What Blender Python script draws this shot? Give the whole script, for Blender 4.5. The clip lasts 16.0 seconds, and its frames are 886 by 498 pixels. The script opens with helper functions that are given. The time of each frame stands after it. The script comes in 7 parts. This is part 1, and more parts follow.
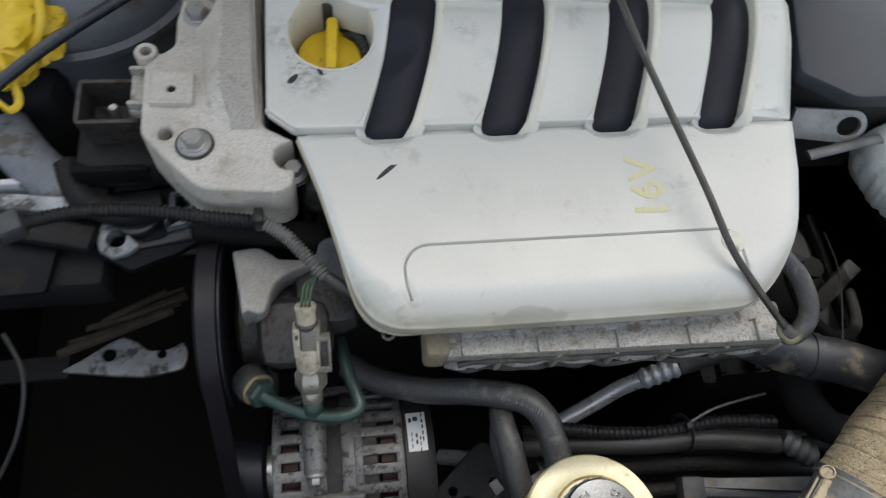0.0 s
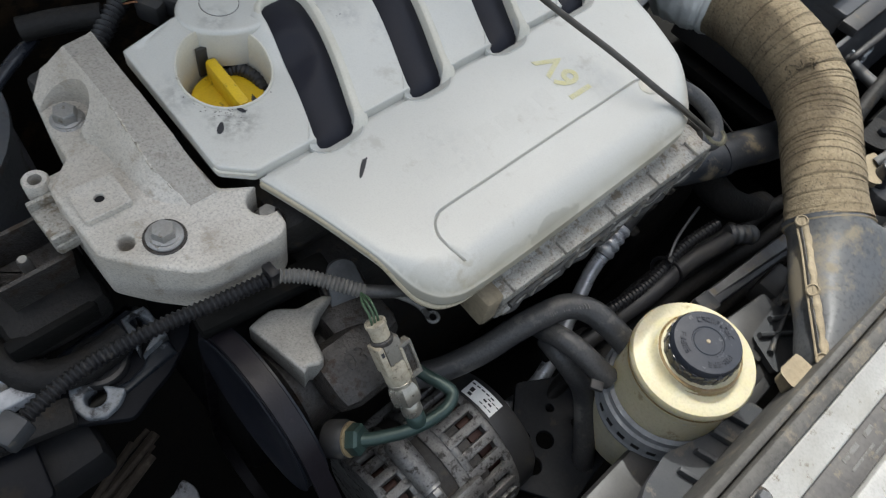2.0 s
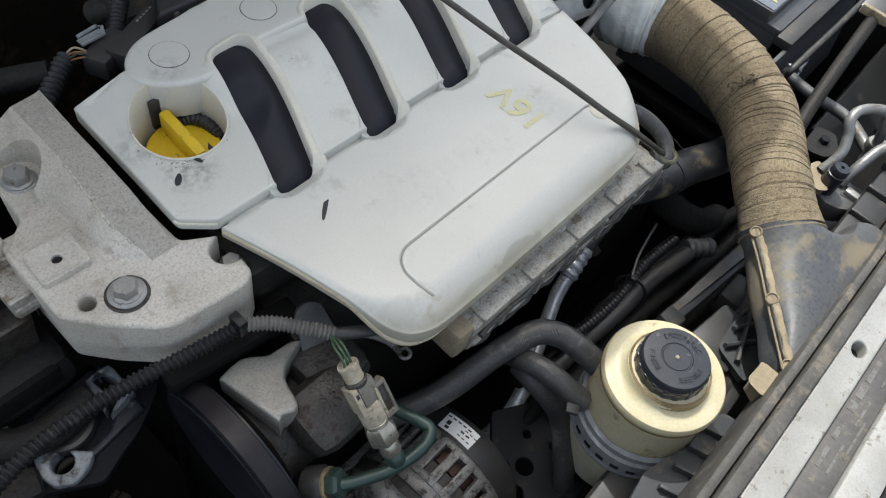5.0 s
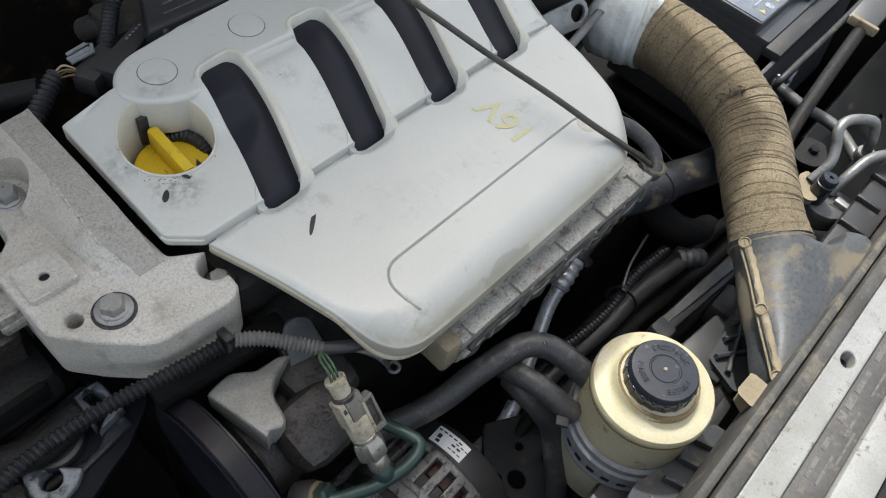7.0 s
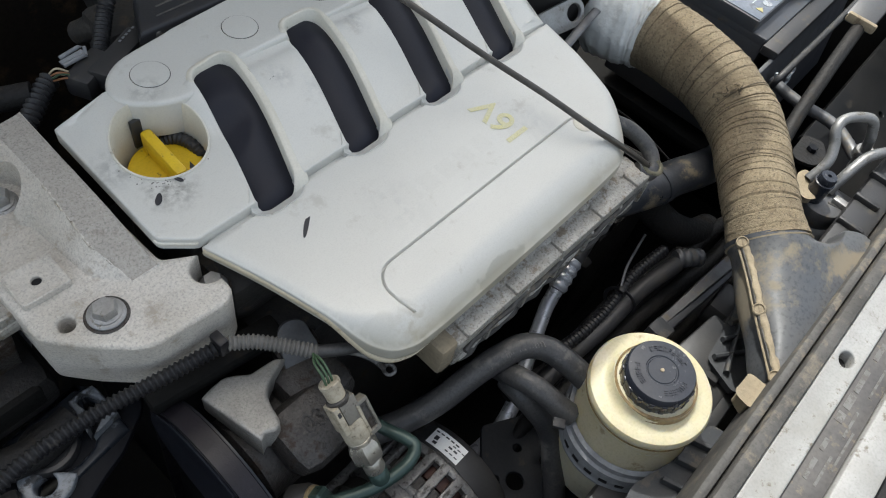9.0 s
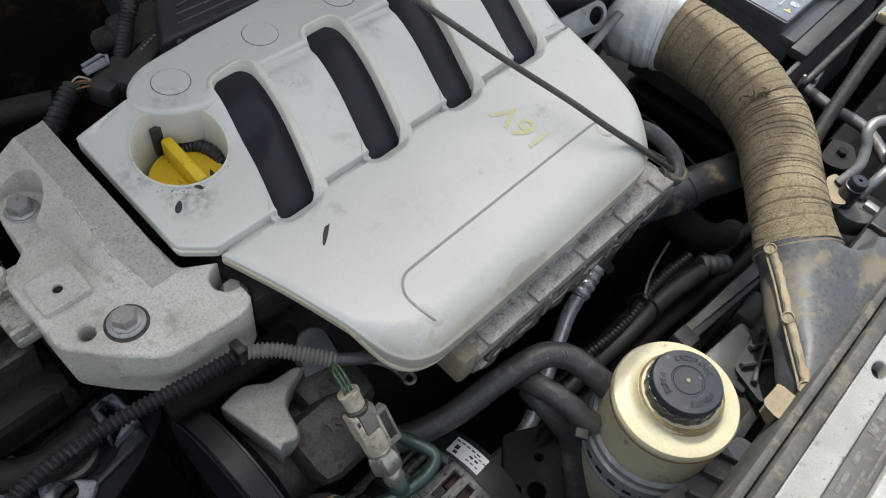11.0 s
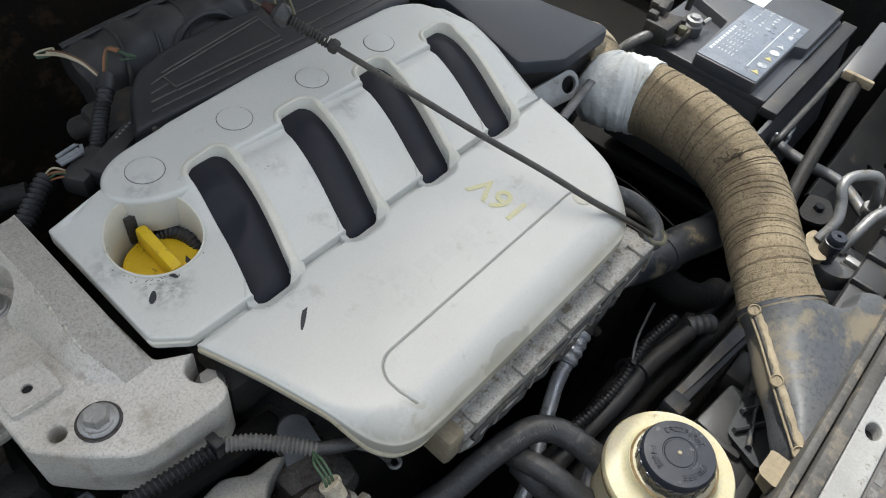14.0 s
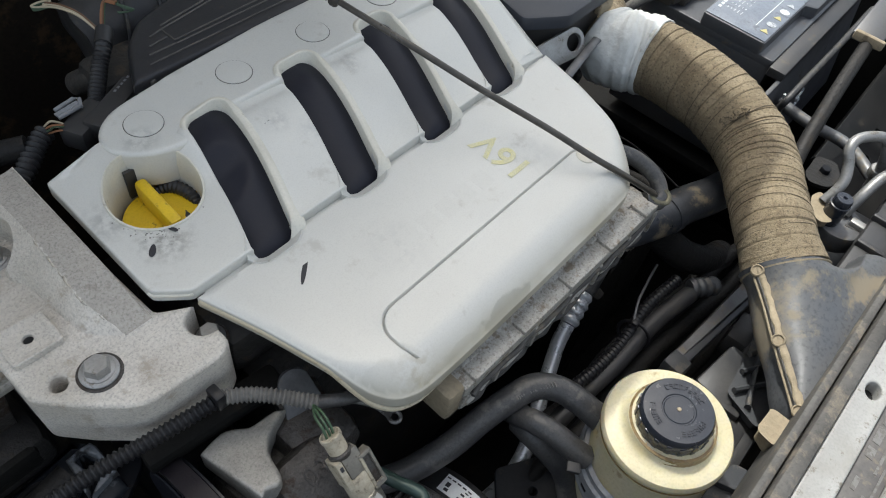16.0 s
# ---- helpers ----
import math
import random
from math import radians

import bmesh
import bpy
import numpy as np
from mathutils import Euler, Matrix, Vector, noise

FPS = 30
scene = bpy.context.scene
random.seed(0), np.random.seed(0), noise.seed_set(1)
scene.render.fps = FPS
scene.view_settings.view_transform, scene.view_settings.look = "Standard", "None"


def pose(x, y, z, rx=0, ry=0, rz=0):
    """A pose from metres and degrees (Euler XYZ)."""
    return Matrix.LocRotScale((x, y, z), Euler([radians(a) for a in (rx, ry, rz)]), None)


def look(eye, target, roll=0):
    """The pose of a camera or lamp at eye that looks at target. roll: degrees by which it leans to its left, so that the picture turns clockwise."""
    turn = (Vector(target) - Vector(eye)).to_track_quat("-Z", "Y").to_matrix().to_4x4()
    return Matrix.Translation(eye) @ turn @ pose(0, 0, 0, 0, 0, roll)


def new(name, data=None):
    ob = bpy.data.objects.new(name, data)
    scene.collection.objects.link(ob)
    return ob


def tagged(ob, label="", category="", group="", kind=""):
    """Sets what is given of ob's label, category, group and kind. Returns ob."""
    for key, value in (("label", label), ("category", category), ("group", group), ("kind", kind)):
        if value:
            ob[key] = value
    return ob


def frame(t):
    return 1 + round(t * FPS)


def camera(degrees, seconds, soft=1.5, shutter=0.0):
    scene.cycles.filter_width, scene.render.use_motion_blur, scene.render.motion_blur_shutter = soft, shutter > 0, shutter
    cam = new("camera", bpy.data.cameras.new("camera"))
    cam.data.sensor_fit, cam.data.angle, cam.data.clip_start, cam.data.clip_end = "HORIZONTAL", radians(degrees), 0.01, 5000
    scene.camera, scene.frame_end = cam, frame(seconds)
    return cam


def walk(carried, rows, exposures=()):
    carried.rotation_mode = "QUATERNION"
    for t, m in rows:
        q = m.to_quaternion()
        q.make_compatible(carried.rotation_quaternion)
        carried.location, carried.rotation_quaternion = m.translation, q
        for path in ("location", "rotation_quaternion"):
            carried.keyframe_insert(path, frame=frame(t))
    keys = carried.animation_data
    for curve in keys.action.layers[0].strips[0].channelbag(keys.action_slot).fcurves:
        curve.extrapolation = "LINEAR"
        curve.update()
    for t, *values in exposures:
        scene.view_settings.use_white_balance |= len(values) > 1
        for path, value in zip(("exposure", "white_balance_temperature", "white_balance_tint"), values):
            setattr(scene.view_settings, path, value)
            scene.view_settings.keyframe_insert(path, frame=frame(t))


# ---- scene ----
from mathutils import geometry

cam = camera(63.77, 16.0, soft=1.1, shutter=0.5)
# seconds, place in metres, turn in degrees
PATH = [
    (0.0, -0.1720, -0.2945, 1.3326, 25.19, -6.50, -6.55),
    (0.5, -0.2058, -0.2533, 1.3123, 25.84, -9.71, -16.72),
    (1.0, -0.2935, -0.2405, 1.3074, 30.45, -10.98, -31.20),
    (1.5, -0.3473, -0.2484, 1.2992, 31.96, -9.91, -37.72),
    (2.0, -0.3436, -0.2546, 1.2916, 31.61, -9.15, -42.31),
    (2.5, -0.3428, -0.2508, 1.2896, 31.33, -9.59, -44.06),
    (3.0, -0.3421, -0.2476, 1.2916, 31.84, -9.96, -45.20),
    (3.5, -0.3440, -0.2434, 1.2947, 32.64, -10.06, -45.94),
    (4.0, -0.3451, -0.2447, 1.2949, 33.37, -9.89, -46.53),
    (6.5, -0.3381, -0.2549, 1.2994, 35.45, -9.21, -47.73),
    (7.0, -0.3368, -0.2549, 1.3006, 35.43, -9.24, -47.71),
    (7.5, -0.3353, -0.2558, 1.3021, 35.38, -9.28, -47.71),
    (8.0, -0.3340, -0.2551, 1.3025, 35.34, -9.17, -47.67),
    (8.5, -0.3329, -0.2546, 1.3013, 35.32, -9.24, -47.82),
    (9.0, -0.3314, -0.2570, 1.3001, 35.44, -8.92, -47.90),
    (9.5, -0.3305, -0.2542, 1.2987, 35.06, -8.73, -47.72),
    (10.0, -0.3299, -0.2531, 1.2974, 35.61, -8.36, -47.45),
    (12.5, -0.3192, -0.2556, 1.2965, 35.45, -6.39, -46.34),
    (13.0, -0.3169, -0.2519, 1.2976, 36.96, -6.66, -46.67),
    (13.5, -0.3123, -0.2515, 1.3018, 39.35, -6.45, -48.44),
    (14.0, -0.3105, -0.2494, 1.3030, 40.41, -6.69, -49.21),
    (14.5, -0.3112, -0.2492, 1.2998, 40.29, -6.84, -49.24),
    (15.0, -0.3147, -0.2510, 1.2952, 38.99, -6.89, -48.73),
    (15.5, -0.3137, -0.2534, 1.2944, 38.24, -6.79, -48.66),
    (16.0, -0.3125, -0.2545, 1.2949, 37.85, -6.71, -48.74),
]

SUN_TO = Vector((0.17, 0.42, 0.85)).normalized()
EXPOSURE = 1.20
walk(cam, [(t, pose(x, y, z, rx, ry, rz)) for t, x, y, z, rx, ry, rz in PATH], [(0.0, EXPOSURE, 6750, 5), (16.0, EXPOSURE, 6750, 5)])

# ---- daylight ----
world = bpy.data.worlds.new("world")
scene.world = world
world.use_nodes = True
sky = world.node_tree.nodes.new("ShaderNodeTexSky")
sky.sky_type, sky.sun_disc = "NISHITA", False
sky.air_density, sky.dust_density, sky.ozone_density = 1.0, 4.0, 0.6
sky.sun_elevation, sky.sun_rotation = math.asin(SUN_TO.z), math.atan2(SUN_TO.x, SUN_TO.y)
haze = world.node_tree.nodes.new("ShaderNodeHueSaturation")
haze.inputs["Saturation"].default_value = 0.62
world.node_tree.links.new(sky.outputs[0], haze.inputs["Color"])
world.node_tree.links.new(haze.outputs[0], world.node_tree.nodes["Background"].inputs[0])
world.node_tree.nodes["Background"].inputs[1].default_value = 0.13
sun = new("sun", bpy.data.lights.new("sun", "SUN"))
sun.data.energy, sun.data.angle, sun.data.color = 1.75, radians(0.5), (0.955, 0.972, 1.0)
sun.matrix_world = look(SUN_TO * 4, (0, 0, 0))


# ---- materials ----
def material(name, colour, rough=0.5, metal=0.0, second=None, blotch=18.0, grain=260.0, vary=0.35, bump=0.12, depth=0.0006,
             dirt=None, dirt_share=0.0, dirt_size=25.0, coat=0.0, gloss=0.5, speck=0.0, speck_size=700.0):
    """Colour that drifts to a second tone in blotches and fine grain, patches of dirt, and a fine relief."""
    m = bpy.data.materials.new(name)
    m.use_nodes = True
    n, link = m.node_tree.nodes, m.node_tree.links.new
    out = n["Principled BSDF"]
    place = n.new("ShaderNodeNewGeometry")
    second = second or tuple(c * 0.72 for c in colour)

    def noise_at(scale, detail, harsh=0.6):
        tex = n.new("ShaderNodeTexNoise")
        tex.inputs["Scale"].default_value, tex.inputs["Detail"].default_value, tex.inputs["Roughness"].default_value = scale, detail, harsh
        link(place.outputs["Position"], tex.inputs["Vector"])
        return tex.outputs["Fac"]

    def ramp(value, low, high, top=1.0):
        r = n.new("ShaderNodeMapRange")
        for key, v in (("From Min", low), ("From Max", high), ("To Min", 0.0), ("To Max", top)):
            r.inputs[key].default_value = v
        link(value, r.inputs["Value"])
        return r.outputs["Result"]

    def mix(fac, a, b):
        x = n.new("ShaderNodeMix")
        x.data_type = "RGBA"
        link(fac, x.inputs["Factor"])
        for socket, v in ((x.inputs["A"], a), (x.inputs["B"], b)):
            if isinstance(v, tuple):
                socket.default_value = (*v, 1)
            else:
                link(v, socket)
        return x.outputs["Result"]

    big, fine = noise_at(blotch, 4), noise_at(grain, 3)
    tone = mix(ramp(big, 0.35, 0.72, min(1, vary * 2)), colour, second)
    tone = mix(ramp(fine, 0.45, 0.8, vary), tone, tuple(c * 0.5 for c in colour))
    if speck:
        pits = noise_at(speck_size, 2, 0.5)
        tone = mix(ramp(pits, 0.53, 0.66, speck), tone, tuple(c * 0.22 for c in colour))
        tone = mix(ramp(noise_at(speck_size * 0.8, 2, 0.5), 0.56, 0.7, speck * 0.5), tone, tuple(min(1.0, c * 1.4) for c in colour))
    roughness = ramp(big, 0.3, 0.7, 0.16)
    add = n.new("ShaderNodeMath")
    add.inputs[1].default_value = rough - 0.08
    link(roughness, add.inputs[0])
    rough_out = add.outputs[0]
    if dirt:
        spread = noise_at(dirt_size, 6, 0.7)
        mask = ramp(spread, 0.68 - dirt_share * 0.45, 0.76 - dirt_share * 0.45, 0.9)
        tone = mix(mask, tone, dirt)
        more = n.new("ShaderNodeMath")
        more.operation, more.use_clamp = "MULTIPLY_ADD", True
        link(mask, more.inputs[0])
        more.inputs[1].default_value = 0.3
        link(rough_out, more.inputs[2])
        rough_out = more.outputs[0]
    link(tone, out.inputs["Base Color"])
    link(rough_out, out.inputs["Roughness"])
    out.inputs["Metallic"].default_value = metal
    out.inputs["Coat Weight"].default_value, out.inputs["Specular IOR Level"].default_value = coat, gloss
    relief = n.new("ShaderNodeBump")
    relief.inputs["Strength"].default_value, relief.inputs["Distance"].default_value = bump, depth
    link(fine, relief.inputs["Height"])
    link(relief.outputs["Normal"], out.inputs["Normal"])
    return m


M_SILVER = material("silver_paint", (0.62, 0.615, 0.575), 0.42, 0.15, (0.56, 0.55, 0.51), 11, 900, 0.2, 0.05, 0.0003, (0.52, 0.505, 0.46), 0.14, 24)
# the cover's silver, darkened for the shade inside the vent dishes
M_DISH = material("shaded_silver_paint", (0.575, 0.572, 0.54), 0.45, 0.15, (0.50, 0.495, 0.46), 30, 900, 0.25, 0.05, dirt=(0.42, 0.40, 0.35), dirt_share=0.16, dirt_size=60)
M_FAINT = material("faded_mark", (0.606, 0.601, 0.561), 0.45, 0.14, (0.56, 0.55, 0.51), 11, 900, 0.2, 0.05)
M_CREAM = material("worn_silver_edge", (0.66, 0.635, 0.555), 0.45, 0.1, (0.56, 0.53, 0.44), 40, 600, 0.25, 0.08, dirt=(0.33, 0.29, 0.22), dirt_share=0.12, dirt_size=60)
M_INSERT = material("vent_plastic", (0.017, 0.018, 0.026), 0.42, 0.0, (0.023, 0.024, 0.031), 40, 900, 0.3, 0.1, dirt=(0.03, 0.031, 0.038), dirt_share=0.06, gloss=0.2)
M_CAST = material("cast_aluminium", (0.64, 0.60, 0.54), 0.48, 0.06, (0.44, 0.40, 0.34), 13, 480, 0.6, 0.9, 0.0009, (0.38, 0.33, 0.27), 0.25, 34, speck=0.3, speck_size=720)
M_CAST_DARK = material("darker_cast_aluminium", (0.42, 0.39, 0.345), 0.55, 0.06, (0.33, 0.30, 0.26), 26, 480, 0.6, 0.8, 0.0008, (0.25, 0.222, 0.185), 0.22, 50, speck=0.36, speck_size=700)
M_OILCAST = material("oily_cast_alloy", (0.078, 0.072, 0.067), 0.42, 0.25, (0.036, 0.032, 0.029), 34, 420, 0.5, 0.8, 0.0012, (0.040, 0.026, 0.017), 0.34, 60, speck=0.5, speck_size=480)
M_DULL = material("dull_zinc", (0.36, 0.36, 0.355), 0.45, 0.6, (0.27, 0.26, 0.245), 80, 600, 0.4, 0.2, dirt=(0.18, 0.155, 0.12), dirt_share=0.2, dirt_size=120)
M_ALLOY = material("corroded_alloy", (0.48, 0.46, 0.42), 0.55, 0.4, (0.36, 0.33, 0.28), 60, 500, 0.5, 0.8, 0.001, (0.25, 0.205, 0.15), 0.3, 80, speck=0.5, speck_size=520)
M_CASING = material("dusty_alloy_casing", (0.25, 0.245, 0.235), 0.45, 0.45, (0.14, 0.134, 0.128), 60, 500, 0.5, 0.5, 0.0008, (0.05, 0.044, 0.038), 0.34, 110, speck=0.4, speck_size=600)
M_STEEL = material("zinc_steel", (0.52, 0.52, 0.50), 0.36, 0.75, (0.40, 0.38, 0.34), 50, 600, 0.35, 0.15, dirt=(0.2, 0.16, 0.11), dirt_share=0.2, dirt_size=90)
M_BLACK = material("black_plastic", (0.025, 0.025, 0.027), 0.5, 0.0, (0.040, 0.039, 0.038), 25, 500, 0.4, 0.2, dirt=(0.068, 0.061, 0.05), dirt_share=0.22, dirt_size=50)
M_DUSTY = material("dusty_black_plastic", (0.025, 0.025, 0.027), 0.5, 0.0, (0.048, 0.045, 0.042), 20, 400, 0.4, 0.25, dirt=(0.085, 0.076, 0.06), dirt_share=0.2, dirt_size=45)
M_RUBBER = material("hose_rubber", (0.046, 0.046, 0.048), 0.38, 0.0, (0.084, 0.081, 0.077), 26, 500, 0.6, 0.4, dirt=(0.125, 0.118, 0.107), dirt_share=0.3, dirt_size=40, speck=0.3, speck_size=520)
M_CONDUIT = material("grey_conduit", (0.013, 0.013, 0.015), 0.36, 0.0, (0.022, 0.021, 0.021), 40, 500, 0.4, 0.2, dirt=(0.055, 0.05, 0.044), dirt_share=0.14, dirt_size=60, gloss=0.3)
M_PULLEY = material("pulley_black", (0.010, 0.012, 0.018), 0.42, 0.05, (0.016, 0.017, 0.023), 30, 500, 0.4, 0.08, gloss=0.5)
M_GRIME = material("oily_iron", (0.030, 0.029, 0.028), 0.6, 0.1, (0.058, 0.050, 0.042), 26, 260, 0.5, 0.5, 0.002, (0.10, 0.08, 0.058), 0.24, 30)
M_ROD = material("dark_worn_steel", (0.10, 0.094, 0.086), 0.33, 0.6, (0.05, 0.046, 0.04), 60, 500, 0.4, 0.15)
# near-black, so the bay's deep shade is held in the colour
M_DARK = material("dark_bay_tone", (0.016, 0.016, 0.018), 0.65, 0.0, (0.025, 0.024, 0.022), 12, 200, 0.4, 0.3, 0.001, (0.036, 0.030, 0.023), 0.18, 14, gloss=0.2)
M_PANEL = material("pale_body_paint", (0.56, 0.57, 0.58), 0.4, 0.0, (0.46, 0.46, 0.45), 16, 500, 0.25, 0.08, dirt=(0.30, 0.25, 0.19), dirt_share=0.22, dirt_size=30)
M_WHITE = material("white_crossmember_paint", (0.32, 0.317, 0.308), 0.42, 0.0, (0.235, 0.228, 0.21), 20, 500, 0.5, 0.1, dirt=(0.13, 0.112, 0.088), dirt_share=0.22, dirt_size=95)
M_SEAL = material("dusty_rubber_seal", (0.082, 0.077, 0.071), 0.7, 0.0, (0.045, 0.042, 0.038), 24, 300, 0.6, 0.4, dirt=(0.15, 0.130, 0.103), dirt_share=0.30, dirt_size=38, speck=0.35, speck_size=350)
M_STICKER = material("worn_sticker", (0.066, 0.062, 0.060), 0.55, 0.0, (0.10, 0.093, 0.086), 45, 300, 0.5, 0.15, dirt=(0.15, 0.128, 0.10), dirt_share=0.26, dirt_size=80)
M_PRINT = material("sticker_print", (0.145, 0.14, 0.135), 0.6, 0.0, vary=0.4, dirt=(0.10, 0.093, 0.085), dirt_share=0.45, dirt_size=160)
M_TANK = material("yellowed_tank_plastic", (0.50, 0.455, 0.315), 0.5, 0.0, (0.43, 0.375, 0.235), 26, 500, 0.4, 0.08, dirt=(0.27, 0.215, 0.13), dirt_share=0.2, dirt_size=40)
M_TANK.node_tree.nodes["Principled BSDF"].inputs["Subsurface Weight"].default_value = 0.85
M_TANK.node_tree.nodes["Principled BSDF"].inputs["Subsurface Radius"].default_value = (0.030, 0.024, 0.012)
M_TANK_LOW = material("grey_tank_plastic", (0.52, 0.49, 0.36), 0.5, 0.0, (0.36, 0.34, 0.26), 25, 500, 0.4, 0.1, dirt=(0.2, 0.17, 0.12), dirt_share=0.25)
M_TANK_LOW.node_tree.nodes["Principled BSDF"].inputs["Subsurface Weight"].default_value = 0.6
M_TANK_LOW.node_tree.nodes["Principled BSDF"].inputs["Subsurface Radius"].default_value = (0.025, 0.021, 0.012)
M_CAP = material("cap_black", (0.019, 0.022, 0.030), 0.25, 0.0, (0.030, 0.033, 0.041), 40, 600, 0.3, 0.08, dirt=(0.065, 0.063, 0.062), dirt_share=0.12, dirt_size=70)
M_YELLOW = material("yellow_plastic", (0.78, 0.53, 0.02), 0.42, 0.0, (0.62, 0.38, 0.02), 60, 600, 0.3, 0.1, dirt=(0.14, 0.09, 0.02), dirt_share=0.18, dirt_size=90)
M_PAINT = material("yellow_lettering", (0.70, 0.65, 0.34), 0.5, 0.0, (0.64, 0.62, 0.47), 150, 900, 0.5, 0.05)
M_WRAP = material("brown_cloth_wrap", (0.255, 0.203, 0.130), 0.92, 0.0, (0.165, 0.126, 0.078), 34, 900, 0.65, 1.0, 0.0012, (0.155, 0.120, 0.076), 0.3, 130, speck=0.66, speck_size=470)
M_THREAD = material("dark_thread", (0.09, 0.07, 0.045), 0.9)
M_TAPE = material("white_tape", (0.62, 0.63, 0.61), 0.55, 0.0, (0.52, 0.54, 0.52), 30, 150, 0.3, 0.7, 0.002, (0.4, 0.39, 0.34), 0.15, 40)
M_MUD = material("muddy_duct_plastic", (0.070, 0.075, 0.084), 0.42, 0.0, (0.115, 0.110, 0.103), 12, 300, 0.4, 0.15, dirt=(0.185, 0.156, 0.112), dirt_share=0.36, dirt_size=14, speck=0.25, speck_size=300, gloss=0.35)
M_CLAY = material("dried_mud", (0.30, 0.245, 0.165), 0.85, 0.0, (0.22, 0.178, 0.12), 40, 300, 0.5, 0.6, 0.0012, (0.13, 0.10, 0.07), 0.2, 60)
M_GREEN = material("green_steel_pipe", (0.045, 0.077, 0.068), 0.35, 0.3, (0.03, 0.05, 0.045), 50, 500, 0.4, 0.1)
M_BRASS = material("yellow_zinc", (0.15, 0.135, 0.085), 0.42, 0.6, (0.10, 0.095, 0.07), 80, 600, 0.4, 0.1, dirt=(0.05, 0.045, 0.035), dirt_share=0.3, dirt_size=150)
M_BONE = material("aged_connector_plastic", (0.45, 0.405, 0.315), 0.45, 0.0, (0.27, 0.23, 0.165), 120, 600, 0.6, 0.1, dirt=(0.13, 0.108, 0.078), dirt_share=0.26, dirt_size=120)
M_LABEL = material("white_label", (0.78, 0.79, 0.78), 0.35, 0.0, (0.7, 0.7, 0.68), 50, 500, 0.15, 0.03)
M_INK = material("dark_print", (0.03, 0.03, 0.035), 0.5)
M_PALE = material("pale_print", (0.55, 0.58, 0.60), 0.5)
M_BATT = material("battery_black", (0.055, 0.059, 0.067), 0.40, 0.0, (0.06, 0.058, 0.058), 20, 400, 0.4, 0.1, dirt=(0.10, 0.085, 0.065), dirt_share=0.16, dirt_size=50)
M_BATT_LABEL = material("battery_label", (0.13, 0.150, 0.185), 0.34, 0.0, (0.2, 0.22, 0.25), 45, 400, 0.4, 0.03, dirt=(0.10, 0.11, 0.13), dirt_share=0.26, dirt_size=60)
M_LID = material("grey_airbox_lid", (0.028, 0.033, 0.045), 0.5, 0.0, (0.045, 0.05, 0.06), 10, 700, 0.25, 0.1, dirt=(0.085, 0.08, 0.07), dirt_share=0.10, dirt_size=25)
M_COPPER = material("copper_winding", (0.055, 0.023, 0.017), 0.5, 0.4)
M_TOWER = material("blue_grey_metal", (0.12, 0.132, 0.15), 0.45, 0.1, (0.15, 0.15, 0.152), 14, 300, 0.4, 0.2, dirt=(0.10, 0.082, 0.062), dirt_share=0.3, dirt_size=18)
M_GROUND = material("dry_tan_soil", (0.34, 0.275, 0.20), 0.95, 0.0, (0.27, 0.215, 0.155), 3, 120, 0.4, 0.5, 0.004, (0.20, 0.165, 0.12), 0.3, 9)
M_WIRES = [material("wire_" + n, c, 0.5) for n, c in (("green", (0.06, 0.11, 0.06)), ("orange", (0.30, 0.13, 0.06)), ("cream", (0.55, 0.47, 0.33)), ("brown", (0.16, 0.08, 0.04)))]


# ---- mesh helpers ----
delaunay_2d_cdt = geometry.delaunay_2d_cdt


def finish(bm, name, mat, angle=38, sharp=True):
    me = bpy.data.meshes.new(name)
    bmesh.ops.recalc_face_normals(bm, faces=bm.faces)
    bm.to_mesh(me)
    bm.free()
    me.materials.append(mat)
    me.polygons.foreach_set("use_smooth", [True] * len(me.polygons))
    if sharp:
        me.set_sharp_from_angle(angle=radians(angle))
    return me


def thing(name, at, label, category, group="", kind=""):
    return tagged_at(new(name), at, label, category, group, kind)


def tagged_at(ob, at, label, category, group, kind):
    ob.location = at
    return tagged(ob, label, category, group, kind)


def part(name, bm, mat, parent, label="", angle=38):
    ob = new(name, finish(bm, name, mat, angle))
    base = parent
    while base.parent:
        base = base.parent
    ob.parent = parent
    if parent is base:
        ob.matrix_parent_inverse = Matrix.Translation(-Vector(base.location))
    return tagged(ob, label)


def solo(name, bm, mat, label, category, group="", kind="", angle=38):
    lo = [min(v.co[i] for v in bm.verts) for i in range(3)]
    hi = [max(v.co[i] for v in bm.verts) for i in range(3)]
    at = Vector(((lo[0] + hi[0]) / 2, (lo[1] + hi[1]) / 2, lo[2]))
    bmesh.ops.translate(bm, verts=bm.verts, vec=-at)
    ob = new(name, finish(bm, name, mat, angle))
    ob.location = at
    return tagged(ob, label, category, group, kind)


def offset(poly, d):
    """The closed outline moved inwards by d (counterclockwise outlines)."""
    out, n = [], len(poly)
    for i in range(n):
        a, b, c = Vector(poly[i - 1][:2]), Vector(poly[i][:2]), Vector(poly[(i + 1) % n][:2])
        e, f = (b - a).normalized(), (c - b).normalized()
        m = Vector((-e.y - f.y, e.x + f.x))
        m = m.normalized() if m.length > 1e-6 else Vector((-e.y, e.x))
        k = d[i] if isinstance(d, (list, tuple)) else d
        out.append(b + m * k / max(0.45, m.dot(Vector((-e.y, e.x)))))
    return out


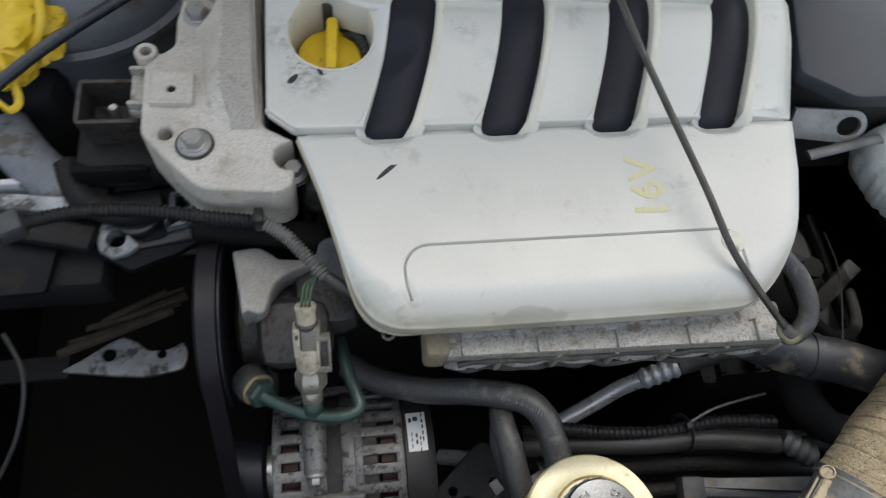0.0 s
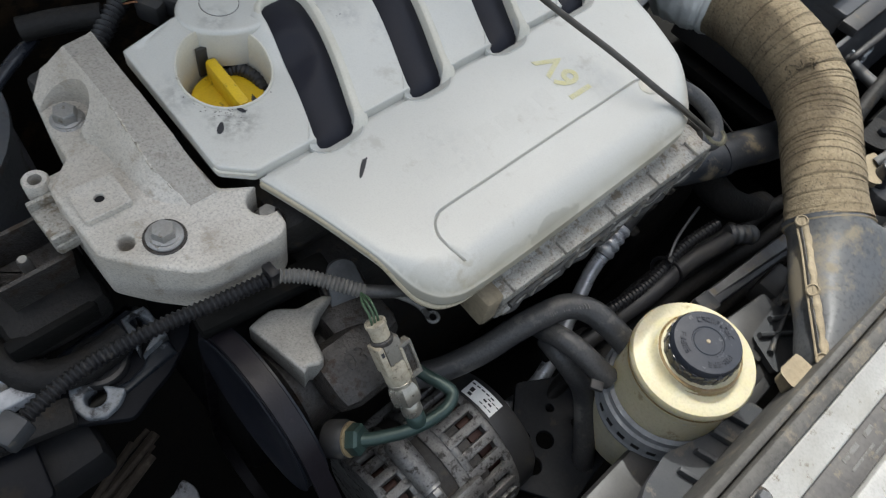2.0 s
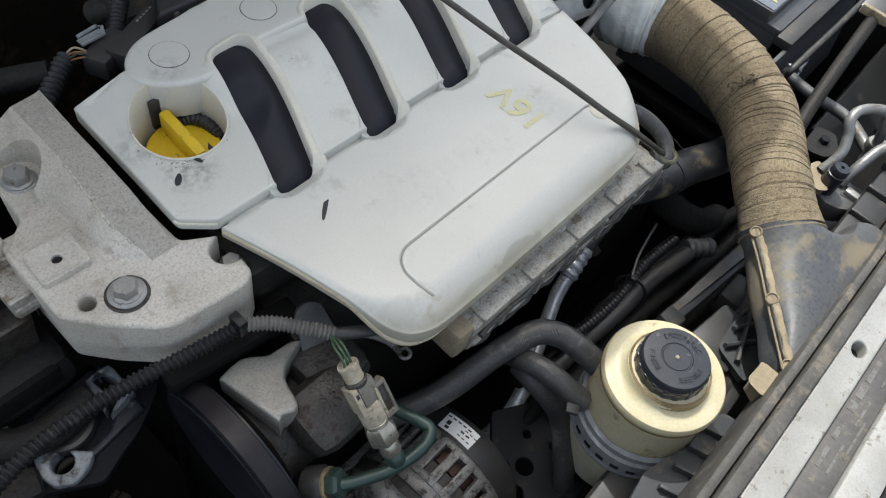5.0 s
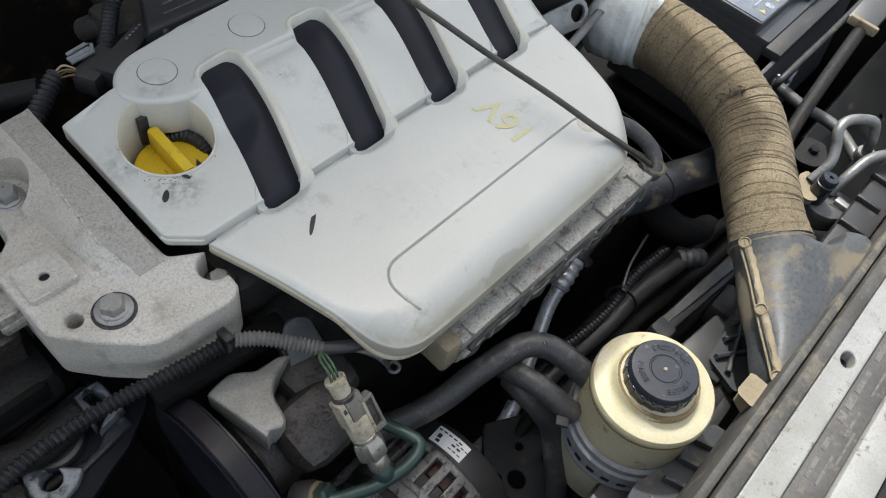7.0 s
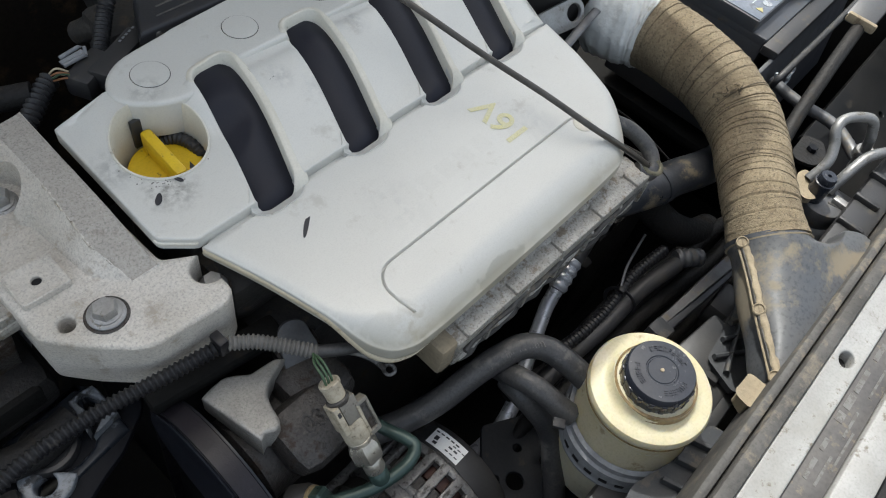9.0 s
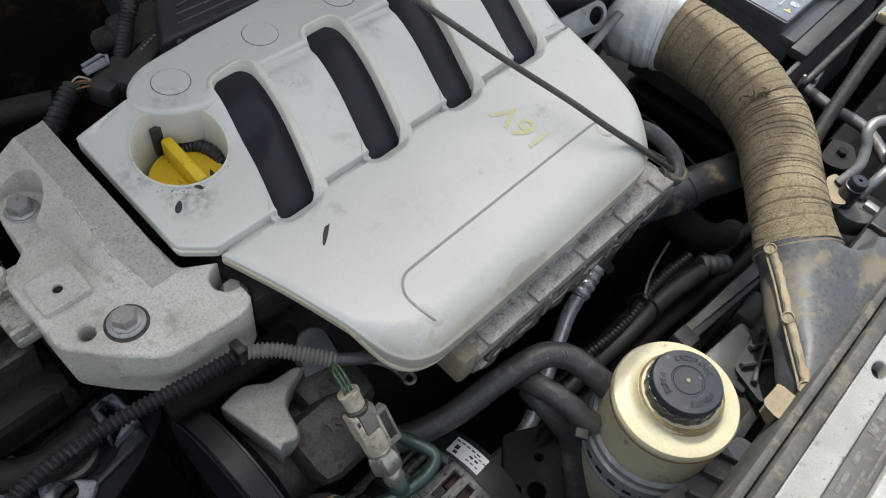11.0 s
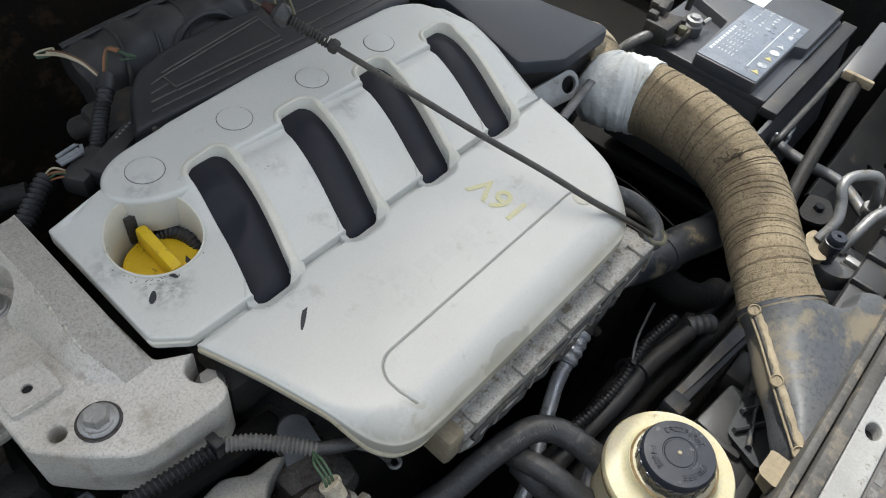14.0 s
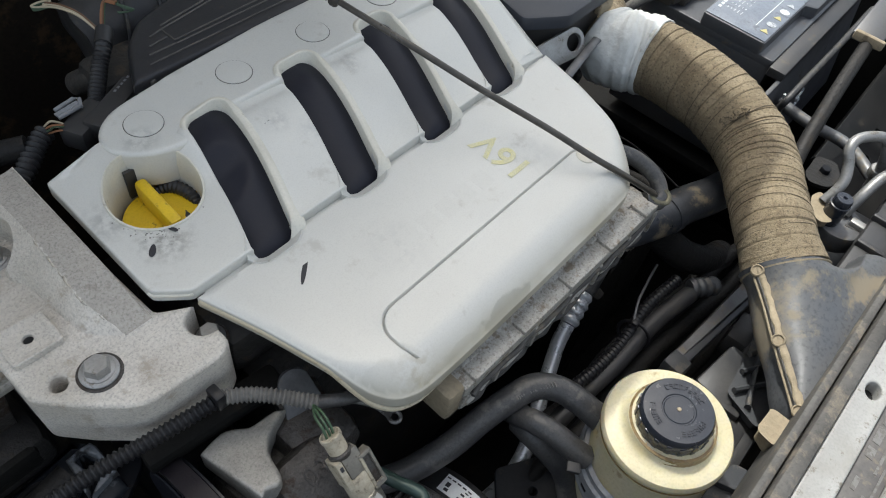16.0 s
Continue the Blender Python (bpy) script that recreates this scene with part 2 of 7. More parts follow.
def curve(points, steps=8, closed=False):
    """A smooth line through the points."""
    p = [Vector(q) for q in points]
    n, out = len(p), []
    for i in range(n if closed else n - 1):
        a, b, c, d = (p[(i - 1) % n], p[i], p[(i + 1) % n], p[(i + 2) % n]) if closed else (p[max(0, i - 1)], p[i], p[i + 1], p[min(n - 1, i + 2)])
        for s in range(steps):
            t = s / steps
            out.append(0.5 * ((2 * b) + (c - a) * t + (2 * a - 5 * b + 4 * c - d) * t * t + (3 * b - a - 3 * c + d) * t ** 3))
    if not closed:
        out.append(p[-1])
    return out


def round_corners(poly, r, steps=4):
    """The outline with its corners cut to arcs of about r."""
    out, n = [], len(poly)
    for i in range(n):
        a, b, c = Vector(poly[i - 1]), Vector(poly[i]), Vector(poly[(i + 1) % n])
        k1, k2 = min(r, (a - b).length * 0.45), min(r, (c - b).length * 0.45)
        p, q = b + (a - b).normalized() * k1, b + (c - b).normalized() * k2
        for s in range(steps + 1):
            t = s / steps
            out.append((1 - t) ** 2 * p + 2 * t * (1 - t) * b + t * t * q)
    return out


def rings(loops, caps=(True, True), bm=None, close=True):
    """A skin over closed loops of points with equal counts."""
    bm = bm or bmesh.new()
    made = [[bm.verts.new(p) for p in loop] for loop in loops]
    for lower, upper in zip(made, made[1:]):
        n = len(lower)
        for i in range(n if close else n - 1):
            bm.faces.new((lower[i], lower[(i + 1) % n], upper[(i + 1) % n], upper[i]))
    if caps[0]:
        bm.faces.new(made[0][::-1])
    if caps[1]:
        bm.faces.new(made[-1])
    return bm


def prism(poly, profile, bm=None):
    """An outline lifted through (inset, height) steps."""
    return rings([[(*p, z) for p in offset(poly, d)] for d, z in profile], bm=bm)


def slab(poly, z0, z1, r=0.002, bm=None):
    return prism(poly, [(0, z0), (0, z1 - r), (r * 0.3, z1 - r * 0.3), (r, z1)], bm)


def box(cx, cy, cz, sx, sy, sz, r=0.0015, turn=None, bm=None):
    """A box with rounded edges; turn: a rotation matrix."""
    own = bmesh.new()
    bmesh.ops.create_cube(own, size=1, matrix=Matrix.Diagonal((sx, sy, sz, 1)))
    if r:
        bmesh.ops.bevel(own, geom=own.edges[:], offset=min(r, 0.45 * min(sx, sy, sz)), segments=2, profile=0.5, affect="EDGES")
    m = Matrix.Translation((cx, cy, cz)) @ (turn.to_4x4() if turn else Matrix.Identity(4))
    bmesh.ops.transform(own, matrix=m, verts=own.verts)
    return merge(bm, own)


def merge(bm, other):
    if bm is None:
        return other
    me = bpy.data.meshes.new("tmp")
    other.to_mesh(me)
    other.free()
    bm.from_mesh(me)
    bpy.data.meshes.remove(me)
    return bm


def tube(points, r, sides=12, steps=8, shape=None, bm=None, smooth=True, flat=1.0):
    """A pipe along a line. shape(u, length): factor on the radius at u from 0 to 1."""
    line = curve(points, steps) if smooth else [Vector(p) for p in points]
    length = sum((b - a).length for a, b in zip(line, line[1:]))
    if shape and length:
        fine, want = [], max(len(line), shape.rings)
        gaps = [0.0]
        for a, b in zip(line, line[1:]):
            gaps.append(gaps[-1] + (b - a).length)
        j = 0
        for i in range(want + 1):
            s = length * i / want
            while j < len(gaps) - 2 and gaps[j + 1] < s:
                j += 1
            k = (s - gaps[j]) / max(1e-9, gaps[j + 1] - gaps[j])
            fine.append(line[j].lerp(line[j + 1], k))
        line = fine
    loops, side = [], None
    for i, p in enumerate(line):
        t = (line[min(i + 1, len(line) - 1)] - line[max(i - 1, 0)]).normalized()
        if side is None:
            side = t.cross(Vector((0, 0, 1)) if abs(t.z) < 0.9 else Vector((1, 0, 0))).normalized()
        side = (side - t * side.dot(t)).normalized()
        up = side.cross(t)
        k = r * (shape(i / (len(line) - 1)) if shape else 1)
        loops.append([p + k * (side * math.cos(a) + up * flat * math.sin(a)) for a in (2 * math.pi * j / sides for j in range(sides))])
    return rings(loops, bm=bm)


class Ripple:
    """A radius that rises and falls along a pipe."""

    def __init__(self, count, amount, per=4):
        self.count, self.amount, self.rings = count, amount, count * per

    def __call__(self, u):
        return 1 - self.amount * (0.5 + 0.5 * math.cos(2 * math.pi * u * self.count))


def lathe(profile, at=(0, 0, 0), axis=(0, 0, 1), sides=32, bm=None, caps=(True, True)):
    """A turned body: (radius, height) along an axis."""
    m = Matrix.Translation(at) @ Vector((0, 0, 1)).rotation_difference(Vector(axis).normalized()).to_matrix().to_4x4()
    loops = [[m @ Vector((r * math.cos(2 * math.pi * j / sides), r * math.sin(2 * math.pi * j / sides), z)) for j in range(sides)] for r, z in profile]
    return rings(loops, caps=caps, bm=bm)


def hexagon(r, h, at, axis=(0, 0, 1), bm=None):
    return lathe([(r, 0), (r, h * 0.8), (r * 0.86, h)], at, axis, 6, bm)


def plate(outer, holes, top, low, lip=0.001, spacing=0.0, lines=(), skirt=()):
    """A shell over an outline less its openings. top: its height at (x, y); low: where the walls end; lip: the round of all its edges;
    skirt: further (outward, height) steps of the walls; lines: folds that the mesh keeps."""
    shapes = [offset(outer, lip)] + [offset(h, -lip) for h in holes]
    pts, faces, edges = [], [], []
    for s in shapes:
        faces.append(list(range(len(pts), len(pts) + len(s))))
        pts += [Vector(p[:2]) for p in s]
    for line in lines:
        first = len(pts)
        pts += [Vector(p[:2]) for p in line]
        edges += [(k, k + 1) for k in range(first, len(pts) - 1)]
    if spacing:
        xs, ys = [p.x for p in shapes[0]], [p.y for p in shapes[0]]
        for a in range(1, int((max(xs) - min(xs)) / spacing) + 1):
            for c in range(1, int((max(ys) - min(ys)) / spacing) + 1):
                pts.append(Vector((min(xs) + spacing * (a + 0.25 * (c % 2)), min(ys) + spacing * c)))
    verts, _, tris, _, _, owners = delaunay_2d_cdt(pts, edges, faces, 0, 1e-6, True)
    bm = bmesh.new()
    made = {}
    for tri, own in zip(tris, owners):
        if 0 in own and not any(k > 0 for k in own):
            for k in tri:
                if k not in made:
                    made[k] = bm.verts.new((*verts[k], top(*verts[k])))
            bm.faces.new([made[k] for k in tri])
    rim = [e for e in bm.edges if len(e.link_faces) == 1]
    out, inside = {}, {}
    for e in rim:
        a, c = e.verts[0].co.xy, e.verts[1].co.xy
        n = Vector((a.y - c.y, c.x - a.x)).normalized()
        if n.dot(e.link_faces[0].calc_center_median().xy - a) > 0:
            n = -n
        for v in e.verts:
            out.setdefault(v, []).append(n)
    for v, ns in out.items():
        m = sum(ns, Vector((0, 0)))
        m = m.normalized() if m.length > 1e-6 else ns[0]
        inside[v] = m / max(0.5, m.dot(ns[0]))
    steps = [(lip * math.sin(a), lip * (1 - math.cos(a)), None) for a in (radians(30), radians(60), radians(90))]
    steps += [(lip + o, 0, z) for o, z in skirt] + [(lip + (skirt[-1][0] if skirt else 0), 0, low)]
    before = {v: v for v in out}
    for o, down, z in steps:
        now = {v: bm.verts.new((*(v.co.xy + inside[v] * o), (v.co.z - down) if z is None else (z(*v.co.xy) if callable(z) else z))) for v in out}
        for e in rim:
            a, c = e.verts
            bm.faces.new((before[a], before[c], now[c], now[a]))
        before = now
    return bm


def lettering(text, size, m, extrude=0.0003, bold=0.0):
    """Raised letters at a pose."""
    data = bpy.data.curves.new("text", "FONT")
    data.body, data.size, data.extrude, data.offset, data.align_x, data.align_y = text, size, extrude, bold, "CENTER", "CENTER"
    ob = new("text", data)
    bpy.context.view_layer.update()
    me = bpy.data.meshes.new_from_object(ob.evaluated_get(bpy.context.evaluated_depsgraph_get()))
    bm = bmesh.new()
    bm.from_mesh(me)
    bpy.data.objects.remove(ob)
    bpy.data.curves.remove(data)
    bpy.data.meshes.remove(me)
    bmesh.ops.transform(bm, matrix=m, verts=bm.verts)
    return bm


def circle(x, y, r, n=24):
    return [Vector((x + r * math.cos(2 * math.pi * i / n), y + r * math.sin(2 * math.pi * i / n))) for i in range(n)]


M_RAIL = material("dark_blue_grey_rail", (0.009, 0.010, 0.013), 0.5, 0.1, (0.015, 0.015, 0.017), 16, 300, 0.4, 0.15, dirt=(0.03, 0.026, 0.022), dirt_share=0.2, dirt_size=30, gloss=0.12)

M_STAIN = material("oil_stain", (0.13, 0.085, 0.035), 0.3, 0.0, (0.24, 0.165, 0.075), 70, 300, 0.5, 0.1)

M_STALK = material("dry_brown_stalk", (0.085, 0.065, 0.047), 0.9, 0.0, (0.04, 0.03, 0.021), 60, 300, 0.5, 0.4, dirt=(0.14, 0.115, 0.085), dirt_share=0.2, dirt_size=40)
M_TIN = material("bare_scratched_paint", (0.42, 0.43, 0.45), 0.4, 0.1, (0.2, 0.2, 0.2), 45, 400, 0.5, 0.2, dirt=(0.05, 0.045, 0.04), dirt_share=0.4, dirt_size=38)


def stain_shade_lip(m, tone, y0, y1):
    """Yellow-brown grime and painted lip shade that thicken, in blotches, towards the rolled front edge."""
    n, link = m.node_tree.nodes, m.node_tree.links.new
    out = n["Principled BSDF"]
    old = out.inputs["Base Color"].links[0].from_socket
    place, split = n.new("ShaderNodeNewGeometry"), n.new("ShaderNodeSeparateXYZ")
    link(place.outputs["Position"], split.inputs[0])
    tex, both, mix = n.new("ShaderNodeTexNoise"), n.new("ShaderNodeMath"), n.new("ShaderNodeMix")
    tex.inputs["Scale"].default_value, tex.inputs["Detail"].default_value = 26, 6
    link(place.outputs["Position"], tex.inputs["Vector"])
    low, level = n.new("ShaderNodeMapRange"), n.new("ShaderNodeMath")
    level.operation = "MULTIPLY_ADD"
    link(split.outputs["Y"], level.inputs[0])
    level.inputs[1].default_value = -0.035
    link(split.outputs["Z"], level.inputs[2])
    for key, v in (("From Min", y0), ("From Max", y1), ("To Min", 0.0), ("To Max", 1.0)):
        low.inputs[key].default_value = v
    link(level.outputs[0], low.inputs["Value"])
    blot = n.new("ShaderNodeMapRange")
    for key, v in (("From Min", 0.3), ("From Max", 0.6), ("To Min", 0.5), ("To Max", 1.0)):
        blot.inputs[key].default_value = v
    link(tex.outputs["Fac"], blot.inputs["Value"])
    both.operation, both.use_clamp = "MULTIPLY", True
    link(low.outputs[0], both.inputs[0])
    link(blot.outputs[0], both.inputs[1])
    mix.data_type = "RGBA"
    link(both.outputs[0], mix.inputs["Factor"])
    link(old, mix.inputs["A"])
    mix.inputs["B"].default_value = (*tone, 1)
    link(mix.outputs["Result"], out.inputs["Base Color"])
    return m


# lip tone holds both the staining and the darker turn of the edge
M_LIP = stain_shade_lip(material("silver_paint_stained_shaded", (0.62, 0.615, 0.575), 0.42, 0.15, (0.56, 0.55, 0.51), 11, 900, 0.2, 0.05, 0.0003, (0.52, 0.505, 0.46), 0.14, 24), (0.40, 0.37, 0.295), 0.8988, 0.8865)

def stain_spot(m, x, y, reach, tone, amount):
    """A blotchy smear round one place of a painted face."""
    n, link = m.node_tree.nodes, m.node_tree.links.new
    out = n["Principled BSDF"]
    old = out.inputs["Base Color"].links[0].from_socket
    place, gap = n.new("ShaderNodeNewGeometry"), n.new("ShaderNodeVectorMath")
    flat = n.new("ShaderNodeVectorMath")
    flat.operation = "MULTIPLY"
    flat.inputs[1].default_value = (1, 1, 0)
    link(place.outputs["Position"], flat.inputs[0])
    gap.operation = "DISTANCE"
    gap.inputs[1].default_value = (x, y, 0)
    link(flat.outputs[0], gap.inputs[0])
    near, tex, blot, both, mix = (n.new("ShaderNode" + k) for k in ("MapRange", "TexNoise", "MapRange", "Math", "Mix"))
    for socket, v in (("From Min", reach), ("From Max", reach * 0.25), ("To Min", 0.0), ("To Max", amount)):
        near.inputs[socket].default_value = v
    link(gap.outputs["Value"], near.inputs["Value"])
    tex.inputs["Scale"].default_value, tex.inputs["Detail"].default_value, tex.inputs["Roughness"].default_value = 140, 6, 0.65
    link(place.outputs["Position"], tex.inputs["Vector"])
    for socket, v in (("From Min", 0.42), ("From Max", 0.62), ("To Min", 0.0), ("To Max", 1.0)):
        blot.inputs[socket].default_value = v
    link(tex.outputs["Fac"], blot.inputs["Value"])
    both.operation, both.use_clamp = "MULTIPLY", True
    link(near.outputs[0], both.inputs[0])
    link(blot.outputs[0], both.inputs[1])
    mix.data_type = "RGBA"
    link(both.outputs[0], mix.inputs["Factor"])
    link(old, mix.inputs["A"])
    mix.inputs["B"].default_value = (*tone, 1)
    link(mix.outputs["Result"], out.inputs["Base Color"])


for x, y, reach, tone, amount in ((-0.200, 0.078, 0.022, (0.26, 0.26, 0.25), 0.55), (-0.184, 0.044, 0.024, (0.20, 0.19, 0.17), 0.75), (-0.150, 0.114, 0.016, (0.22, 0.22, 0.21), 0.5),
                                  (-0.066, 0.072, 0.014, (0.34, 0.34, 0.34), 0.5), (-0.046, 0.050, 0.016, (0.40, 0.40, 0.40), 0.4), (0.022, 0.084, 0.016, (0.33, 0.33, 0.33), 0.5), (-0.120, 0.020, 0.014, (0.34, 0.33, 0.31), 0.5)):
    stain_spot(M_SILVER, x, y, reach, tone, amount)
for x, y, reach, tone, amount in ((-0.128, -0.138, 0.022, (0.36, 0.31, 0.22), 0.5), (0.090, -0.146, 0.022, (0.34, 0.31, 0.26), 0.35), (-0.070, -0.060, 0.03, (0.46, 0.46, 0.44), 0.4), (0.080, -0.070, 0.03, (0.49, 0.49, 0.47), 0.4)):
    stain_spot(M_LIP, x, y, reach, tone, amount)


def oil_patch(m, x, y, wide, deep, tone, amount):
    """A dried film of oil with a ragged but sharp edge."""
    n, link = m.node_tree.nodes, m.node_tree.links.new
    out = n["Principled BSDF"]
    old = out.inputs["Base Color"].links[0].from_socket
    place, shift, squash, span, tex, warp, edge, mix = (n.new("ShaderNode" + k) for k in ("NewGeometry", "VectorMath", "VectorMath", "VectorMath", "TexNoise", "Math", "MapRange", "Mix"))
    shift.operation, squash.operation, span.operation, warp.operation = "SUBTRACT", "MULTIPLY", "LENGTH", "MULTIPLY_ADD"
    shift.inputs[1].default_value, squash.inputs[1].default_value = (x, y, 0), (1 / wide, 1 / deep, 0)
    link(place.outputs["Position"], shift.inputs[0])
    link(shift.outputs[0], squash.inputs[0])
    link(squash.outputs[0], span.inputs[0])
    tex.inputs["Scale"].default_value, tex.inputs["Detail"].default_value = 70, 5
    link(place.outputs["Position"], tex.inputs["Vector"])
    link(tex.outputs["Fac"], warp.inputs[0])
    warp.inputs[1].default_value = 1.6
    link(span.outputs["Value"], warp.inputs[2])
    for socket, v in (("From Min", 1.80), ("From Max", 1.62), ("To Min", 0.0), ("To Max", amount)):
        edge.inputs[socket].default_value = v
    link(warp.outputs[0], edge.inputs["Value"])
    mix.data_type = "RGBA"
    link(edge.outputs[0], mix.inputs["Factor"])
    link(old, mix.inputs["A"])
    mix.inputs["B"].default_value = (*tone, 1)
    link(mix.outputs["Result"], out.inputs["Base Color"])


oil_patch(M_LIP, -0.043, -0.1440, 0.026, 0.0060, (0.25, 0.235, 0.19), 0.42)
oil_patch(M_LIP, -0.152, -0.1220, 0.016, 0.0090, (0.40, 0.38, 0.32), 0.18)
oil_patch(M_LIP, -0.090, -0.1430, 0.020, 0.0050, (0.34, 0.32, 0.26), 0.3)

M_RIB = material("dust_worn_rib", (0.11, 0.10, 0.088), 0.6, 0.0, (0.05, 0.048, 0.046), 60, 400, 0.5, 0.2)

M_WORN = material("worn_pale_print", (0.44, 0.46, 0.48), 0.5, 0.0, (0.16, 0.18, 0.2), 160, 600, 0.5, 0.05, dirt=(0.14, 0.15, 0.17), dirt_share=0.3, dirt_size=150)

M_FIREWALL = material("dirty_firewall", (0.012, 0.010, 0.008), 0.8, 0.0, (0.022, 0.016, 0.011), 9, 160, 0.5, 0.5, 0.003, (0.045, 0.030, 0.017), 0.3, 16, gloss=0.1)

M_ALU = material("dull_aluminium", (0.72, 0.73, 0.75), 0.3, 0.4, (0.56, 0.56, 0.57), 60, 500, 0.35, 0.1, dirt=(0.3, 0.28, 0.25), dirt_share=0.15, dirt_size=90)

M_TAN = material("tan_crimped_metal", (0.36, 0.28, 0.16), 0.4, 0.3, (0.25, 0.19, 0.11), 90, 600, 0.4, 0.1, dirt=(0.08, 0.06, 0.04), dirt_share=0.2, dirt_size=120)

M_TUBE = material("weathered_grey_steel", (0.14, 0.142, 0.148), 0.5, 0.4, (0.08, 0.08, 0.082), 50, 500, 0.5, 0.2, dirt=(0.17, 0.145, 0.11), dirt_share=0.25, dirt_size=70)

M_GREYP = material("dusty_grey_plastic", (0.040, 0.043, 0.048), 0.5, 0.0, (0.075, 0.075, 0.077), 20, 500, 0.35, 0.15, dirt=(0.12, 0.108, 0.09), dirt_share=0.26, dirt_size=45, gloss=0.4)

M_NICKEL = material("dirty_nickel", (0.50, 0.465, 0.40), 0.3, 0.75, (0.36, 0.33, 0.28), 70, 600, 0.4, 0.1, dirt=(0.12, 0.10, 0.075), dirt_share=0.2, dirt_size=160)
M_CLIP = material("grey_clip_plastic", (0.26, 0.27, 0.28), 0.5, 0.0, (0.16, 0.16, 0.165), 120, 500, 0.4, 0.1)

M_SIGN = material("faded_yellow_print", (0.42, 0.36, 0.13), 0.5, 0.0, (0.3, 0.28, 0.16), 200, 600, 0.5, 0.05)

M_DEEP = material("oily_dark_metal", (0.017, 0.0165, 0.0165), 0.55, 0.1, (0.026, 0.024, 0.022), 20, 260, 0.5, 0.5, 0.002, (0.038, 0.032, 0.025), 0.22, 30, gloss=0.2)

M_HUB = material("grimy_flat_steel", (0.038, 0.037, 0.038), 0.4, 0.3, (0.025, 0.024, 0.024), 40, 300, 0.5, 0.2, dirt=(0.075, 0.066, 0.055), dirt_share=0.2, dirt_size=60)
M_MUDHOSE = material("mud_stained_rubber", (0.024, 0.027, 0.033), 0.34, 0.0, (0.06, 0.062, 0.066), 30, 400, 0.5, 0.2, dirt=(0.19, 0.155, 0.105), dirt_share=0.24, dirt_size=26)
# darkest tone, stands in for shade cast by parts left out
M_TRAY = material("shade_black_tray", (0.008, 0.008, 0.008), 0.7, 0.0, (0.013, 0.012, 0.010), 14, 200, 0.5, 0.3, 0.002, (0.022, 0.018, 0.014), 0.2, 20, gloss=0.1)
M_WINGDARK = material("dark_wing_paint", (0.008, 0.0085, 0.009), 0.55, 0.0, (0.014, 0.013, 0.012), 16, 300, 0.5, 0.2, dirt=(0.03, 0.026, 0.021), dirt_share=0.16, dirt_size=40, gloss=0.3)
M_INTAKE = material("blue_black_plastic", (0.017, 0.018, 0.022), 0.42, 0.0, (0.028, 0.028, 0.030), 16, 400, 0.4, 0.2, dirt=(0.06, 0.054, 0.046), dirt_share=0.14, dirt_size=60)
M_SHEET = material("scratched_pale_blue_paint", (0.25, 0.27, 0.295), 0.35, 0.1, (0.17, 0.18, 0.19), 45, 400, 0.5, 0.2, dirt=(0.035, 0.032, 0.03), dirt_share=0.36, dirt_size=70, speck=0.3, speck_size=420)
M_NAVY = material("oily_navy_paint", (0.017, 0.021, 0.028), 0.28, 0.1, (0.03, 0.034, 0.041), 30, 400, 0.5, 0.2, dirt=(0.13, 0.14, 0.15), dirt_share=0.16, dirt_size=45, gloss=0.3)
M_BELT = material("worn_belt_back", (0.015, 0.0125, 0.016), 0.45, 0.0, (0.010, 0.008, 0.010), 60, 500, 0.6, 0.2, dirt=(0.032, 0.026, 0.030), dirt_share=0.16, dirt_size=120, gloss=0.35)
M_PIERCED = material("dusty_navy_panel", (0.015, 0.017, 0.021), 0.5, 0.1, (0.024, 0.026, 0.03), 26, 300, 0.5, 0.2, dirt=(0.05, 0.046, 0.04), dirt_share=0.2, dirt_size=50, gloss=0.25)
M_PLATE = material("weathered_grey_casting", (0.37, 0.355, 0.325), 0.5, 0.3, (0.27, 0.255, 0.23), 40, 500, 0.5, 0.6, 0.0007, (0.20, 0.18, 0.15), 0.16, 55, speck=0.3, speck_size=700)
M_PIPE = material("weathered_pipe_alloy", (0.25, 0.25, 0.25), 0.42, 0.5, (0.17, 0.168, 0.16), 70, 600, 0.5, 0.2, dirt=(0.11, 0.095, 0.075), dirt_share=0.25, dirt_size=90)
M_LATCH = material("dirty_grey_plug_plastic", (0.20, 0.187, 0.16), 0.5, 0.0, (0.13, 0.118, 0.098), 110, 600, 0.5, 0.2, dirt=(0.07, 0.06, 0.048), dirt_share=0.24, dirt_size=140)
M_LINK = material("dusty_conduit", (0.175, 0.168, 0.157), 0.6, 0.0, (0.11, 0.105, 0.096), 50, 400, 0.5, 0.3, dirt=(0.23, 0.215, 0.19), dirt_share=0.24, dirt_size=70)
M_WING = material("dusty_blue_grey_paint", (0.20, 0.22, 0.25), 0.5, 0.1, (0.13, 0.135, 0.14), 30, 300, 0.5, 0.2, dirt=(0.10, 0.085, 0.065), dirt_share=0.3, dirt_size=40)

M_BEAD = material("yellowed_edge", (0.54, 0.48, 0.355), 0.45, 0.05, (0.42, 0.36, 0.25), 40, 600, 0.4, 0.08, dirt=(0.24, 0.19, 0.12), dirt_share=0.2, dirt_size=70)


# ---- structure: the ground and the closed bay ----
bm = bmesh.new()
bmesh.ops.create_grid(bm, x_segments=2, y_segments=2, size=400)
tagged(new("ground", finish(bm, "ground", M_GROUND)), "dry tan soil ground under the car", "ground", kind="structure")


def bay_wall(name, cx, cy, cz, sx, sy, sz, label, mat=M_DARK):
    return solo(name, box(cx, cy, cz, sx, sy, sz, 0.01), mat, label, "body panel", kind="structure")


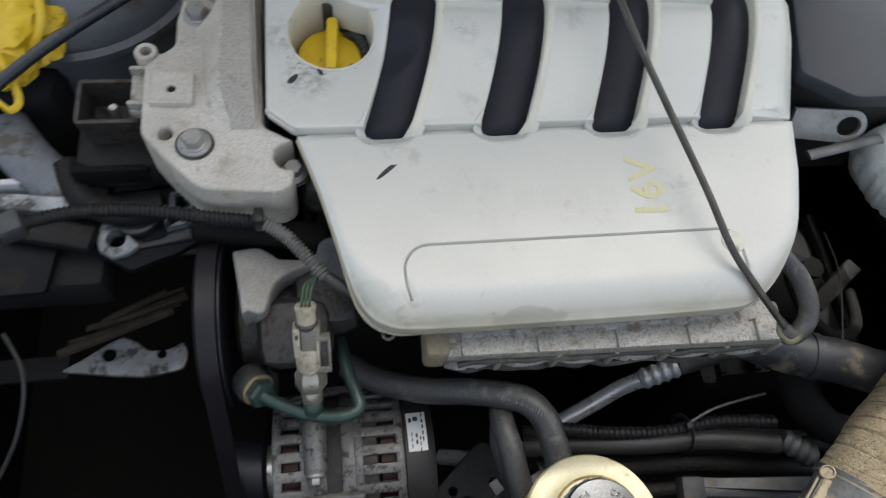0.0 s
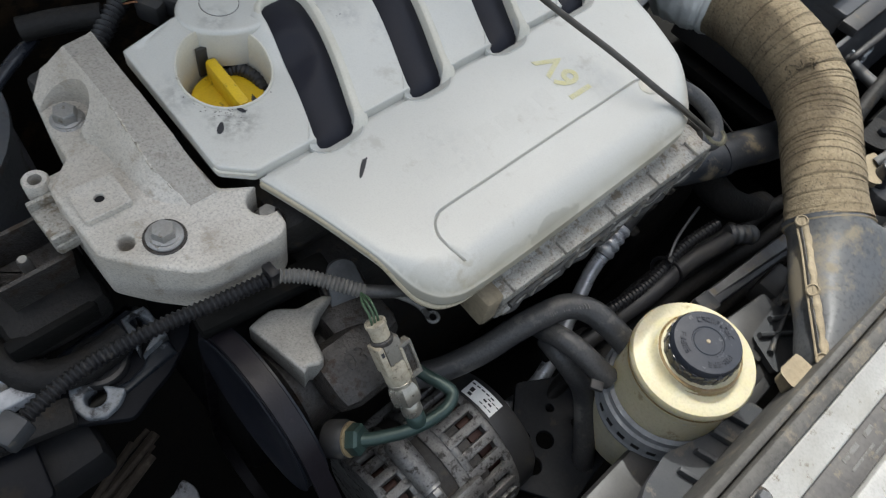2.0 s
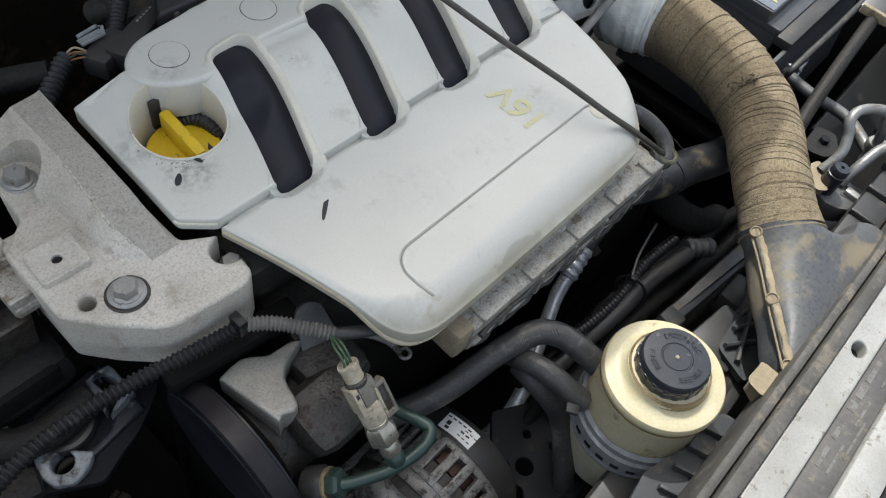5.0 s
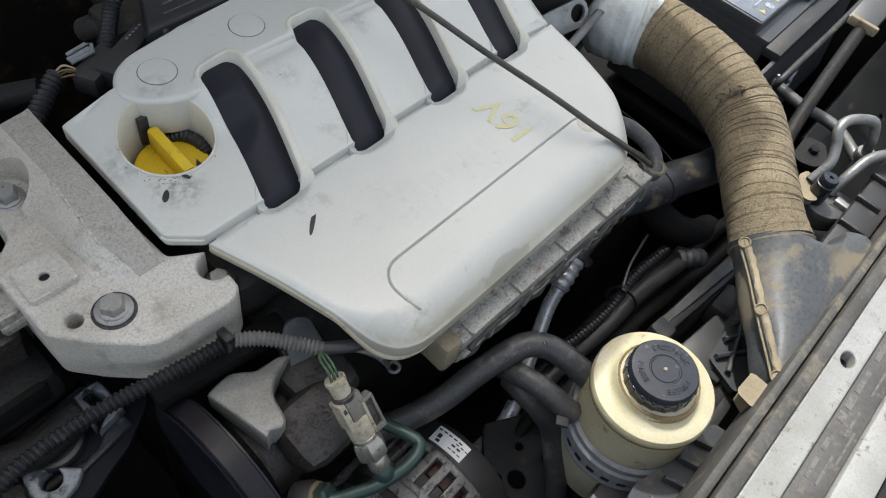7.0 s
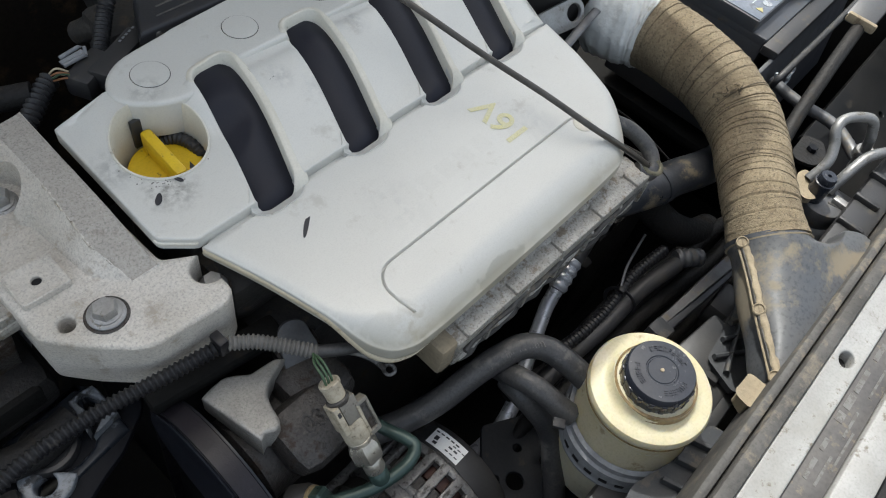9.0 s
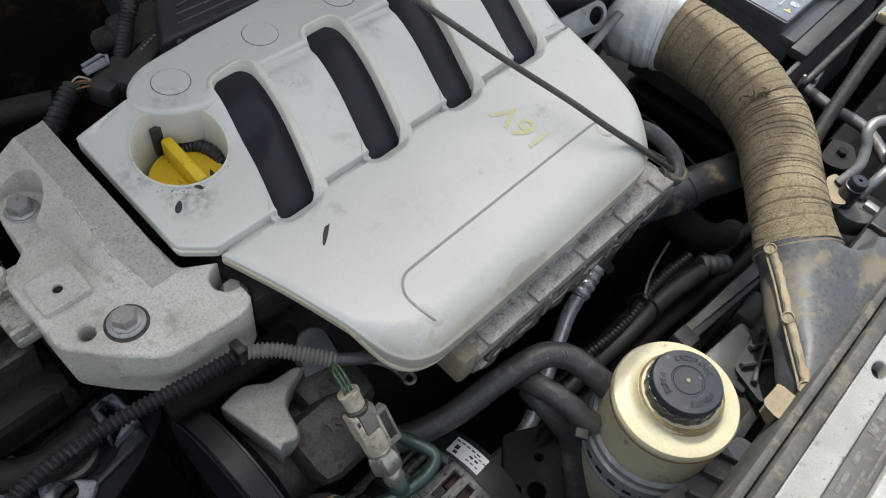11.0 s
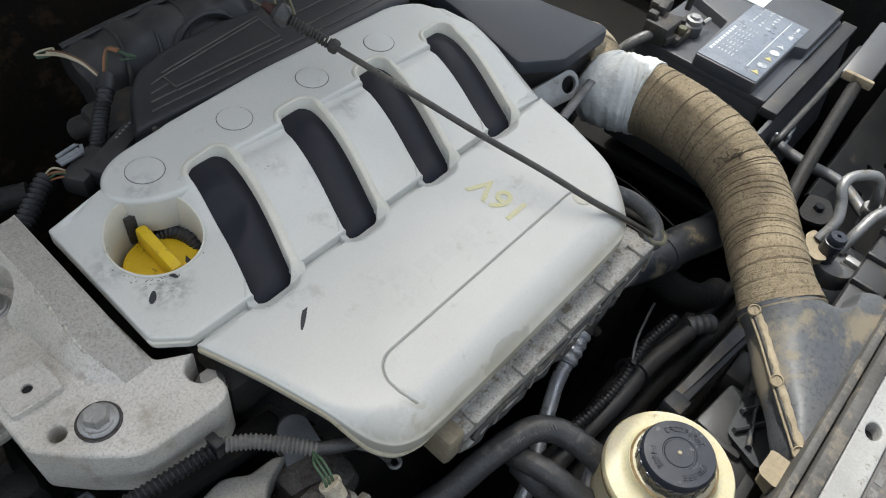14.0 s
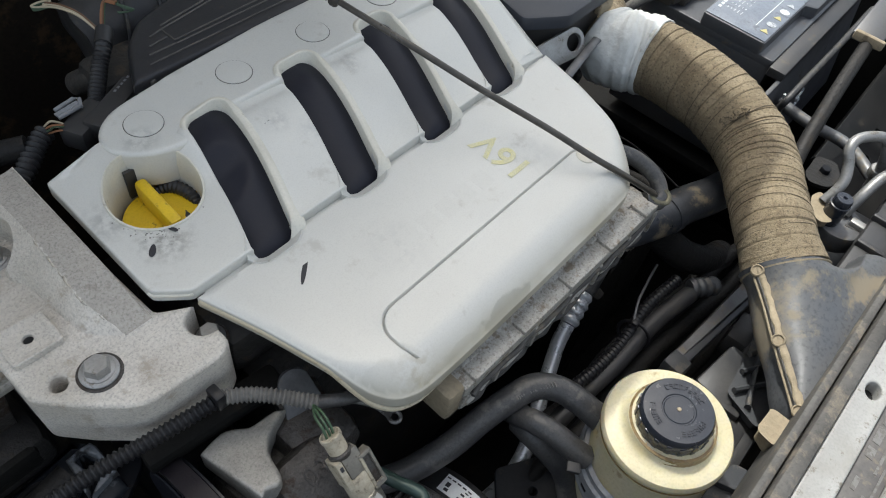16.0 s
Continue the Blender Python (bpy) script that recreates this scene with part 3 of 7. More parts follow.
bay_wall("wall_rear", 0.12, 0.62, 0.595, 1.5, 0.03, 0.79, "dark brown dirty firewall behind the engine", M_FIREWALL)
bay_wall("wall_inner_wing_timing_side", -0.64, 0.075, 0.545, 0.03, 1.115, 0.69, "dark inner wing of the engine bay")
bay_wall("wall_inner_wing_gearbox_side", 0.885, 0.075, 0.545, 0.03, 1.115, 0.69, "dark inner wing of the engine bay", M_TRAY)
# unseen shelf, added to keep direct sun off the bay floor
bay_wall("sun_block_shelf", 0.665, 0.215, 0.655, 0.41, 0.77, 0.02, "added unseen shelf that keeps the sun off the undertray", M_TRAY)
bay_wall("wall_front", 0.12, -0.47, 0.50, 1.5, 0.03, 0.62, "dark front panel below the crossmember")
bay_wall("floor_undertray", 0.12, 0.07, 0.215, 1.5, 1.07, 0.03, "undertray below the engine, near-black for its deep shade", M_TRAY)

# the raised bonnet, hinged at the firewall, shades the rear of the bay
hood = thing("car_hood", (-0.015, 0.60, 1.0), "raised dark car hood hinged above the firewall", "hood")
nose, hinge = Vector((-0.015, 0.207, 1.73)), Vector((-0.015, 0.60, 1.0))
lift = (hinge - nose).cross(Vector((1, 0, 0))).normalized()


def hood_panel(drop, thick, trim):
    loops = []
    for k in (drop, drop + thick):
        a, c = nose + lift * k, hinge + lift * k
        loops.append([a + Vector((0.461 - trim, 0, 0)), c + Vector((0.549 - trim, 0, 0)), c - Vector((0.671 - trim, 0, 0)), a - Vector((0.319 - trim, 0, 0))])
    return rings(loops)


part("hood_skin", hood_panel(0.0, 0.010, 0.0), M_PANEL, hood)
part("hood_frame", hood_panel(-0.012, 0.009, 0.05), M_DARK, hood)


# ---- engine cover ----
cover = thing("engine_cover", (0.0, 0.0, 0.84), "silver plastic engine cover with four dark vent strips", "engine cover")
FRONT = [(0.193, -0.0008), (-0.194, -0.0008), (-0.180, -0.045), (-0.170, -0.085), (-0.163, -0.112), (-0.155, -0.129), (-0.141, -0.1410), (-0.112, -0.1458),
         (0.0, -0.1472), (0.10, -0.1468), (0.124, -0.143), (0.141, -0.133), (0.156, -0.115), (0.171, -0.085), (0.184, -0.045)]
SLATS = [(-0.1305 + 0.0862 * i, -0.0995 + 0.0862 * i) for i in range(4)]


def ease(v):
    v = min(1.0, max(0.0, v))
    return v * v * (3 - 2 * v)


def slat_middle(i, y):
    """The middle line of a vent, leaning and a little bowed."""
    low, high = SLATS[i]
    v = min(1.0, max(0.0, (y + 0.0015) / 0.1225))
    return low + (high - low) * v + 0.005 * math.sin(math.pi * v)


def slat_outline(i, grow=0.0, y0=-0.0040, y1=0.1105, r=0.0100):
    """The rounded outline of a vent."""
    half, y0, y1 = 0.0165 + grow, y0 - grow, y1 + grow
    rows = [y0 + r + (y1 - y0 - 2 * r) * s / 12 for s in range(13)]
    arc = [math.pi / 2 * k / 6 for k in range(1, 7)]

    def at(y, side):
        return Vector((slat_middle(i, y) + side, y))

    right = [at(y, half) for y in rows]
    top = [at(y1 - r + r * math.sin(a), half - r + r * math.cos(a)) for a in arc] + [at(y1 - r + r * math.cos(a), -half + r - r * math.sin(a)) for a in arc]
    left = [at(y, -half) for y in rows[::-1]]
    foot = [at(y0 + r - r * math.sin(a), -half + r - r * math.cos(a)) for a in arc] + [at(y0 + r - r * math.cos(a), half - r + r * math.sin(a)) for a in arc[:-1]]
    return right + top + left[1:] + foot


front_poly = [Vector(FRONT[0])] + curve([Vector(p) for p in FRONT[1:]], 4) + curve([Vector(FRONT[-1]), Vector(FRONT[0])], 3)[1:-1]
rim_line = front_poly[1:] + front_poly[:1]
def bend(cx, cy, r, a0, a1, n=6):
    return [Vector((cx + r * math.cos(radians(a0 + (a1 - a0) * k / n)), cy + r * math.sin(radians(a0 + (a1 - a0) * k / n)))) for k in range(n + 1)]


GROOVE = [Vector((-0.1235, -0.1290)), Vector((-0.1262, -0.1180))] + bend(-0.1085, -0.1095, 0.018, 186, 90, 8) + [Vector((-0.1085 + 0.0107 * k, -0.0915)) for k in range(1, 20)]
GROOVE += bend(0.1045, -0.1045, 0.013, 84, 0, 7) + [Vector((0.1180, -0.1180)), Vector((0.1185, -0.1300))]


def away(x, y, line):
    """The distance to a line of points, and the way that it runs there."""
    best, run, p = 9.0, Vector((1, 0)), Vector((x, y))
    for a, c in zip(line, line[1:]):
        e = c - a
        k = max(0.0, min(1.0, (p - a).dot(e) / e.length_squared))
        d = (p - a - e * k).length
        if d < best:
            best, run = d, e.normalized()
    return best, run


def front_height(x, y):
    d, _ = away(x, y, rim_line)
    w = ease((-0.088 - y) / 0.05)
    reach, fall = 0.007 + 0.024 * w, 0.005 + 0.017 * w
    t = max(0.0, 1 - d / reach)
    z = 0.9005 + 0.035 * y - fall * (1 - math.sqrt(max(0.0, 1 - t * t)))
    g, _ = away(x, y, GROOVE)
    if g < 0.0011:
        z -= 0.0024 * (1 - g / 0.0011)
    for i in range(4):
        s = math.hypot(max(0.0, abs(x - SLATS[i][0]) - 0.0065), max(0.0, 0.0060 - y)) - 0.0105
        z -= 0.0055 * ease(1 - s / 0.0080)
    return z


folds = []
for d in (0.0, -0.0005, 0.0005, -0.0012, 0.0012):
    row = []
    for a, p in enumerate(GROOVE):
        e = (GROOVE[min(a + 1, len(GROOVE) - 1)] - GROOVE[max(a - 1, 0)]).normalized()
        row.append(p + Vector((-e.y, e.x)) * d)
    folds.append(row)
OPENINGS = [slat_outline(i, 0.001) for i in range(4)]
part("front_panel", plate(front_poly, OPENINGS, front_height, lambda x, y: front_height(x, y) - 0.0110, 0.0016, 0.0030, folds), M_LIP, cover, angle=50)

edge = [p for p in rim_line if p.x < -0.10]
centre = Vector((0.0, -0.05))
def fade(u):
    return max(0.04, 1 - ease((u - 0.70) / 0.30))


fade.rings = 90
BEAD = []
for p in edge:
    q = p + (centre - p).normalized() * 0.0018
    BEAD.append(Vector((q.x, q.y, front_height(p.x, p.y) - 0.0022 - 0.007 * ease((-0.085 - p.y) / 0.055))))
part("edge_bead", tube(BEAD, 0.0032, 14, 1, fade, smooth=False), M_BEAD, cover, "yellowed cream edge bead")
part("press_stud", lathe([(0.0088, 0.0), (0.0088, 0.0006), (0.0078, 0.0012), (0.0, 0.0014)], (0.1120, -0.1020, front_height(0.1120, -0.1020) - 0.0003), sides=28, caps=(True, False)), M_CREAM, cover, "cream press stud")

stops = [-0.188] + [x + d for x, _ in SLATS for d in (-0.019, 0.019)] + [0.188]
for x0, x1 in zip(stops[::2], stops[1::2]):
    part("seam_floor", box((x0 + x1) / 2, 0.0, 0.8935, x1 - x0, 0.012, 0.006, 0.001), M_SILVER, cover)
REAR = [(0.193, 0.0008), (0.2065, 0.066), (0.212, 0.10), (0.207, 0.135), (0.19, 0.152), (-0.05, 0.150), (-0.10, 0.140), (-0.17, 0.1325), (-0.2135, 0.131), (-0.2145, 0.017), (-0.195, 0.0008)]
rear_poly = round_corners([Vector(p) for p in REAR], 0.003, 2)
OIL = Vector((-0.1655, 0.0800))


def vent_side(i, x, y):
    """How far right of a vent's middle a place lies."""
    return x - slat_middle(i, y)


def rear_height(x, y):
    """Flat round the filler; between the vents it climbs to the deck."""
    flat = 0.9055 + 0.08 * y + 0.0088 * ease((y - 0.060) / 0.040) * ease((x + 0.205) / 0.03) + 0.005 * ease((y - 0.055) / 0.040) * ease((x + 0.136) / 0.012)
    d, _ = away(x, y, edge_right)
    climb = 0.9050 + 0.0222 * ease(y / 0.10) ** 0.8 - 0.010 * max(0.0, 1 - d / 0.016) ** 2
    k = ease((vent_side(0, x, y) + 0.012) / 0.024)
    across = (x - SLATS[0][0] - 0.031 * y / 0.12) / 0.0862
    tilt = 0.0042 * ease(y / 0.03) * (0.5 - (across - math.floor(across)))
    under = 0.009 * max(ease((y - 0.112) / 0.010) * ease((x + 0.168) / 0.012), ease((y - 0.104) / 0.010) * ease((x + 0.138) / 0.008)) * (1 - k)
    seam = 0.0022 * max(0.0, 1 - abs(y - 0.0925) / 0.0035) * k
    return flat * (1 - k) + (climb + tilt) * k - under - seam


edge_right = [Vector(p) for p in REAR[:5]]
part("rear_panel", plate(rear_poly, OPENINGS + [circle(*OIL, 0.0315, 48)], rear_height, lambda x, y: rear_height(x, y) - 0.0105, 0.0016, 0.0035), M_SILVER, cover, angle=50)

for i in range(4):
    rim = slat_outline(i, 0.0008)
    k = min(range(len(rim)), key=lambda j: abs(rim[j].y - 0.0135) + (1.0 if rim[j].x > SLATS[i][0] else 0.0))
    rim = [p for p in rim[k:] + rim[:k] if p.y < 0.0135]
    loops = []
    for j, p in enumerate(rim):
        a, c = rim[max(j - 1, 0)], rim[min(j + 1, len(rim) - 1)]
        e = (c - a).normalized()
        n = Vector((e.y, -e.x))
        row = []
        wide = 0.0014 + 0.0062 * ease((0.009 - p.y) / 0.010)
        for f, h in ((0.0, -0.0100), (0.0, -0.0046), (0.12, -0.0042), (0.35, -0.0030), (0.6, -0.0014), (0.85, 0.0), (0.95, 0.0004), (1.0, 0.0), (1.0, -0.0080)):
            q = p + n * wide * f
            low, high = 0.9006 + 0.035 * q.y, rear_height(q.x, max(q.y, 0.001)) + 0.0003
            row.append((q.x, q.y, low + (high - low) * ease((q.y + 0.0015) / 0.004) + h))
        loops.append(row)
    part("vent_dish", rings(loops, caps=(False, False), close=False), M_DISH, cover, "silver dish below the vent, darkened for its shade", angle=60)

hem = [p for p in rear_poly if p.x < -0.193 and p.y < 0.128]
hem.sort(key=lambda p: -p.y)
part("side_bead", tube([Vector((p.x, p.y, rear_height(p.x, p.y) - 0.0050)) for p in hem], 0.0013, 10, 2, smooth=False), M_CREAM, cover, "worn cream edge bead")

DECK = [(-0.120, 0.0915), (-0.085, 0.0985), (0.165, 0.0945), (0.186, 0.104), (0.190, 0.128), (0.183, 0.150), (0.155, 0.1635), (0.0, 0.1635), (-0.11, 0.1590), (-0.148, 0.154), (-0.166, 0.142),
        (-0.173, 0.126), (-0.168, 0.111), (-0.154, 0.099), (-0.138, 0.0925)]
def deck_height(x, y):
    return 0.9305 - 0.004 * ease((-0.080 - x) / 0.030)


deck_poly = round_corners([Vector(p) for p in DECK], 0.012, 4)
part("coil_deck", plate(deck_poly, OPENINGS, deck_height, 0.895, 0.0036, 0.005), M_SILVER, cover, angle=50)

for i in range(4):
    def rise(y):
        return 0.9050 + 0.0235 * ease(y / 0.10) ** 0.8

    def dome(x, y):
        side = vent_side(i, x, y)
        crown = rise(y) - 0.0070 + 0.0020 * ease(y / 0.1) - 0.004 * max(0.0, 1 - (y + 0.0015) / 0.009) ** 2 - 0.0010 * ease((y - 0.09) / 0.02) - 0.0035 * (side / 0.0165) ** 2
        edge = rear_height(x - side - 0.0185, min(0.088, max(y, 0.001))) - 0.0030
        return min(crown, edge + 0.3 * (side + 0.0165)) if y < 0.1 else crown

    part("vent_strip", plate(slat_outline(i, 0.0035, y0=-0.0030), [], dome, 0.866, 0.001, 0.004), M_INSERT, cover, "dark blue-black plastic vent strip")
    line = slat_outline(i, 0.0010)
    wide, crest, swell = [], [], []
    for p in line:
        right = ease((vent_side(i, p.x, p.y) + 0.004) / 0.014)
        top = ease((p.y - 0.091) / 0.010)
        nub = ease((0.012 - p.y) / 0.010) * right
        k = max(right * ease((p.y + 0.0065) / 0.006), top)
        wide.append(0.0006 + 0.0078 * k * (1 - 0.25 * top) + 0.0016 * nub * k)
        y = max(p.y, 0.001)
        panel = rear_height(p.x + 0.006 * right, y)
        panel += (front_height(p.x, -0.010) - panel) * ease((0.004 - p.y) / 0.007)
        panel += (deck_height(p.x, p.y) - panel) * ease((p.y - 0.090) / 0.008)
        crest.append(panel - 0.0010 - 0.0070 * (1 - k))
        swell.append(0.0030 * k)
    loops = [[(*p, 0.874) for p in offset(line, 0.0003)]]
    for f in (0.0, 0.08, 0.2, 0.36, 0.55, 0.75, 0.9, 1.0):
        loops.append([(*p, z + h * math.sin(math.pi * (0.22 + 0.78 * f)) - 0.0016 * f) for p, z, h in zip(offset(line, [-w * f for w in wide]), crest, swell)])
    part("vent_rim", rings(loops, caps=(False, False)), M_CREAM, cover, "cream rolled rim of the vent", angle=70)

for i in range(4):
    x = -0.1385 + 0.0803 * i
    drop = Vector((x, 0.1262, deck_height(x, 0.1262) - 0.9305))
    part("plug_gap", lathe([(0.0141, 0.9304), (0.0141, 0.93065), (0.0130, 0.93065)], drop, sides=40, caps=(False, False)), M_GRIME, cover, "thin dark gap round the plug")
    bm = lathe([(0.0136, 0.928), (0.0136, 0.9308), (0.0133, 0.9312), (0.0124, 0.9313), (0.0, 0.9314)], drop, sides=40, caps=(True, False))
    part("round_plug", bm, M_SILVER, cover)

well = []
for r, d in ((0.0331, -0.002), (0.0331, 0.0008), (0.0326, 0.0014), (0.0318, 0.0014), (0.0311, -0.001), (0.0306, -0.010), (0.0302, None)):
    ring = [(OIL.x + r * math.cos(2 * math.pi * k / 56), OIL.y + r * math.sin(2 * math.pi * k / 56)) for k in range(56)]
    well.append([(x, y, 0.872 if d is None else rear_height(x, y) + d) for x, y in ring])
well = rings(well, caps=(False, True))
part("filler_well", well, M_CREAM, cover, "grimy cream well round the oil filler")
part("lettering", lettering("16V", 0.0340, pose(0.0575, -0.0560, 0.8989, 0, -2.0, 90) @ Matrix.Diagonal((0.95, 1, 1, 1)), 0.0001, 0.0006), M_PAINT, cover, "faded yellow lettering 16V")
for i in range(7):
    part("emblem_bar", box(-0.098 + 0.0205 * i, -0.061, 0.89821, 0.0150, 0.0160, 0.0004, 0.0, Matrix.Rotation(math.atan(0.035), 3, "X")), M_FAINT, cover, "faint worn bar of a maker's mark")


def crescent(points, width, z):
    """A thin dark scrape."""
    line = curve([(*p, z) for p in points], 6)
    bm, n = bmesh.new(), len(line)
    rows = []
    for i, p in enumerate(line):
        t = (line[min(i + 1, n - 1)] - line[max(i - 1, 0)]).normalized()
        s = Vector((-t.y, t.x, 0)) * width * math.sin(math.pi * (0.06 + 0.88 * i / (n - 1))) ** 0.8
        rows.append((p - s, p + s))
    for (a, b), (c, d) in zip(rows, rows[1:]):
        bm.faces.new([bm.verts.new(v) for v in (a, b, d, c)])
    bmesh.ops.remove_doubles(bm, verts=bm.verts, dist=1e-6)
    bmesh.ops.solidify(bm, geom=bm.faces[:], thickness=0.0002)
    return bm


part("scuff", crescent([(-0.1400, -0.0400), (-0.1315, -0.0325), (-0.1200, -0.0232)], 0.0017, 0.8993), M_INK, cover, "black paint scrape")
part("scuff", crescent([(-0.1985, 0.0375), (-0.1955, 0.0405), (-0.1915, 0.0450)], 0.0022, 0.9090), M_INK, cover, "black paint scrape")
part("scuff", crescent([(-0.1770, 0.0490), (-0.1750, 0.0462), (-0.1738, 0.0432)], 0.0014, 0.9098), M_INK, cover, "black paint scrape")
part("scuff", crescent([(-0.074, 0.0725), (-0.072, 0.0740), (-0.069, 0.0735)], 0.0005, 0.9240), M_INK, cover, "black paint scrape")
rnd = random.Random(31)
specks = bmesh.new()
for k in range(34):
    a, r = rnd.gauss(4.1, 0.35), 0.0332 + abs(rnd.gauss(0, 0.0035))
    x, y = OIL.x + r * math.cos(a), OIL.y + r * math.sin(a)
    if x > -0.203:
        lathe([(rnd.uniform(0.0002, 0.0006), 0.0), (0.0001, 0.00012)], (x, y, rear_height(x, y) + 0.00012), sides=6, bm=specks)
tagged(part("grime_specks", specks, M_OILCAST, cover, "dark grime specks by the filler"), "dark grime specks by the filler", kind="stuff")

cap = thing("oil_filler_cap", (*OIL, 0.872), "yellow plastic oil filler cap in its well", "oil cap")
part("cap_disc", lathe([(0.0255, 0.872), (0.027, 0.874), (0.027, 0.884), (0.0255, 0.887), (0.016, 0.8885), (0.0, 0.889)], (*OIL, 0), sides=40, caps=(True, False)), M_YELLOW, cap)
turn = Matrix.Rotation(radians(-4), 3, "Z")
part("grip", box(OIL.x + 0.000, OIL.y - 0.001, 0.894, 0.0092, 0.050, 0.022, 0.003, turn), M_YELLOW, cap)
part("arrow_mark", box(OIL.x + 0.013, OIL.y - 0.010, 0.8878, 0.004, 0.012, 0.0012, 0.0003), M_INK, cap, "dark arrow mark")
bm = tube([(OIL.x + 0.012, OIL.y + 0.022, 0.886), (OIL.x + 0.020, OIL.y + 0.016, 0.890), (OIL.x + 0.0255, OIL.y + 0.005, 0.889), (OIL.x + 0.0265, OIL.y - 0.006, 0.884)], 0.0052, 12, 6, Ripple(11, 0.14))
solo("breather_hose", bm, M_BLACK, "short ribbed black hose inside the oil filler well", "hose")
solo("well_slot", box(OIL.x + 0.000, OIL.y + 0.0285, 0.899, 0.011, 0.003, 0.026, 0.0006), M_BLACK, "black retaining clip behind the oil cap", "clip")

# ---- intake plenum flange below the cover ----
plenum = thing("intake_plenum", (0.03, -0.10, 0.79), "corroded cast alloy intake plenum under the cover", "intake manifold")
rnd = random.Random(3)
part("body", box(0.035, -0.120, 0.826, 0.245, 0.055, 0.050, 0.004), M_ALLOY, plenum)
LEDGE = Matrix.Rotation(radians(-1.5), 3, "Z")
part("flange", box(0.034, -0.1445, 0.8405, 0.262, 0.032, 0.014, 0.003, LEDGE), M_ALLOY, plenum)
for x, w in ((-0.062, 0.050), (-0.004, 0.054), (0.054, 0.050), (0.110, 0.050), (0.149, 0.018)):
    part("ledge_cap", box(x, -0.1505 - 0.026 * (x - 0.034), 0.8475, w, 0.021, 0.006, 0.002, LEDGE @ Matrix.Rotation(radians(rnd.uniform(-1, 1)), 3, "X")), M_ALLOY, plenum)
part("lower_flange", box(0.034, -0.148, 0.8070, 0.252, 0.020, 0.010, 0.003, LEDGE), M_ALLOY, plenum)
for k in range(6):
    x = -0.078 + 0.044 * k
    bm = rings([[(x + r * 1.6 * math.cos(2 * math.pi * j / 24), -0.1585 - 0.026 * (x - 0.034) - d, 0.8215 + r * math.sin(2 * math.pi * j / 24)) for j in range(24)] for r, d in ((0.0115, -0.002), (0.0118, 0.001), (0.0095, 0.0022), (0.0078, 0.0), (0.0072, -0.006))], caps=(False, True))
    part("port_lip", bm, M_ALLOY, plenum, "crusted oval port lip")
    part("web", box(x + 0.022, -0.1570 - 0.026 * (x - 0.012), 0.8235, 0.005, 0.010, 0.028, 0.0015), M_ALLOY, plenum)
line = [(-0.088 + 0.0105 * i, -0.1610 - 0.026 * (0.0105 * i - 0.122) + rnd.uniform(-0.0012, 0.0012), 0.8340 + rnd.uniform(-0.0035, 0.0022)) for i in range(24)]
part("gasket_bead", tube(line, 0.0026, 8, 4), M_SEAL, plenum, "squeezed grey sealant bead")
line = [(-0.086 + 0.0105 * i, -0.1590 - 0.026 * (0.0105 * i - 0.122) + rnd.uniform(-0.0015, 0.0015), 0.8080 + rnd.uniform(-0.003, 0.003)) for i in range(24)]
part("gasket_bead", tube(line, 0.0030, 8, 4), M_SEAL, plenum, "squeezed grey sealant bead")
part("end_lug", box(-0.103, -0.1405, 0.833, 0.018, 0.030, 0.034, 0.004, LEDGE), M_CLAY, plenum, "tan stained end lug")

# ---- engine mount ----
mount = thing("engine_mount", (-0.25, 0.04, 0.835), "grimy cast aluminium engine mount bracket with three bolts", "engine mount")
MOUNT = [(-0.2180, 0.012), (-0.2200, 0.156), (-0.262, 0.154), (-0.276, 0.142), (-0.2815, 0.112), (-0.282, 0.088), (-0.303, 0.070), (-0.303, 0.010), (-0.287, -0.011), (-0.266, -0.033), (-0.256, -0.0385),
         (-0.207, -0.043), (-0.198, -0.037), (-0.196, -0.001)]
poly = round_corners([Vector(p) for p in MOUNT], 0.004, 3)
cuts = [circle(-0.200, -0.0135, 0.0112, 28), circle(-0.2855, 0.0085, 0.0052, 20)]
body = plate(poly, cuts, lambda x, y: 0.8935 + 0.0004 * math.sin(x * 150) * math.sin(y * 130), 0.845, 0.0030, 0.008)
prism(poly, [(0.034, 0.800), (0.026, 0.832), (0.014, 0.842), (0.005, 0.8465), (0.0032, 0.8500), (0.0035, 0.853)], bm=body)
part("casting", body, M_CAST, mount, angle=40)
def lumpy_ridge(u):
    return max(0.25, 0.7 + 0.5 * math.sin(u * 31) + 0.3 * math.sin(u * 83 + 1)) * math.sin(math.pi * (0.03 + 0.94 * u)) ** 0.5


lumpy_ridge.rings = 60
HUMP = [(-0.2205, 0.0075), (-0.2215, 0.155), (-0.262, 0.154), (-0.276, 0.142), (-0.2815, 0.112), (-0.280, 0.094), (-0.264, 0.080), (-0.2625, 0.060), (-0.2605, 0.029), (-0.252, 0.017), (-0.241, 0.0075)]
REAR_BOLT = Vector((-0.2665, 0.1155))


def between(y, knots):
    """A value that runs straight from knot to knot."""
    for (a, u), (c, v) in zip(knots, knots[1:]):
        if y <= c:
            return u + (v - u) * max(0.0, (y - a) / (c - a))
    return knots[-1][1]


FOOT_LINE = [(0.0075, -0.241), (0.017, -0.252), (0.029, -0.2600), (0.067, -0.2620), (0.085, -0.2645), (0.098, -0.2760), (0.112, -0.2825)]
RIDGE_LINE = [(0.0075, -0.2400), (0.040, -0.2475), (0.100, -0.2440), (0.155, -0.2440)]
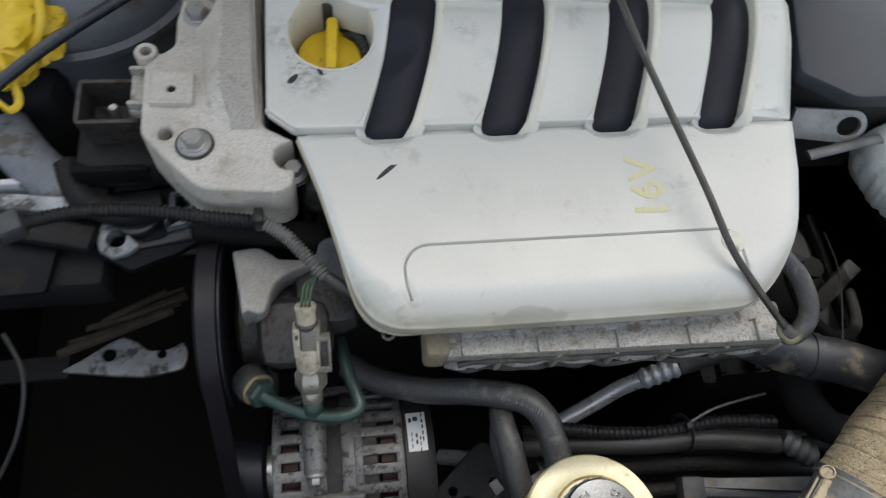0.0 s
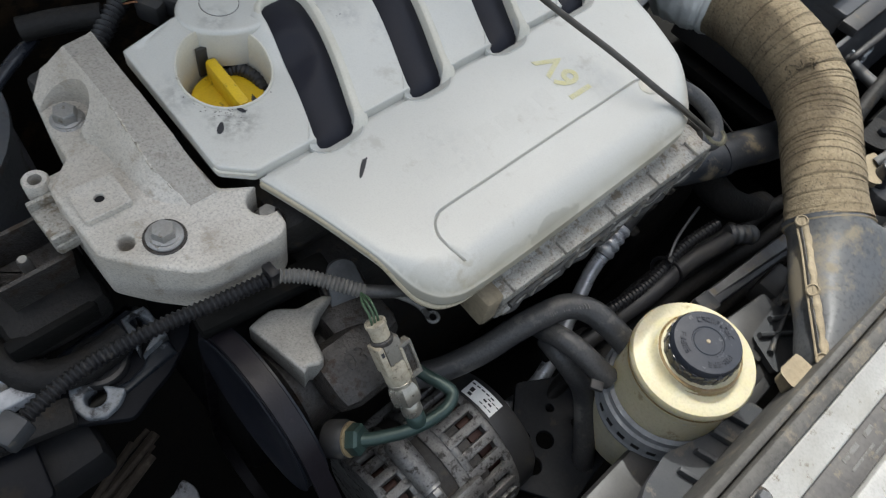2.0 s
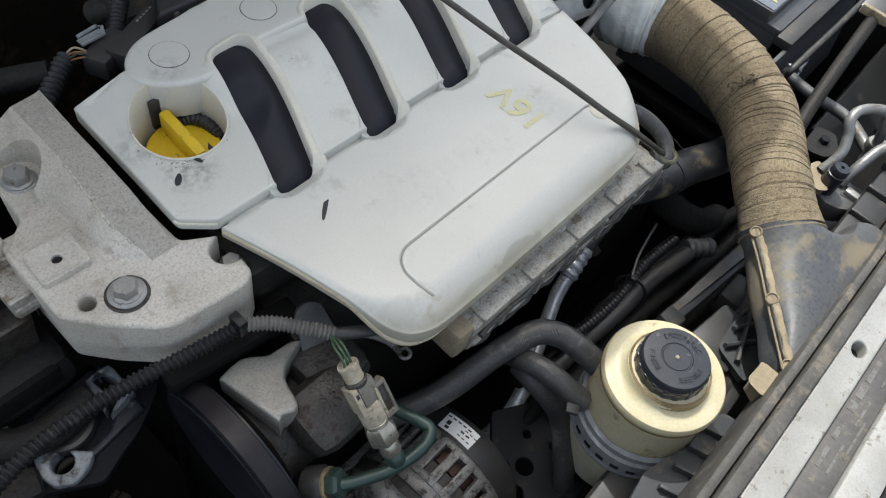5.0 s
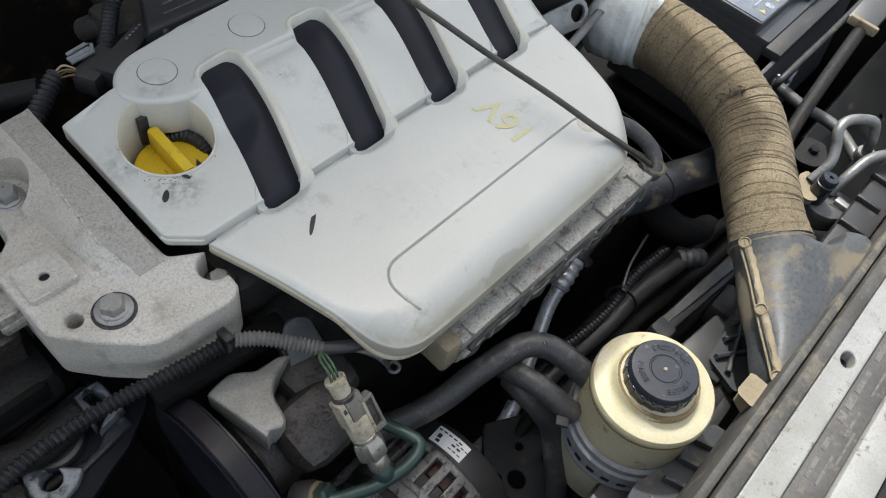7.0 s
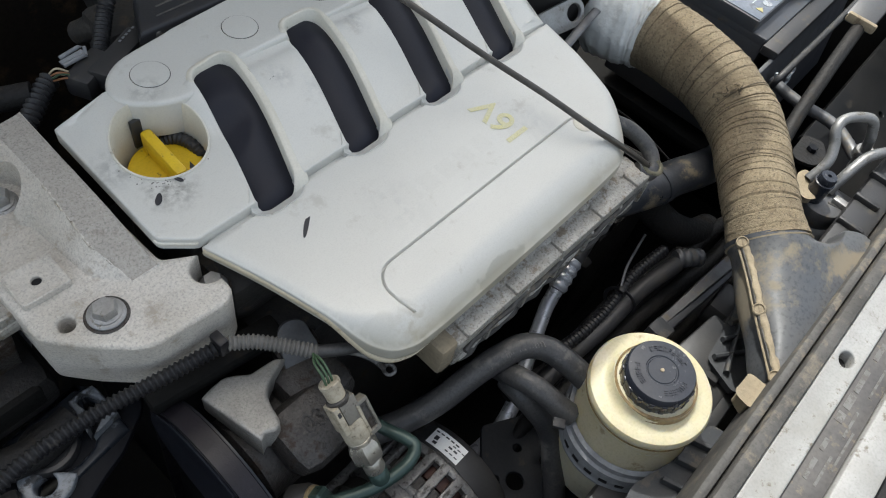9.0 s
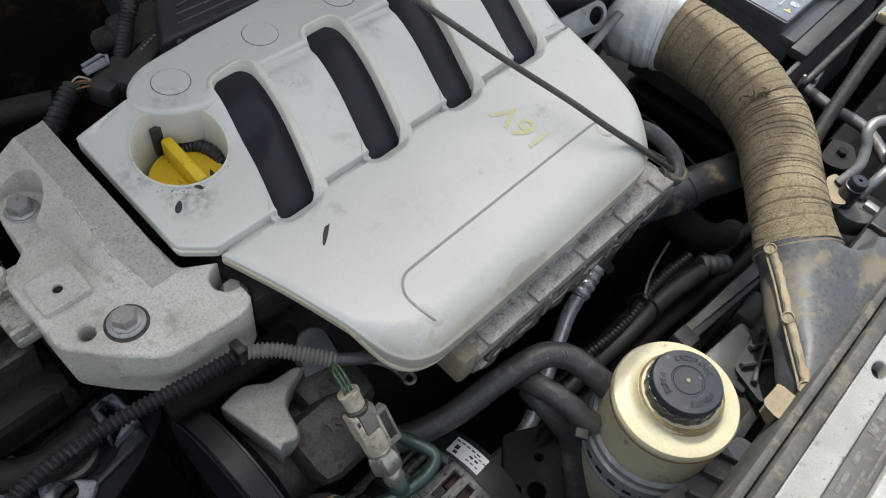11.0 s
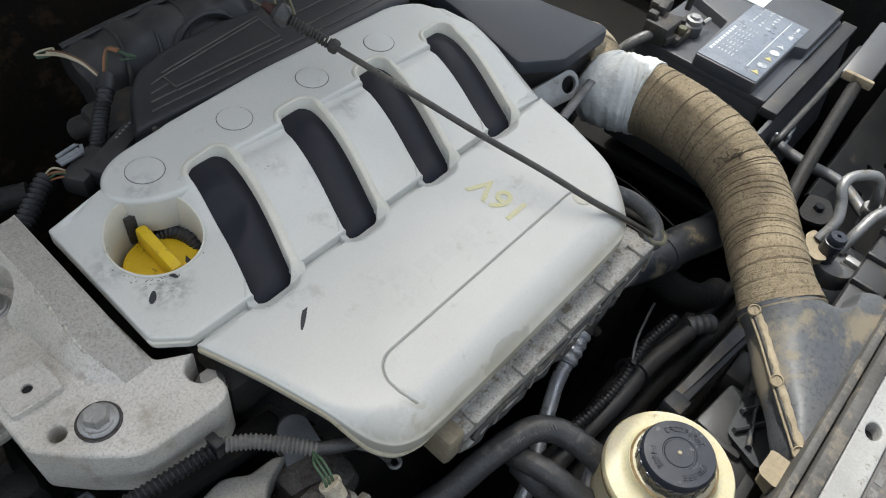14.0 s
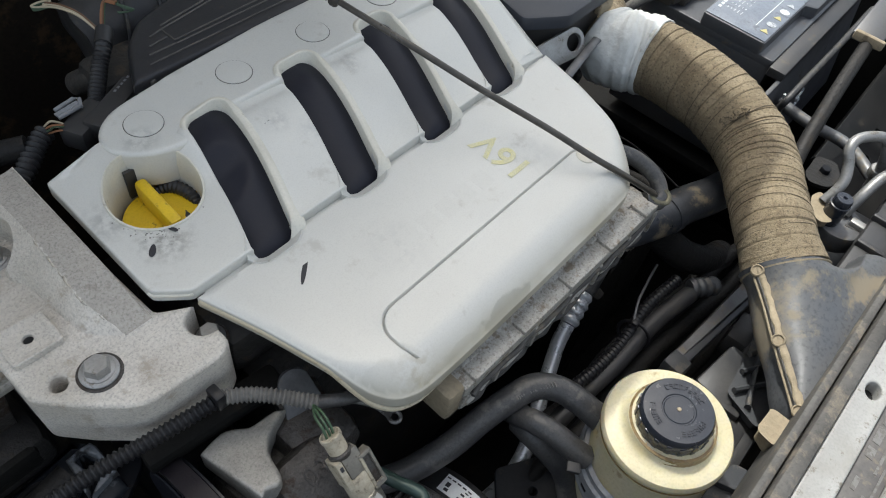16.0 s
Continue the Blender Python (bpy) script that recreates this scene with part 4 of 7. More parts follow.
CREST_LINE = [(0.0075, 0.8935), (0.050, 0.9125), (0.090, 0.9180), (0.130, 0.9195)]


def hump_height(x, y):
    """A wedge that climbs to the rear, with a sloping flank and a round pocket for the bolt."""
    foot, ridge, crest = between(y, FOOT_LINE), between(y, RIDGE_LINE), between(y, CREST_LINE)
    flank = 0.8915 + (crest - 0.8915) * min(1.0, max(0.0, (x - foot) / max(0.002, ridge - foot)))
    d = (Vector((x, y)) - REAR_BOLT).length
    pocket = ease((d - 0.0158) / 0.0026)
    if x < REAR_BOLT.x and y < REAR_BOLT.y + 0.004:
        pocket = min(pocket, ease((y - REAR_BOLT.y) / 0.004)) if d > 0.0158 else 0.0
    return 0.8900 + (flank - 0.8900) * pocket - 0.0012 * max(0.0, 1 - abs(y - 0.0745 - 0.3 * (x + 0.255)) / 0.0016) * ((x < ridge) and 1)


folds = [[Vector((between(y, RIDGE_LINE), y)) for y in (0.012 + 0.0045 * k for k in range(31))],
         [Vector((between(y, RIDGE_LINE) - 0.0012, y)) for y in (0.012 + 0.0045 * k for k in range(31))]]
folds += [[REAR_BOLT + r * Vector((math.cos(2 * math.pi * k / 40), math.sin(2 * math.pi * k / 40))) for k in range(-9, 20)] for r in (0.0157, 0.0170, 0.0185)]
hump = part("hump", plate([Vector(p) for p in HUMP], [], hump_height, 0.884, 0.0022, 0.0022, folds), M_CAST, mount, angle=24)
# upward faces right of the ridge take the darker cast tone
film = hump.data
film.materials.append(M_CAST_DARK)
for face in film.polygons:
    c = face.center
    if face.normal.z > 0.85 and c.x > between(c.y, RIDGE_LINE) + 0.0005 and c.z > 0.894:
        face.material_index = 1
ridge = [(between(y, RIDGE_LINE) + 0.0004 * math.sin(y * 700), y, between(y, CREST_LINE) - 0.0005) for y in (0.020 + 0.004 * k for k in range(21))]
# thin, uneven bright strip along the ridge line
part("ridge_strip", tube(ridge, 0.0008, 8, 1, lumpy_ridge, smooth=False), M_NICKEL, mount, "thin bright metal strip along the ridge")
pad = round_corners([Vector(p) for p in [(-0.267, 0.030), (-0.266, 0.058), (-0.297, 0.059), (-0.298, 0.031)]], 0.003)
# dark discs at the bottom of both holes paint in their shade
part("pad_hole_shade", lathe([(0.0036, 0.8938), (0.0036, 0.8942)], (-0.2822, 0.0445, 0), sides=20), M_DARK, mount, "dark disc for the shade in the blind hole")
part("drilled_hole_shade", lathe([(0.0056, 0.862), (0.0056, 0.866)], (-0.2855, 0.0085, 0), sides=20), M_DARK, mount, "dark disc for the shade in the drilled hole")
part("square_pad", plate(pad, [circle(-0.2822, 0.0445, 0.0033, 16)], lambda x, y: 0.8985 - 0.0016 * (abs(x + 0.2822) < 0.012 and abs(y - 0.0445) < 0.011), 0.885, 0.0008, 0.003), M_CAST, mount)
bm = rings([[(x * r + -0.305, y * r + 0.088, z) for x, y in ((math.cos(a), math.sin(a)) for a in (2 * math.pi * k / 24 for k in range(24)))] for r, z in ((0.0045, 0.872), (0.0045, 0.886), (0.0075, 0.8865), (0.0085, 0.885), (0.0085, 0.872), (0.0045, 0.872))], caps=(False, False))
box(-0.293, 0.082, 0.878, 0.016, 0.012, 0.012, 0.002, bm=bm)
part("ear", bm, M_CAST, mount)


def bolt(parent, x, y, z, washer=0.0135, head=0.0098, h=0.010):
    # flat dark ring stands in for shade in the recess round the washer
    part("bolt_seat", lathe([(washer + 0.0020, 0.0), (washer + 0.0017, 0.0003), (washer - 0.001, 0.0003)], (x, y, z + 0.0003), sides=32), M_OILCAST, parent, "dark ring for the shaded gap round the bolt")
    b = part("washer", lathe([(washer * 0.95, 0), (washer, 0.001), (washer, 0.002), (washer * 0.9, 0.003), (head * 1.05, 0.0032)], (x, y, z), sides=32), M_DULL, parent, "zinc flanged bolt washer")
    bm = lathe([(head * 1.12, 0.002), (head * 1.15, 0.004), (head * 0.9, 0.005)], (x, y, z), sides=24)
    hexagon(head, h, (x, y, z + 0.003), bm=bm)
    part("bolt_head", bm, M_DULL, b, "zinc hexagon bolt head")


bolt(mount, -0.265, -0.002, 0.8935, 0.0116, 0.0080, 0.0075)
bolt(mount, -0.2665, 0.1155, 0.8910, 0.0118, 0.0082, 0.009)
bolt(mount, -0.1985, -0.0145, 0.869, 0.0098, 0.0070, 0.008)

bracket = thing("mount_box", (-0.337, 0.062, 0.83), "grey cast open box with a stud beside the engine mount", "bracket")
outer = round_corners([Vector(p) for p in [(-0.310, 0.042), (-0.310, 0.083), (-0.361, 0.083), (-0.361, 0.042)]], 0.004)
bm = rings([[(*p, z) for p in offset(outer, d)] for d, z in ((0.004, 0.826), (0.0, 0.858), (0.0, 0.860), (0.0032, 0.860), (0.0045, 0.832))])
part("open_box", bm, M_OILCAST, bracket)
part("stud", lathe([(0.0042, 0.83), (0.0042, 0.848), (0.003, 0.850)], (-0.337, 0.064, 0), sides=12), M_STEEL, bracket, "rusty threaded stud")
part("arm", box(-0.307, 0.061, 0.868, 0.022, 0.038, 0.010, 0.003), M_ALLOY, bracket)
part("rib", box(-0.307, 0.046, 0.872, 0.022, 0.004, 0.016, 0.0015), M_ALLOY, bracket)
part("rib", box(-0.307, 0.078, 0.872, 0.022, 0.004, 0.016, 0.0015), M_ALLOY, bracket)
part("rubber_block", box(-0.338, 0.058, 0.806, 0.070, 0.070, 0.040, 0.012), M_DEEP, bracket, "black rubber mount block")
part("foot_plate", box(-0.345, 0.028, 0.812, 0.062, 0.012, 0.022, 0.004), M_TRAY, bracket)

# ---- steering pump ----
pump = thing("power_steering_pump", (-0.21, -0.10, 0.74), "grey cast power steering pump with black belt pulley", "pump")
PC = Vector((-0.268, -0.0935, 0.7775))
prof = [(0.020, 0.018), (0.046, 0.017), (0.056, 0.012), (0.0620, 0.0085), (0.0655, 0.0080), (0.0668, 0.0090), (0.0655, 0.0100), (0.0655, 0.024), (0.0668, 0.0250), (0.0668, 0.0265), (0.062, 0.027), (0.05, 0.025), (0.018, 0.025)]
part("pulley", lathe(prof, PC - Vector((0.014, 0, 0)), (1, 0, 0), 64), M_PULLEY, pump, "black steel belt pulley")
part("body", lathe([(0.030, 0.0), (0.036, 0.004), (0.036, 0.06), (0.030, 0.066)], PC + Vector((0.018, 0, -0.002)), (1, 0, 0), 32), M_OILCAST, pump)
turn = Matrix.Rotation(radians(18), 3, "X")
part("valve_block", box(-0.204, -0.118, 0.810, 0.056, 0.052, 0.042, 0.015, turn), M_OILCAST, pump)
part("valve_block", box(-0.180, -0.092, 0.810, 0.052, 0.056, 0.036, 0.015), M_OILCAST, pump)
PLATE = [(-0.248, -0.059), (-0.2435, -0.089), (-0.2395, -0.1145), (-0.2360, -0.1085), (-0.2285, -0.1130), (-0.2235, -0.1115), (-0.2212, -0.1060), (-0.2193, -0.0970), (-0.2165, -0.0890), (-0.2100, -0.0825), (-0.2010, -0.0785), (-0.1890, -0.0750), (-0.1950, -0.0700), (-0.2140, -0.0680), (-0.2210, -0.0615), (-0.2280, -0.0570), (-0.2370, -0.0572)]
bm = plate(round_corners([Vector(p) for p in PLATE], 0.0030, 4), [], lambda x, y: 0.838 - 0.12 * (y + 0.08), 0.816, 0.0026, 0.006)
part("bracket_plate", bm, M_PLATE, pump, "pale cast bracket plate")
part("cast_number", lettering("03", 0.0185, Matrix.Translation((-0.2030, -0.1215, 0.8314)) @ pose(0, 0, 0, 18, 0, -6), 0.0009, 0.0), M_OILCAST, pump)

# ---- drive belt round pump, alternator and crank pulleys ----
def hull_belt(wheels, x0, x1, thick):
    """A flat belt drawn tight round wheels (y, z, radius)."""
    pts = [Vector((y + r * math.cos(2 * math.pi * k / 64), z + r * math.sin(2 * math.pi * k / 64))) for y, z, r in wheels for k in range(64)]
    order = geometry.convex_hull_2d(pts)
    loop = [pts[k] for k in order]
    area = sum(a.x * c.y - c.x * a.y for a, c in zip(loop, loop[1:] + loop[:1]))
    loop = loop if area > 0 else loop[::-1]
    big = offset(loop, -thick)
    return rings([[(x, p.x, p.y) for p in line] for x, line in ((x0, loop), (x0, big), (x1, big), (x1, loop), (x0, loop))], caps=(False, False))


solo("drive_belt", hull_belt([(-0.0935, 0.7775, 0.0660), (-0.197, 0.670, 0.0285), (-0.045, 0.42, 0.070)], -0.2715, -0.2580, 0.004), M_BELT, "black ribbed drive belt round the pulleys", "belt")

# ---- pressure switch on the pump pipe ----
switch = thing("pressure_switch", (-0.193, -0.172, 0.815), "steering pressure switch with bone plastic plug and wires", "sensor")
A, AX = Vector((-0.1935, -0.1715, 0.818)), Vector((0.0, 0.036, 0.045)).normalized()
part("boss", lathe([(0.0062, -0.012), (0.0070, -0.010), (0.0070, -0.003), (0.0058, -0.001)], A, AX, 20), M_GREEN, switch, "green painted boss")
part("thread", lathe([(0.0058, -0.003), (0.0074, 0.0), (0.0074, 0.010), (0.0060, 0.012)], A, AX, 24), M_NICKEL, switch, "zinc threaded stem")
part("hex_nut", lathe([(0.0092, 0.010), (0.0112, 0.0125), (0.0112, 0.0235), (0.0092, 0.0265)], A, AX, 6), M_NICKEL, switch, "bright zinc hexagon body")
part("nut_shoulder", lathe([(0.0088, 0.026), (0.0088, 0.029), (0.0074, 0.030)], A, AX, 28), M_NICKEL, switch)
part("collar", lathe([(0.0084, 0.029), (0.0092, 0.031), (0.0092, 0.044), (0.0080, 0.046)], A, AX, 28), M_BONE, switch, "yellowed plastic collar")
tilt = Vector((0, 0, 1)).rotation_difference(AX).to_matrix()
p = A + AX * 0.052
q = p + tilt @ Vector((0.0022, 0.0, 0.002))
part("plug_body", box(q.x, q.y, q.z, 0.0135, 0.0140, 0.020, 0.0018, tilt), M_LATCH, switch, "dirty grey plug body")
q = p + tilt @ Vector((-0.0072, -0.001, 0.0))
strip_side = part("bone_strip", box(q.x, q.y, q.z, 0.0046, 0.0135, 0.022, 0.0010, tilt), M_BONE, switch, "bone plastic side strip")
q = p + tilt @ Vector((-0.0070, -0.0078, 0.006))
part("window", box(q.x, q.y, q.z, 0.0022, 0.0006, 0.0034, 0.0001, tilt), M_INK, strip_side, "small dark square window")
latch = part("latch", box(*(p + tilt @ Vector((0.0105, -0.0020, -0.010))), 0.0070, 0.0085, 0.024, 0.0012, tilt), M_OILCAST, switch, "dark slot of the latch")
for dx, dz, sx, sz in ((0.0066, -0.010, 0.0022, 0.027), (0.0142, -0.010, 0.0022, 0.027), (0.0104, 0.0030, 0.0096, 0.0030), (0.0104, -0.0220, 0.0096, 0.0042)):
    q = p + tilt @ Vector((dx, -0.0042, dz))
    part("latch_frame", box(q.x, q.y, q.z, sx, 0.0075, sz, 0.0007, tilt), M_BONE if dx < 0.01 else M_LATCH, latch, "bone plastic latch frame")
q = p + AX * 0.0095
part("seal_ring", lathe([(0.0074, 0), (0.0080, 0.001), (0.0080, 0.003), (0.0072, 0.004)], q, AX, 20), M_OILCAST, switch, "dirty rubber seal")
q = p + AX * 0.019
part("plug_neck", lathe([(0.0064, -0.007), (0.0066, 0.005), (0.0060, 0.006)], q, AX, 20), M_BONE, switch)
q = p + AX * 0.0245
part("neck_rim", lathe([(0.0062, -0.0018), (0.0072, -0.0012), (0.0072, 0.0012), (0.0062, 0.0018), (0.0050, 0.0006)], q, AX, 20), M_BONE, switch)
end = p + AX * 0.0245
for i, m in enumerate((M_WIRES[0], M_WIRES[0], M_WIRES[0])):
    dx = 0.0026 * (i - 1)
    part("wire", tube([end + Vector((dx, 0, 0)), end + Vector((dx + 0.001, 0.005, 0.006)), end + Vector((0.003 + dx, 0.014, 0.006)), end + Vector((0.008, 0.024, -0.004))], 0.0009, 6, 6), m, switch)

pipe = thing("pressure_pipe", (-0.19, -0.17, 0.78), "green painted steel pressure pipe with banjo nut", "pipe")
part("pipe_run", tube([(-0.2330, -0.1585, 0.7995), (-0.2250, -0.1650, 0.8010), (-0.2170, -0.1700, 0.8030), (-0.2020, -0.1780, 0.8060), (-0.1840, -0.1832, 0.8090), (-0.1700, -0.1838, 0.8110), (-0.1610, -0.1790, 0.8112), (-0.1615, -0.1700, 0.8110), (-0.1650, -0.1590, 0.8095), (-0.1690, -0.1400, 0.8040), (-0.1720, -0.1200, 0.7900)], 0.0048, 16, 8), M_GREEN, pipe)
OUT = Vector((0.52, -0.66, 0.54))
part("boss", lathe([(0.0135, -0.024), (0.0140, -0.012), (0.0120, -0.008)], (-0.2300, -0.1605, 0.7998), OUT, 28), M_BLACK, pipe, "black oily boss")
part("washer", lathe([(0.0118, -0.009), (0.0124, -0.008), (0.0124, -0.0065), (0.0110, -0.006)], (-0.2300, -0.1605, 0.7998), OUT, 28), M_TAN, pipe, "yellowed sealing washer")
part("union_nut", lathe([(0.0108, -0.007), (0.0112, -0.006), (0.0112, 0.001), (0.0092, 0.003), (0.0060, 0.0034)], (-0.2300, -0.1605, 0.7998), OUT, 6), M_GREEN, pipe, "green painted hexagon nut")

# ---- alternator ----
AC = Vector((-0.175, -0.197, 0.670))
alternator = thing("alternator", (-0.175, -0.197, 0.60), "dusty alternator with slotted alloy casing and white label", "alternator")
part("stator", lathe([(0.054, -0.035), (0.060, -0.033), (0.060, 0.028), (0.054, 0.030)], AC, (1, 0, 0), 48), M_GRIME, alternator)
part("winding", lathe([(0.048, -0.050), (0.053, -0.048), (0.053, -0.036), (0.048, -0.034)], AC, (1, 0, 0), 48), M_COPPER, alternator, "copper stator winding")
part("winding", lathe([(0.048, 0.030), (0.053, 0.032), (0.053, 0.046), (0.048, 0.048)], AC, (1, 0, 0), 48), M_COPPER, alternator, "copper stator winding")
for x0, x1 in ((-0.056, -0.028), (0.010, 0.050)):
    for side in (x0, x1 - 0.006):
        part("casing_ring", lathe([(0.050, 0), (0.062, 0), (0.0635, 0.002), (0.0635, 0.005), (0.062, 0.007), (0.050, 0.007)], AC + Vector((side, 0, 0)), (1, 0, 0), 48), M_CASING, alternator)
    for k in range(-6, 7):
        a = radians(14 * k)
        c = AC + Vector(((x0 + x1) / 2, 0.0605 * math.sin(a), 0.0605 * math.cos(a)))
        part("fin", box(c.x, c.y, c.z, x1 - x0, 0.0082, 0.006, 0.001, Matrix.Rotation(-a, 3, "X")), M_CASING, alternator)
for k in (-0.6, 0.5, 1.5):
    c = AC + Vector((-0.009, 0.0645 * math.sin(k), 0.0645 * math.cos(k)))
    part("casing_lug", box(c.x, c.y, c.z, 0.052, 0.014, 0.010, 0.003, Matrix.Rotation(-k, 3, "X")), M_CASING, alternator)
for x0, x1 in ((-0.029, -0.013), (-0.001, 0.011)):
    part("casing_band", lathe([(0.056, x0), (0.0618, x0 + 0.0005), (0.0626, x0 + 0.002), (0.0626, x1 - 0.002), (0.0618, x1 - 0.0005), (0.056, x1)], AC, (1, 0, 0), 48), M_CASING, alternator)
boss = part("bolt_boss", lathe([(0.0080, 0.0), (0.0096, 0.002), (0.0098, 0.020), (0.0094, 0.044), (0.0084, 0.047)], (-0.1965, -0.1655, 0.7385), (0, -1, -0.04), 28), M_CASING, alternator, "round cast bolt boss")
bm = lathe([(0.0074, 0.0465), (0.0078, 0.048), (0.0078, 0.0495), (0.0066, 0.0502)], (-0.1965, -0.1655, 0.7385), (0, -1, -0.04), 24)
lathe([(0.0056, 0.050), (0.0058, 0.0505), (0.0058, 0.0545), (0.0050, 0.0555)], (-0.1965, -0.1655, 0.7385), (0, -1, -0.04), 6, bm=bm)
part("bolt_head", bm, M_DULL, boss, "dull zinc bolt head")
part("rear_cover", lathe([(0.058, 0.050), (0.0605, 0.052), (0.0605, 0.070), (0.056, 0.077), (0.0, 0.078)], AC, (1, 0, 0), 48, caps=(True, False)), M_BLACK, alternator, "black plastic rear cover")
part("pulley", lathe([(0.014, -0.098), (0.026, -0.097), (0.028, -0.095), (0.028, -0.068), (0.026, -0.066), (0.012, -0.064)], AC, (1, 0, 0), 40), M_PULLEY, alternator, "black belt pulley")
part("shaft_nut", lathe([(0.020, -0.066), (0.0225, -0.064), (0.0225, -0.060), (0.018, -0.056)], AC, (1, 0, 0), 32), M_STEEL, alternator, "bright shaft collar")
loops = []
for s in range(11):
    a = radians(-4 + 32 * s / 10)
    u = Vector((0, math.sin(a), math.cos(a)))
    loops.append([AC + Vector((x, 0, 0)) + u * h for x, h in ((0.0545, 0.0600), (0.0545, 0.0612), (0.0705, 0.0612), (0.0705, 0.0600))])
label = part("label", rings(loops), M_LABEL, alternator, "white paper label with dark print")
for x, w, a0, step, n, long in ((0.0575, 0.0026, 21, 6, 1, 0.004), (0.0620, 0.0040, 22, 9, 1, 0.0040), (0.0675, 0.0012, 25, 5, 5, 0.0036), (0.0650, 0.0009, 6, 4.5, 3, 0.0032), (0.0580, 0.0009, 9, 4.5, 3, 0.0032), (0.0620, 0.0016, 8, 5, 2, 0.0036)):
    for k in range(n):
        a = radians(a0 - k * step)
        c = AC + Vector((x, 0.0614 * math.sin(a), 0.0614 * math.cos(a)))
        part("print_bar", box(c.x, c.y, c.z, w, long, 0.0003, 0, Matrix.Rotation(-a, 3, "X")), M_INK, label)

# ---- steering fluid reservoir ----
RX, RY = -0.0105, -0.2768
tank = thing("fluid_reservoir", (RX, RY, 0.73), "yellowed translucent steering fluid reservoir with black screw cap", "reservoir")
part("lower_body", lathe([(0.036, 0.680), (0.044, 0.685), (0.0495, 0.735), (0.0495, 0.757)], (RX, RY, 0), sides=56), M_TANK_LOW, tank, "grey stained lower tank")
part("clamp_band", lathe([(0.0490, 0.747), (0.0520, 0.749), (0.0528, 0.753), (0.0514, 0.7555), (0.0514, 0.7640), (0.0532, 0.7660), (0.0530, 0.7760), (0.0506, 0.7780), (0.0502, 0.7840), (0.0468, 0.786)], (RX, RY, 0), sides=56, caps=(False, False)), M_CLIP, tank, "dusty grey holder band")
for k in range(12):
    a = radians(150 + 15 * k)
    part("band_slot", box(RX + 0.0515 * math.cos(a), RY + 0.0515 * math.sin(a), 0.7600, 0.0012, 0.0070, 0.0050, 0.0004, Matrix.Rotation(a, 3, "Z")), M_DARK, tank, "dark slot in the holder band")
part("upper_body", lathe([(0.0470, 0.755), (0.0470, 0.780), (0.0446, 0.802), (0.0430, 0.824)], (RX, RY, 0), sides=56), M_TANK, tank)
part("lid", lathe([(0.0422, 0.820), (0.0447, 0.8205), (0.0461, 0.8225), (0.0461, 0.8265), (0.0451, 0.8280), (0.0463, 0.8292), (0.0470, 0.8315), (0.0468, 0.8352), (0.0455, 0.8376), (0.0422, 0.8386), (0.0384, 0.8384), (0.0345, 0.8392), (0.0315, 0.8420), (0.0305, 0.8470), (0.0270, 0.8480)],
                  (RX, RY, 0), sides=72), M_TANK, tank, "yellowed lid with a stepped rim")
part("oil_stain", lathe([(0.0292, 0.8478), (0.0309, 0.8468), (0.0312, 0.8424), (0.0322, 0.8402), (0.0292, 0.8478)], (RX + 0.0004, RY - 0.0006, 0.0006), sides=48, caps=(False, False)), M_STAIN, tank, "brown oil stain round the cap")
part("lid_seam", tube([(RX + 0.0463 * math.cos(2 * math.pi * k / 64), RY + 0.0463 * math.sin(2 * math.pi * k / 64), 0.8281) for k in range(65)], 0.0007, 6, 1, smooth=False), M_STAIN, tank, "thin brown line under the lid rim")
screw = [(0.0256, 0.843), (0.0263, 0.845), (0.0263, 0.8560), (0.0258, 0.8610), (0.0242, 0.8637), (0.0120, 0.8642), (0.0114, 0.8634), (0.0106, 0.8634), (0.0100, 0.8641), (0.0, 0.8642)]
cap_top = part("screw_cap", lathe(screw, (RX, RY, 0), sides=64, caps=(True, False)), M_CAP, tank, "black plastic screw cap")
for k in range(18):
    a = 2 * math.pi * k / 18
    part("grip_rib", box(RX + 0.0261 * math.cos(a), RY + 0.0261 * math.sin(a), 0.8520, 0.0014, 0.0040, 0.013, 0.0006, Matrix.Rotation(a, 3, "Z")), M_CAP, cap_top)
rnd = random.Random(17)
for a0, n in ((118, 5), (-30, 9), (-140, 6)):
    for j in range(n):
        a = radians(a0 + j * 11)
        r = 0.0178
        spot = Vector((RX + r * math.cos(a), RY + r * math.sin(a), 0.8643))
        around = Matrix.Rotation(a, 3, "Z")
        for dx, dy, sx, sy in rnd.sample([(0, 0.0009, 0.0040, 0.0006), (0, -0.0009, 0.0040, 0.0006), (0.0016, 0, 0.0007, 0.0024), (-0.0016, 0, 0.0007, 0.0024), (0, 0, 0.0007, 0.0022)], 3):
            q = spot + around @ Vector((dx, dy, 0))
            part("raised_mark", box(q.x, q.y, q.z, sx, sy, 0.0008, 0, around), M_CAP, cap_top)
part("centre_dot", lathe([(0.0016, 0.8640), (0.0014, 0.8650), (0.0, 0.8652)], (RX, RY, 0), sides=12, caps=(True, False)), M_CLAY, cap_top)
for k in range(7):
    a = radians(-62 + 6 * k)
    part("level_mark", box(RX + 0.0439 * math.cos(a), RY + 0.0439 * math.sin(a), 0.808, 0.0006, 0.0030, 0.004, 0, Matrix.Rotation(a, 3, "Z")), M_TANK_LOW, tank)
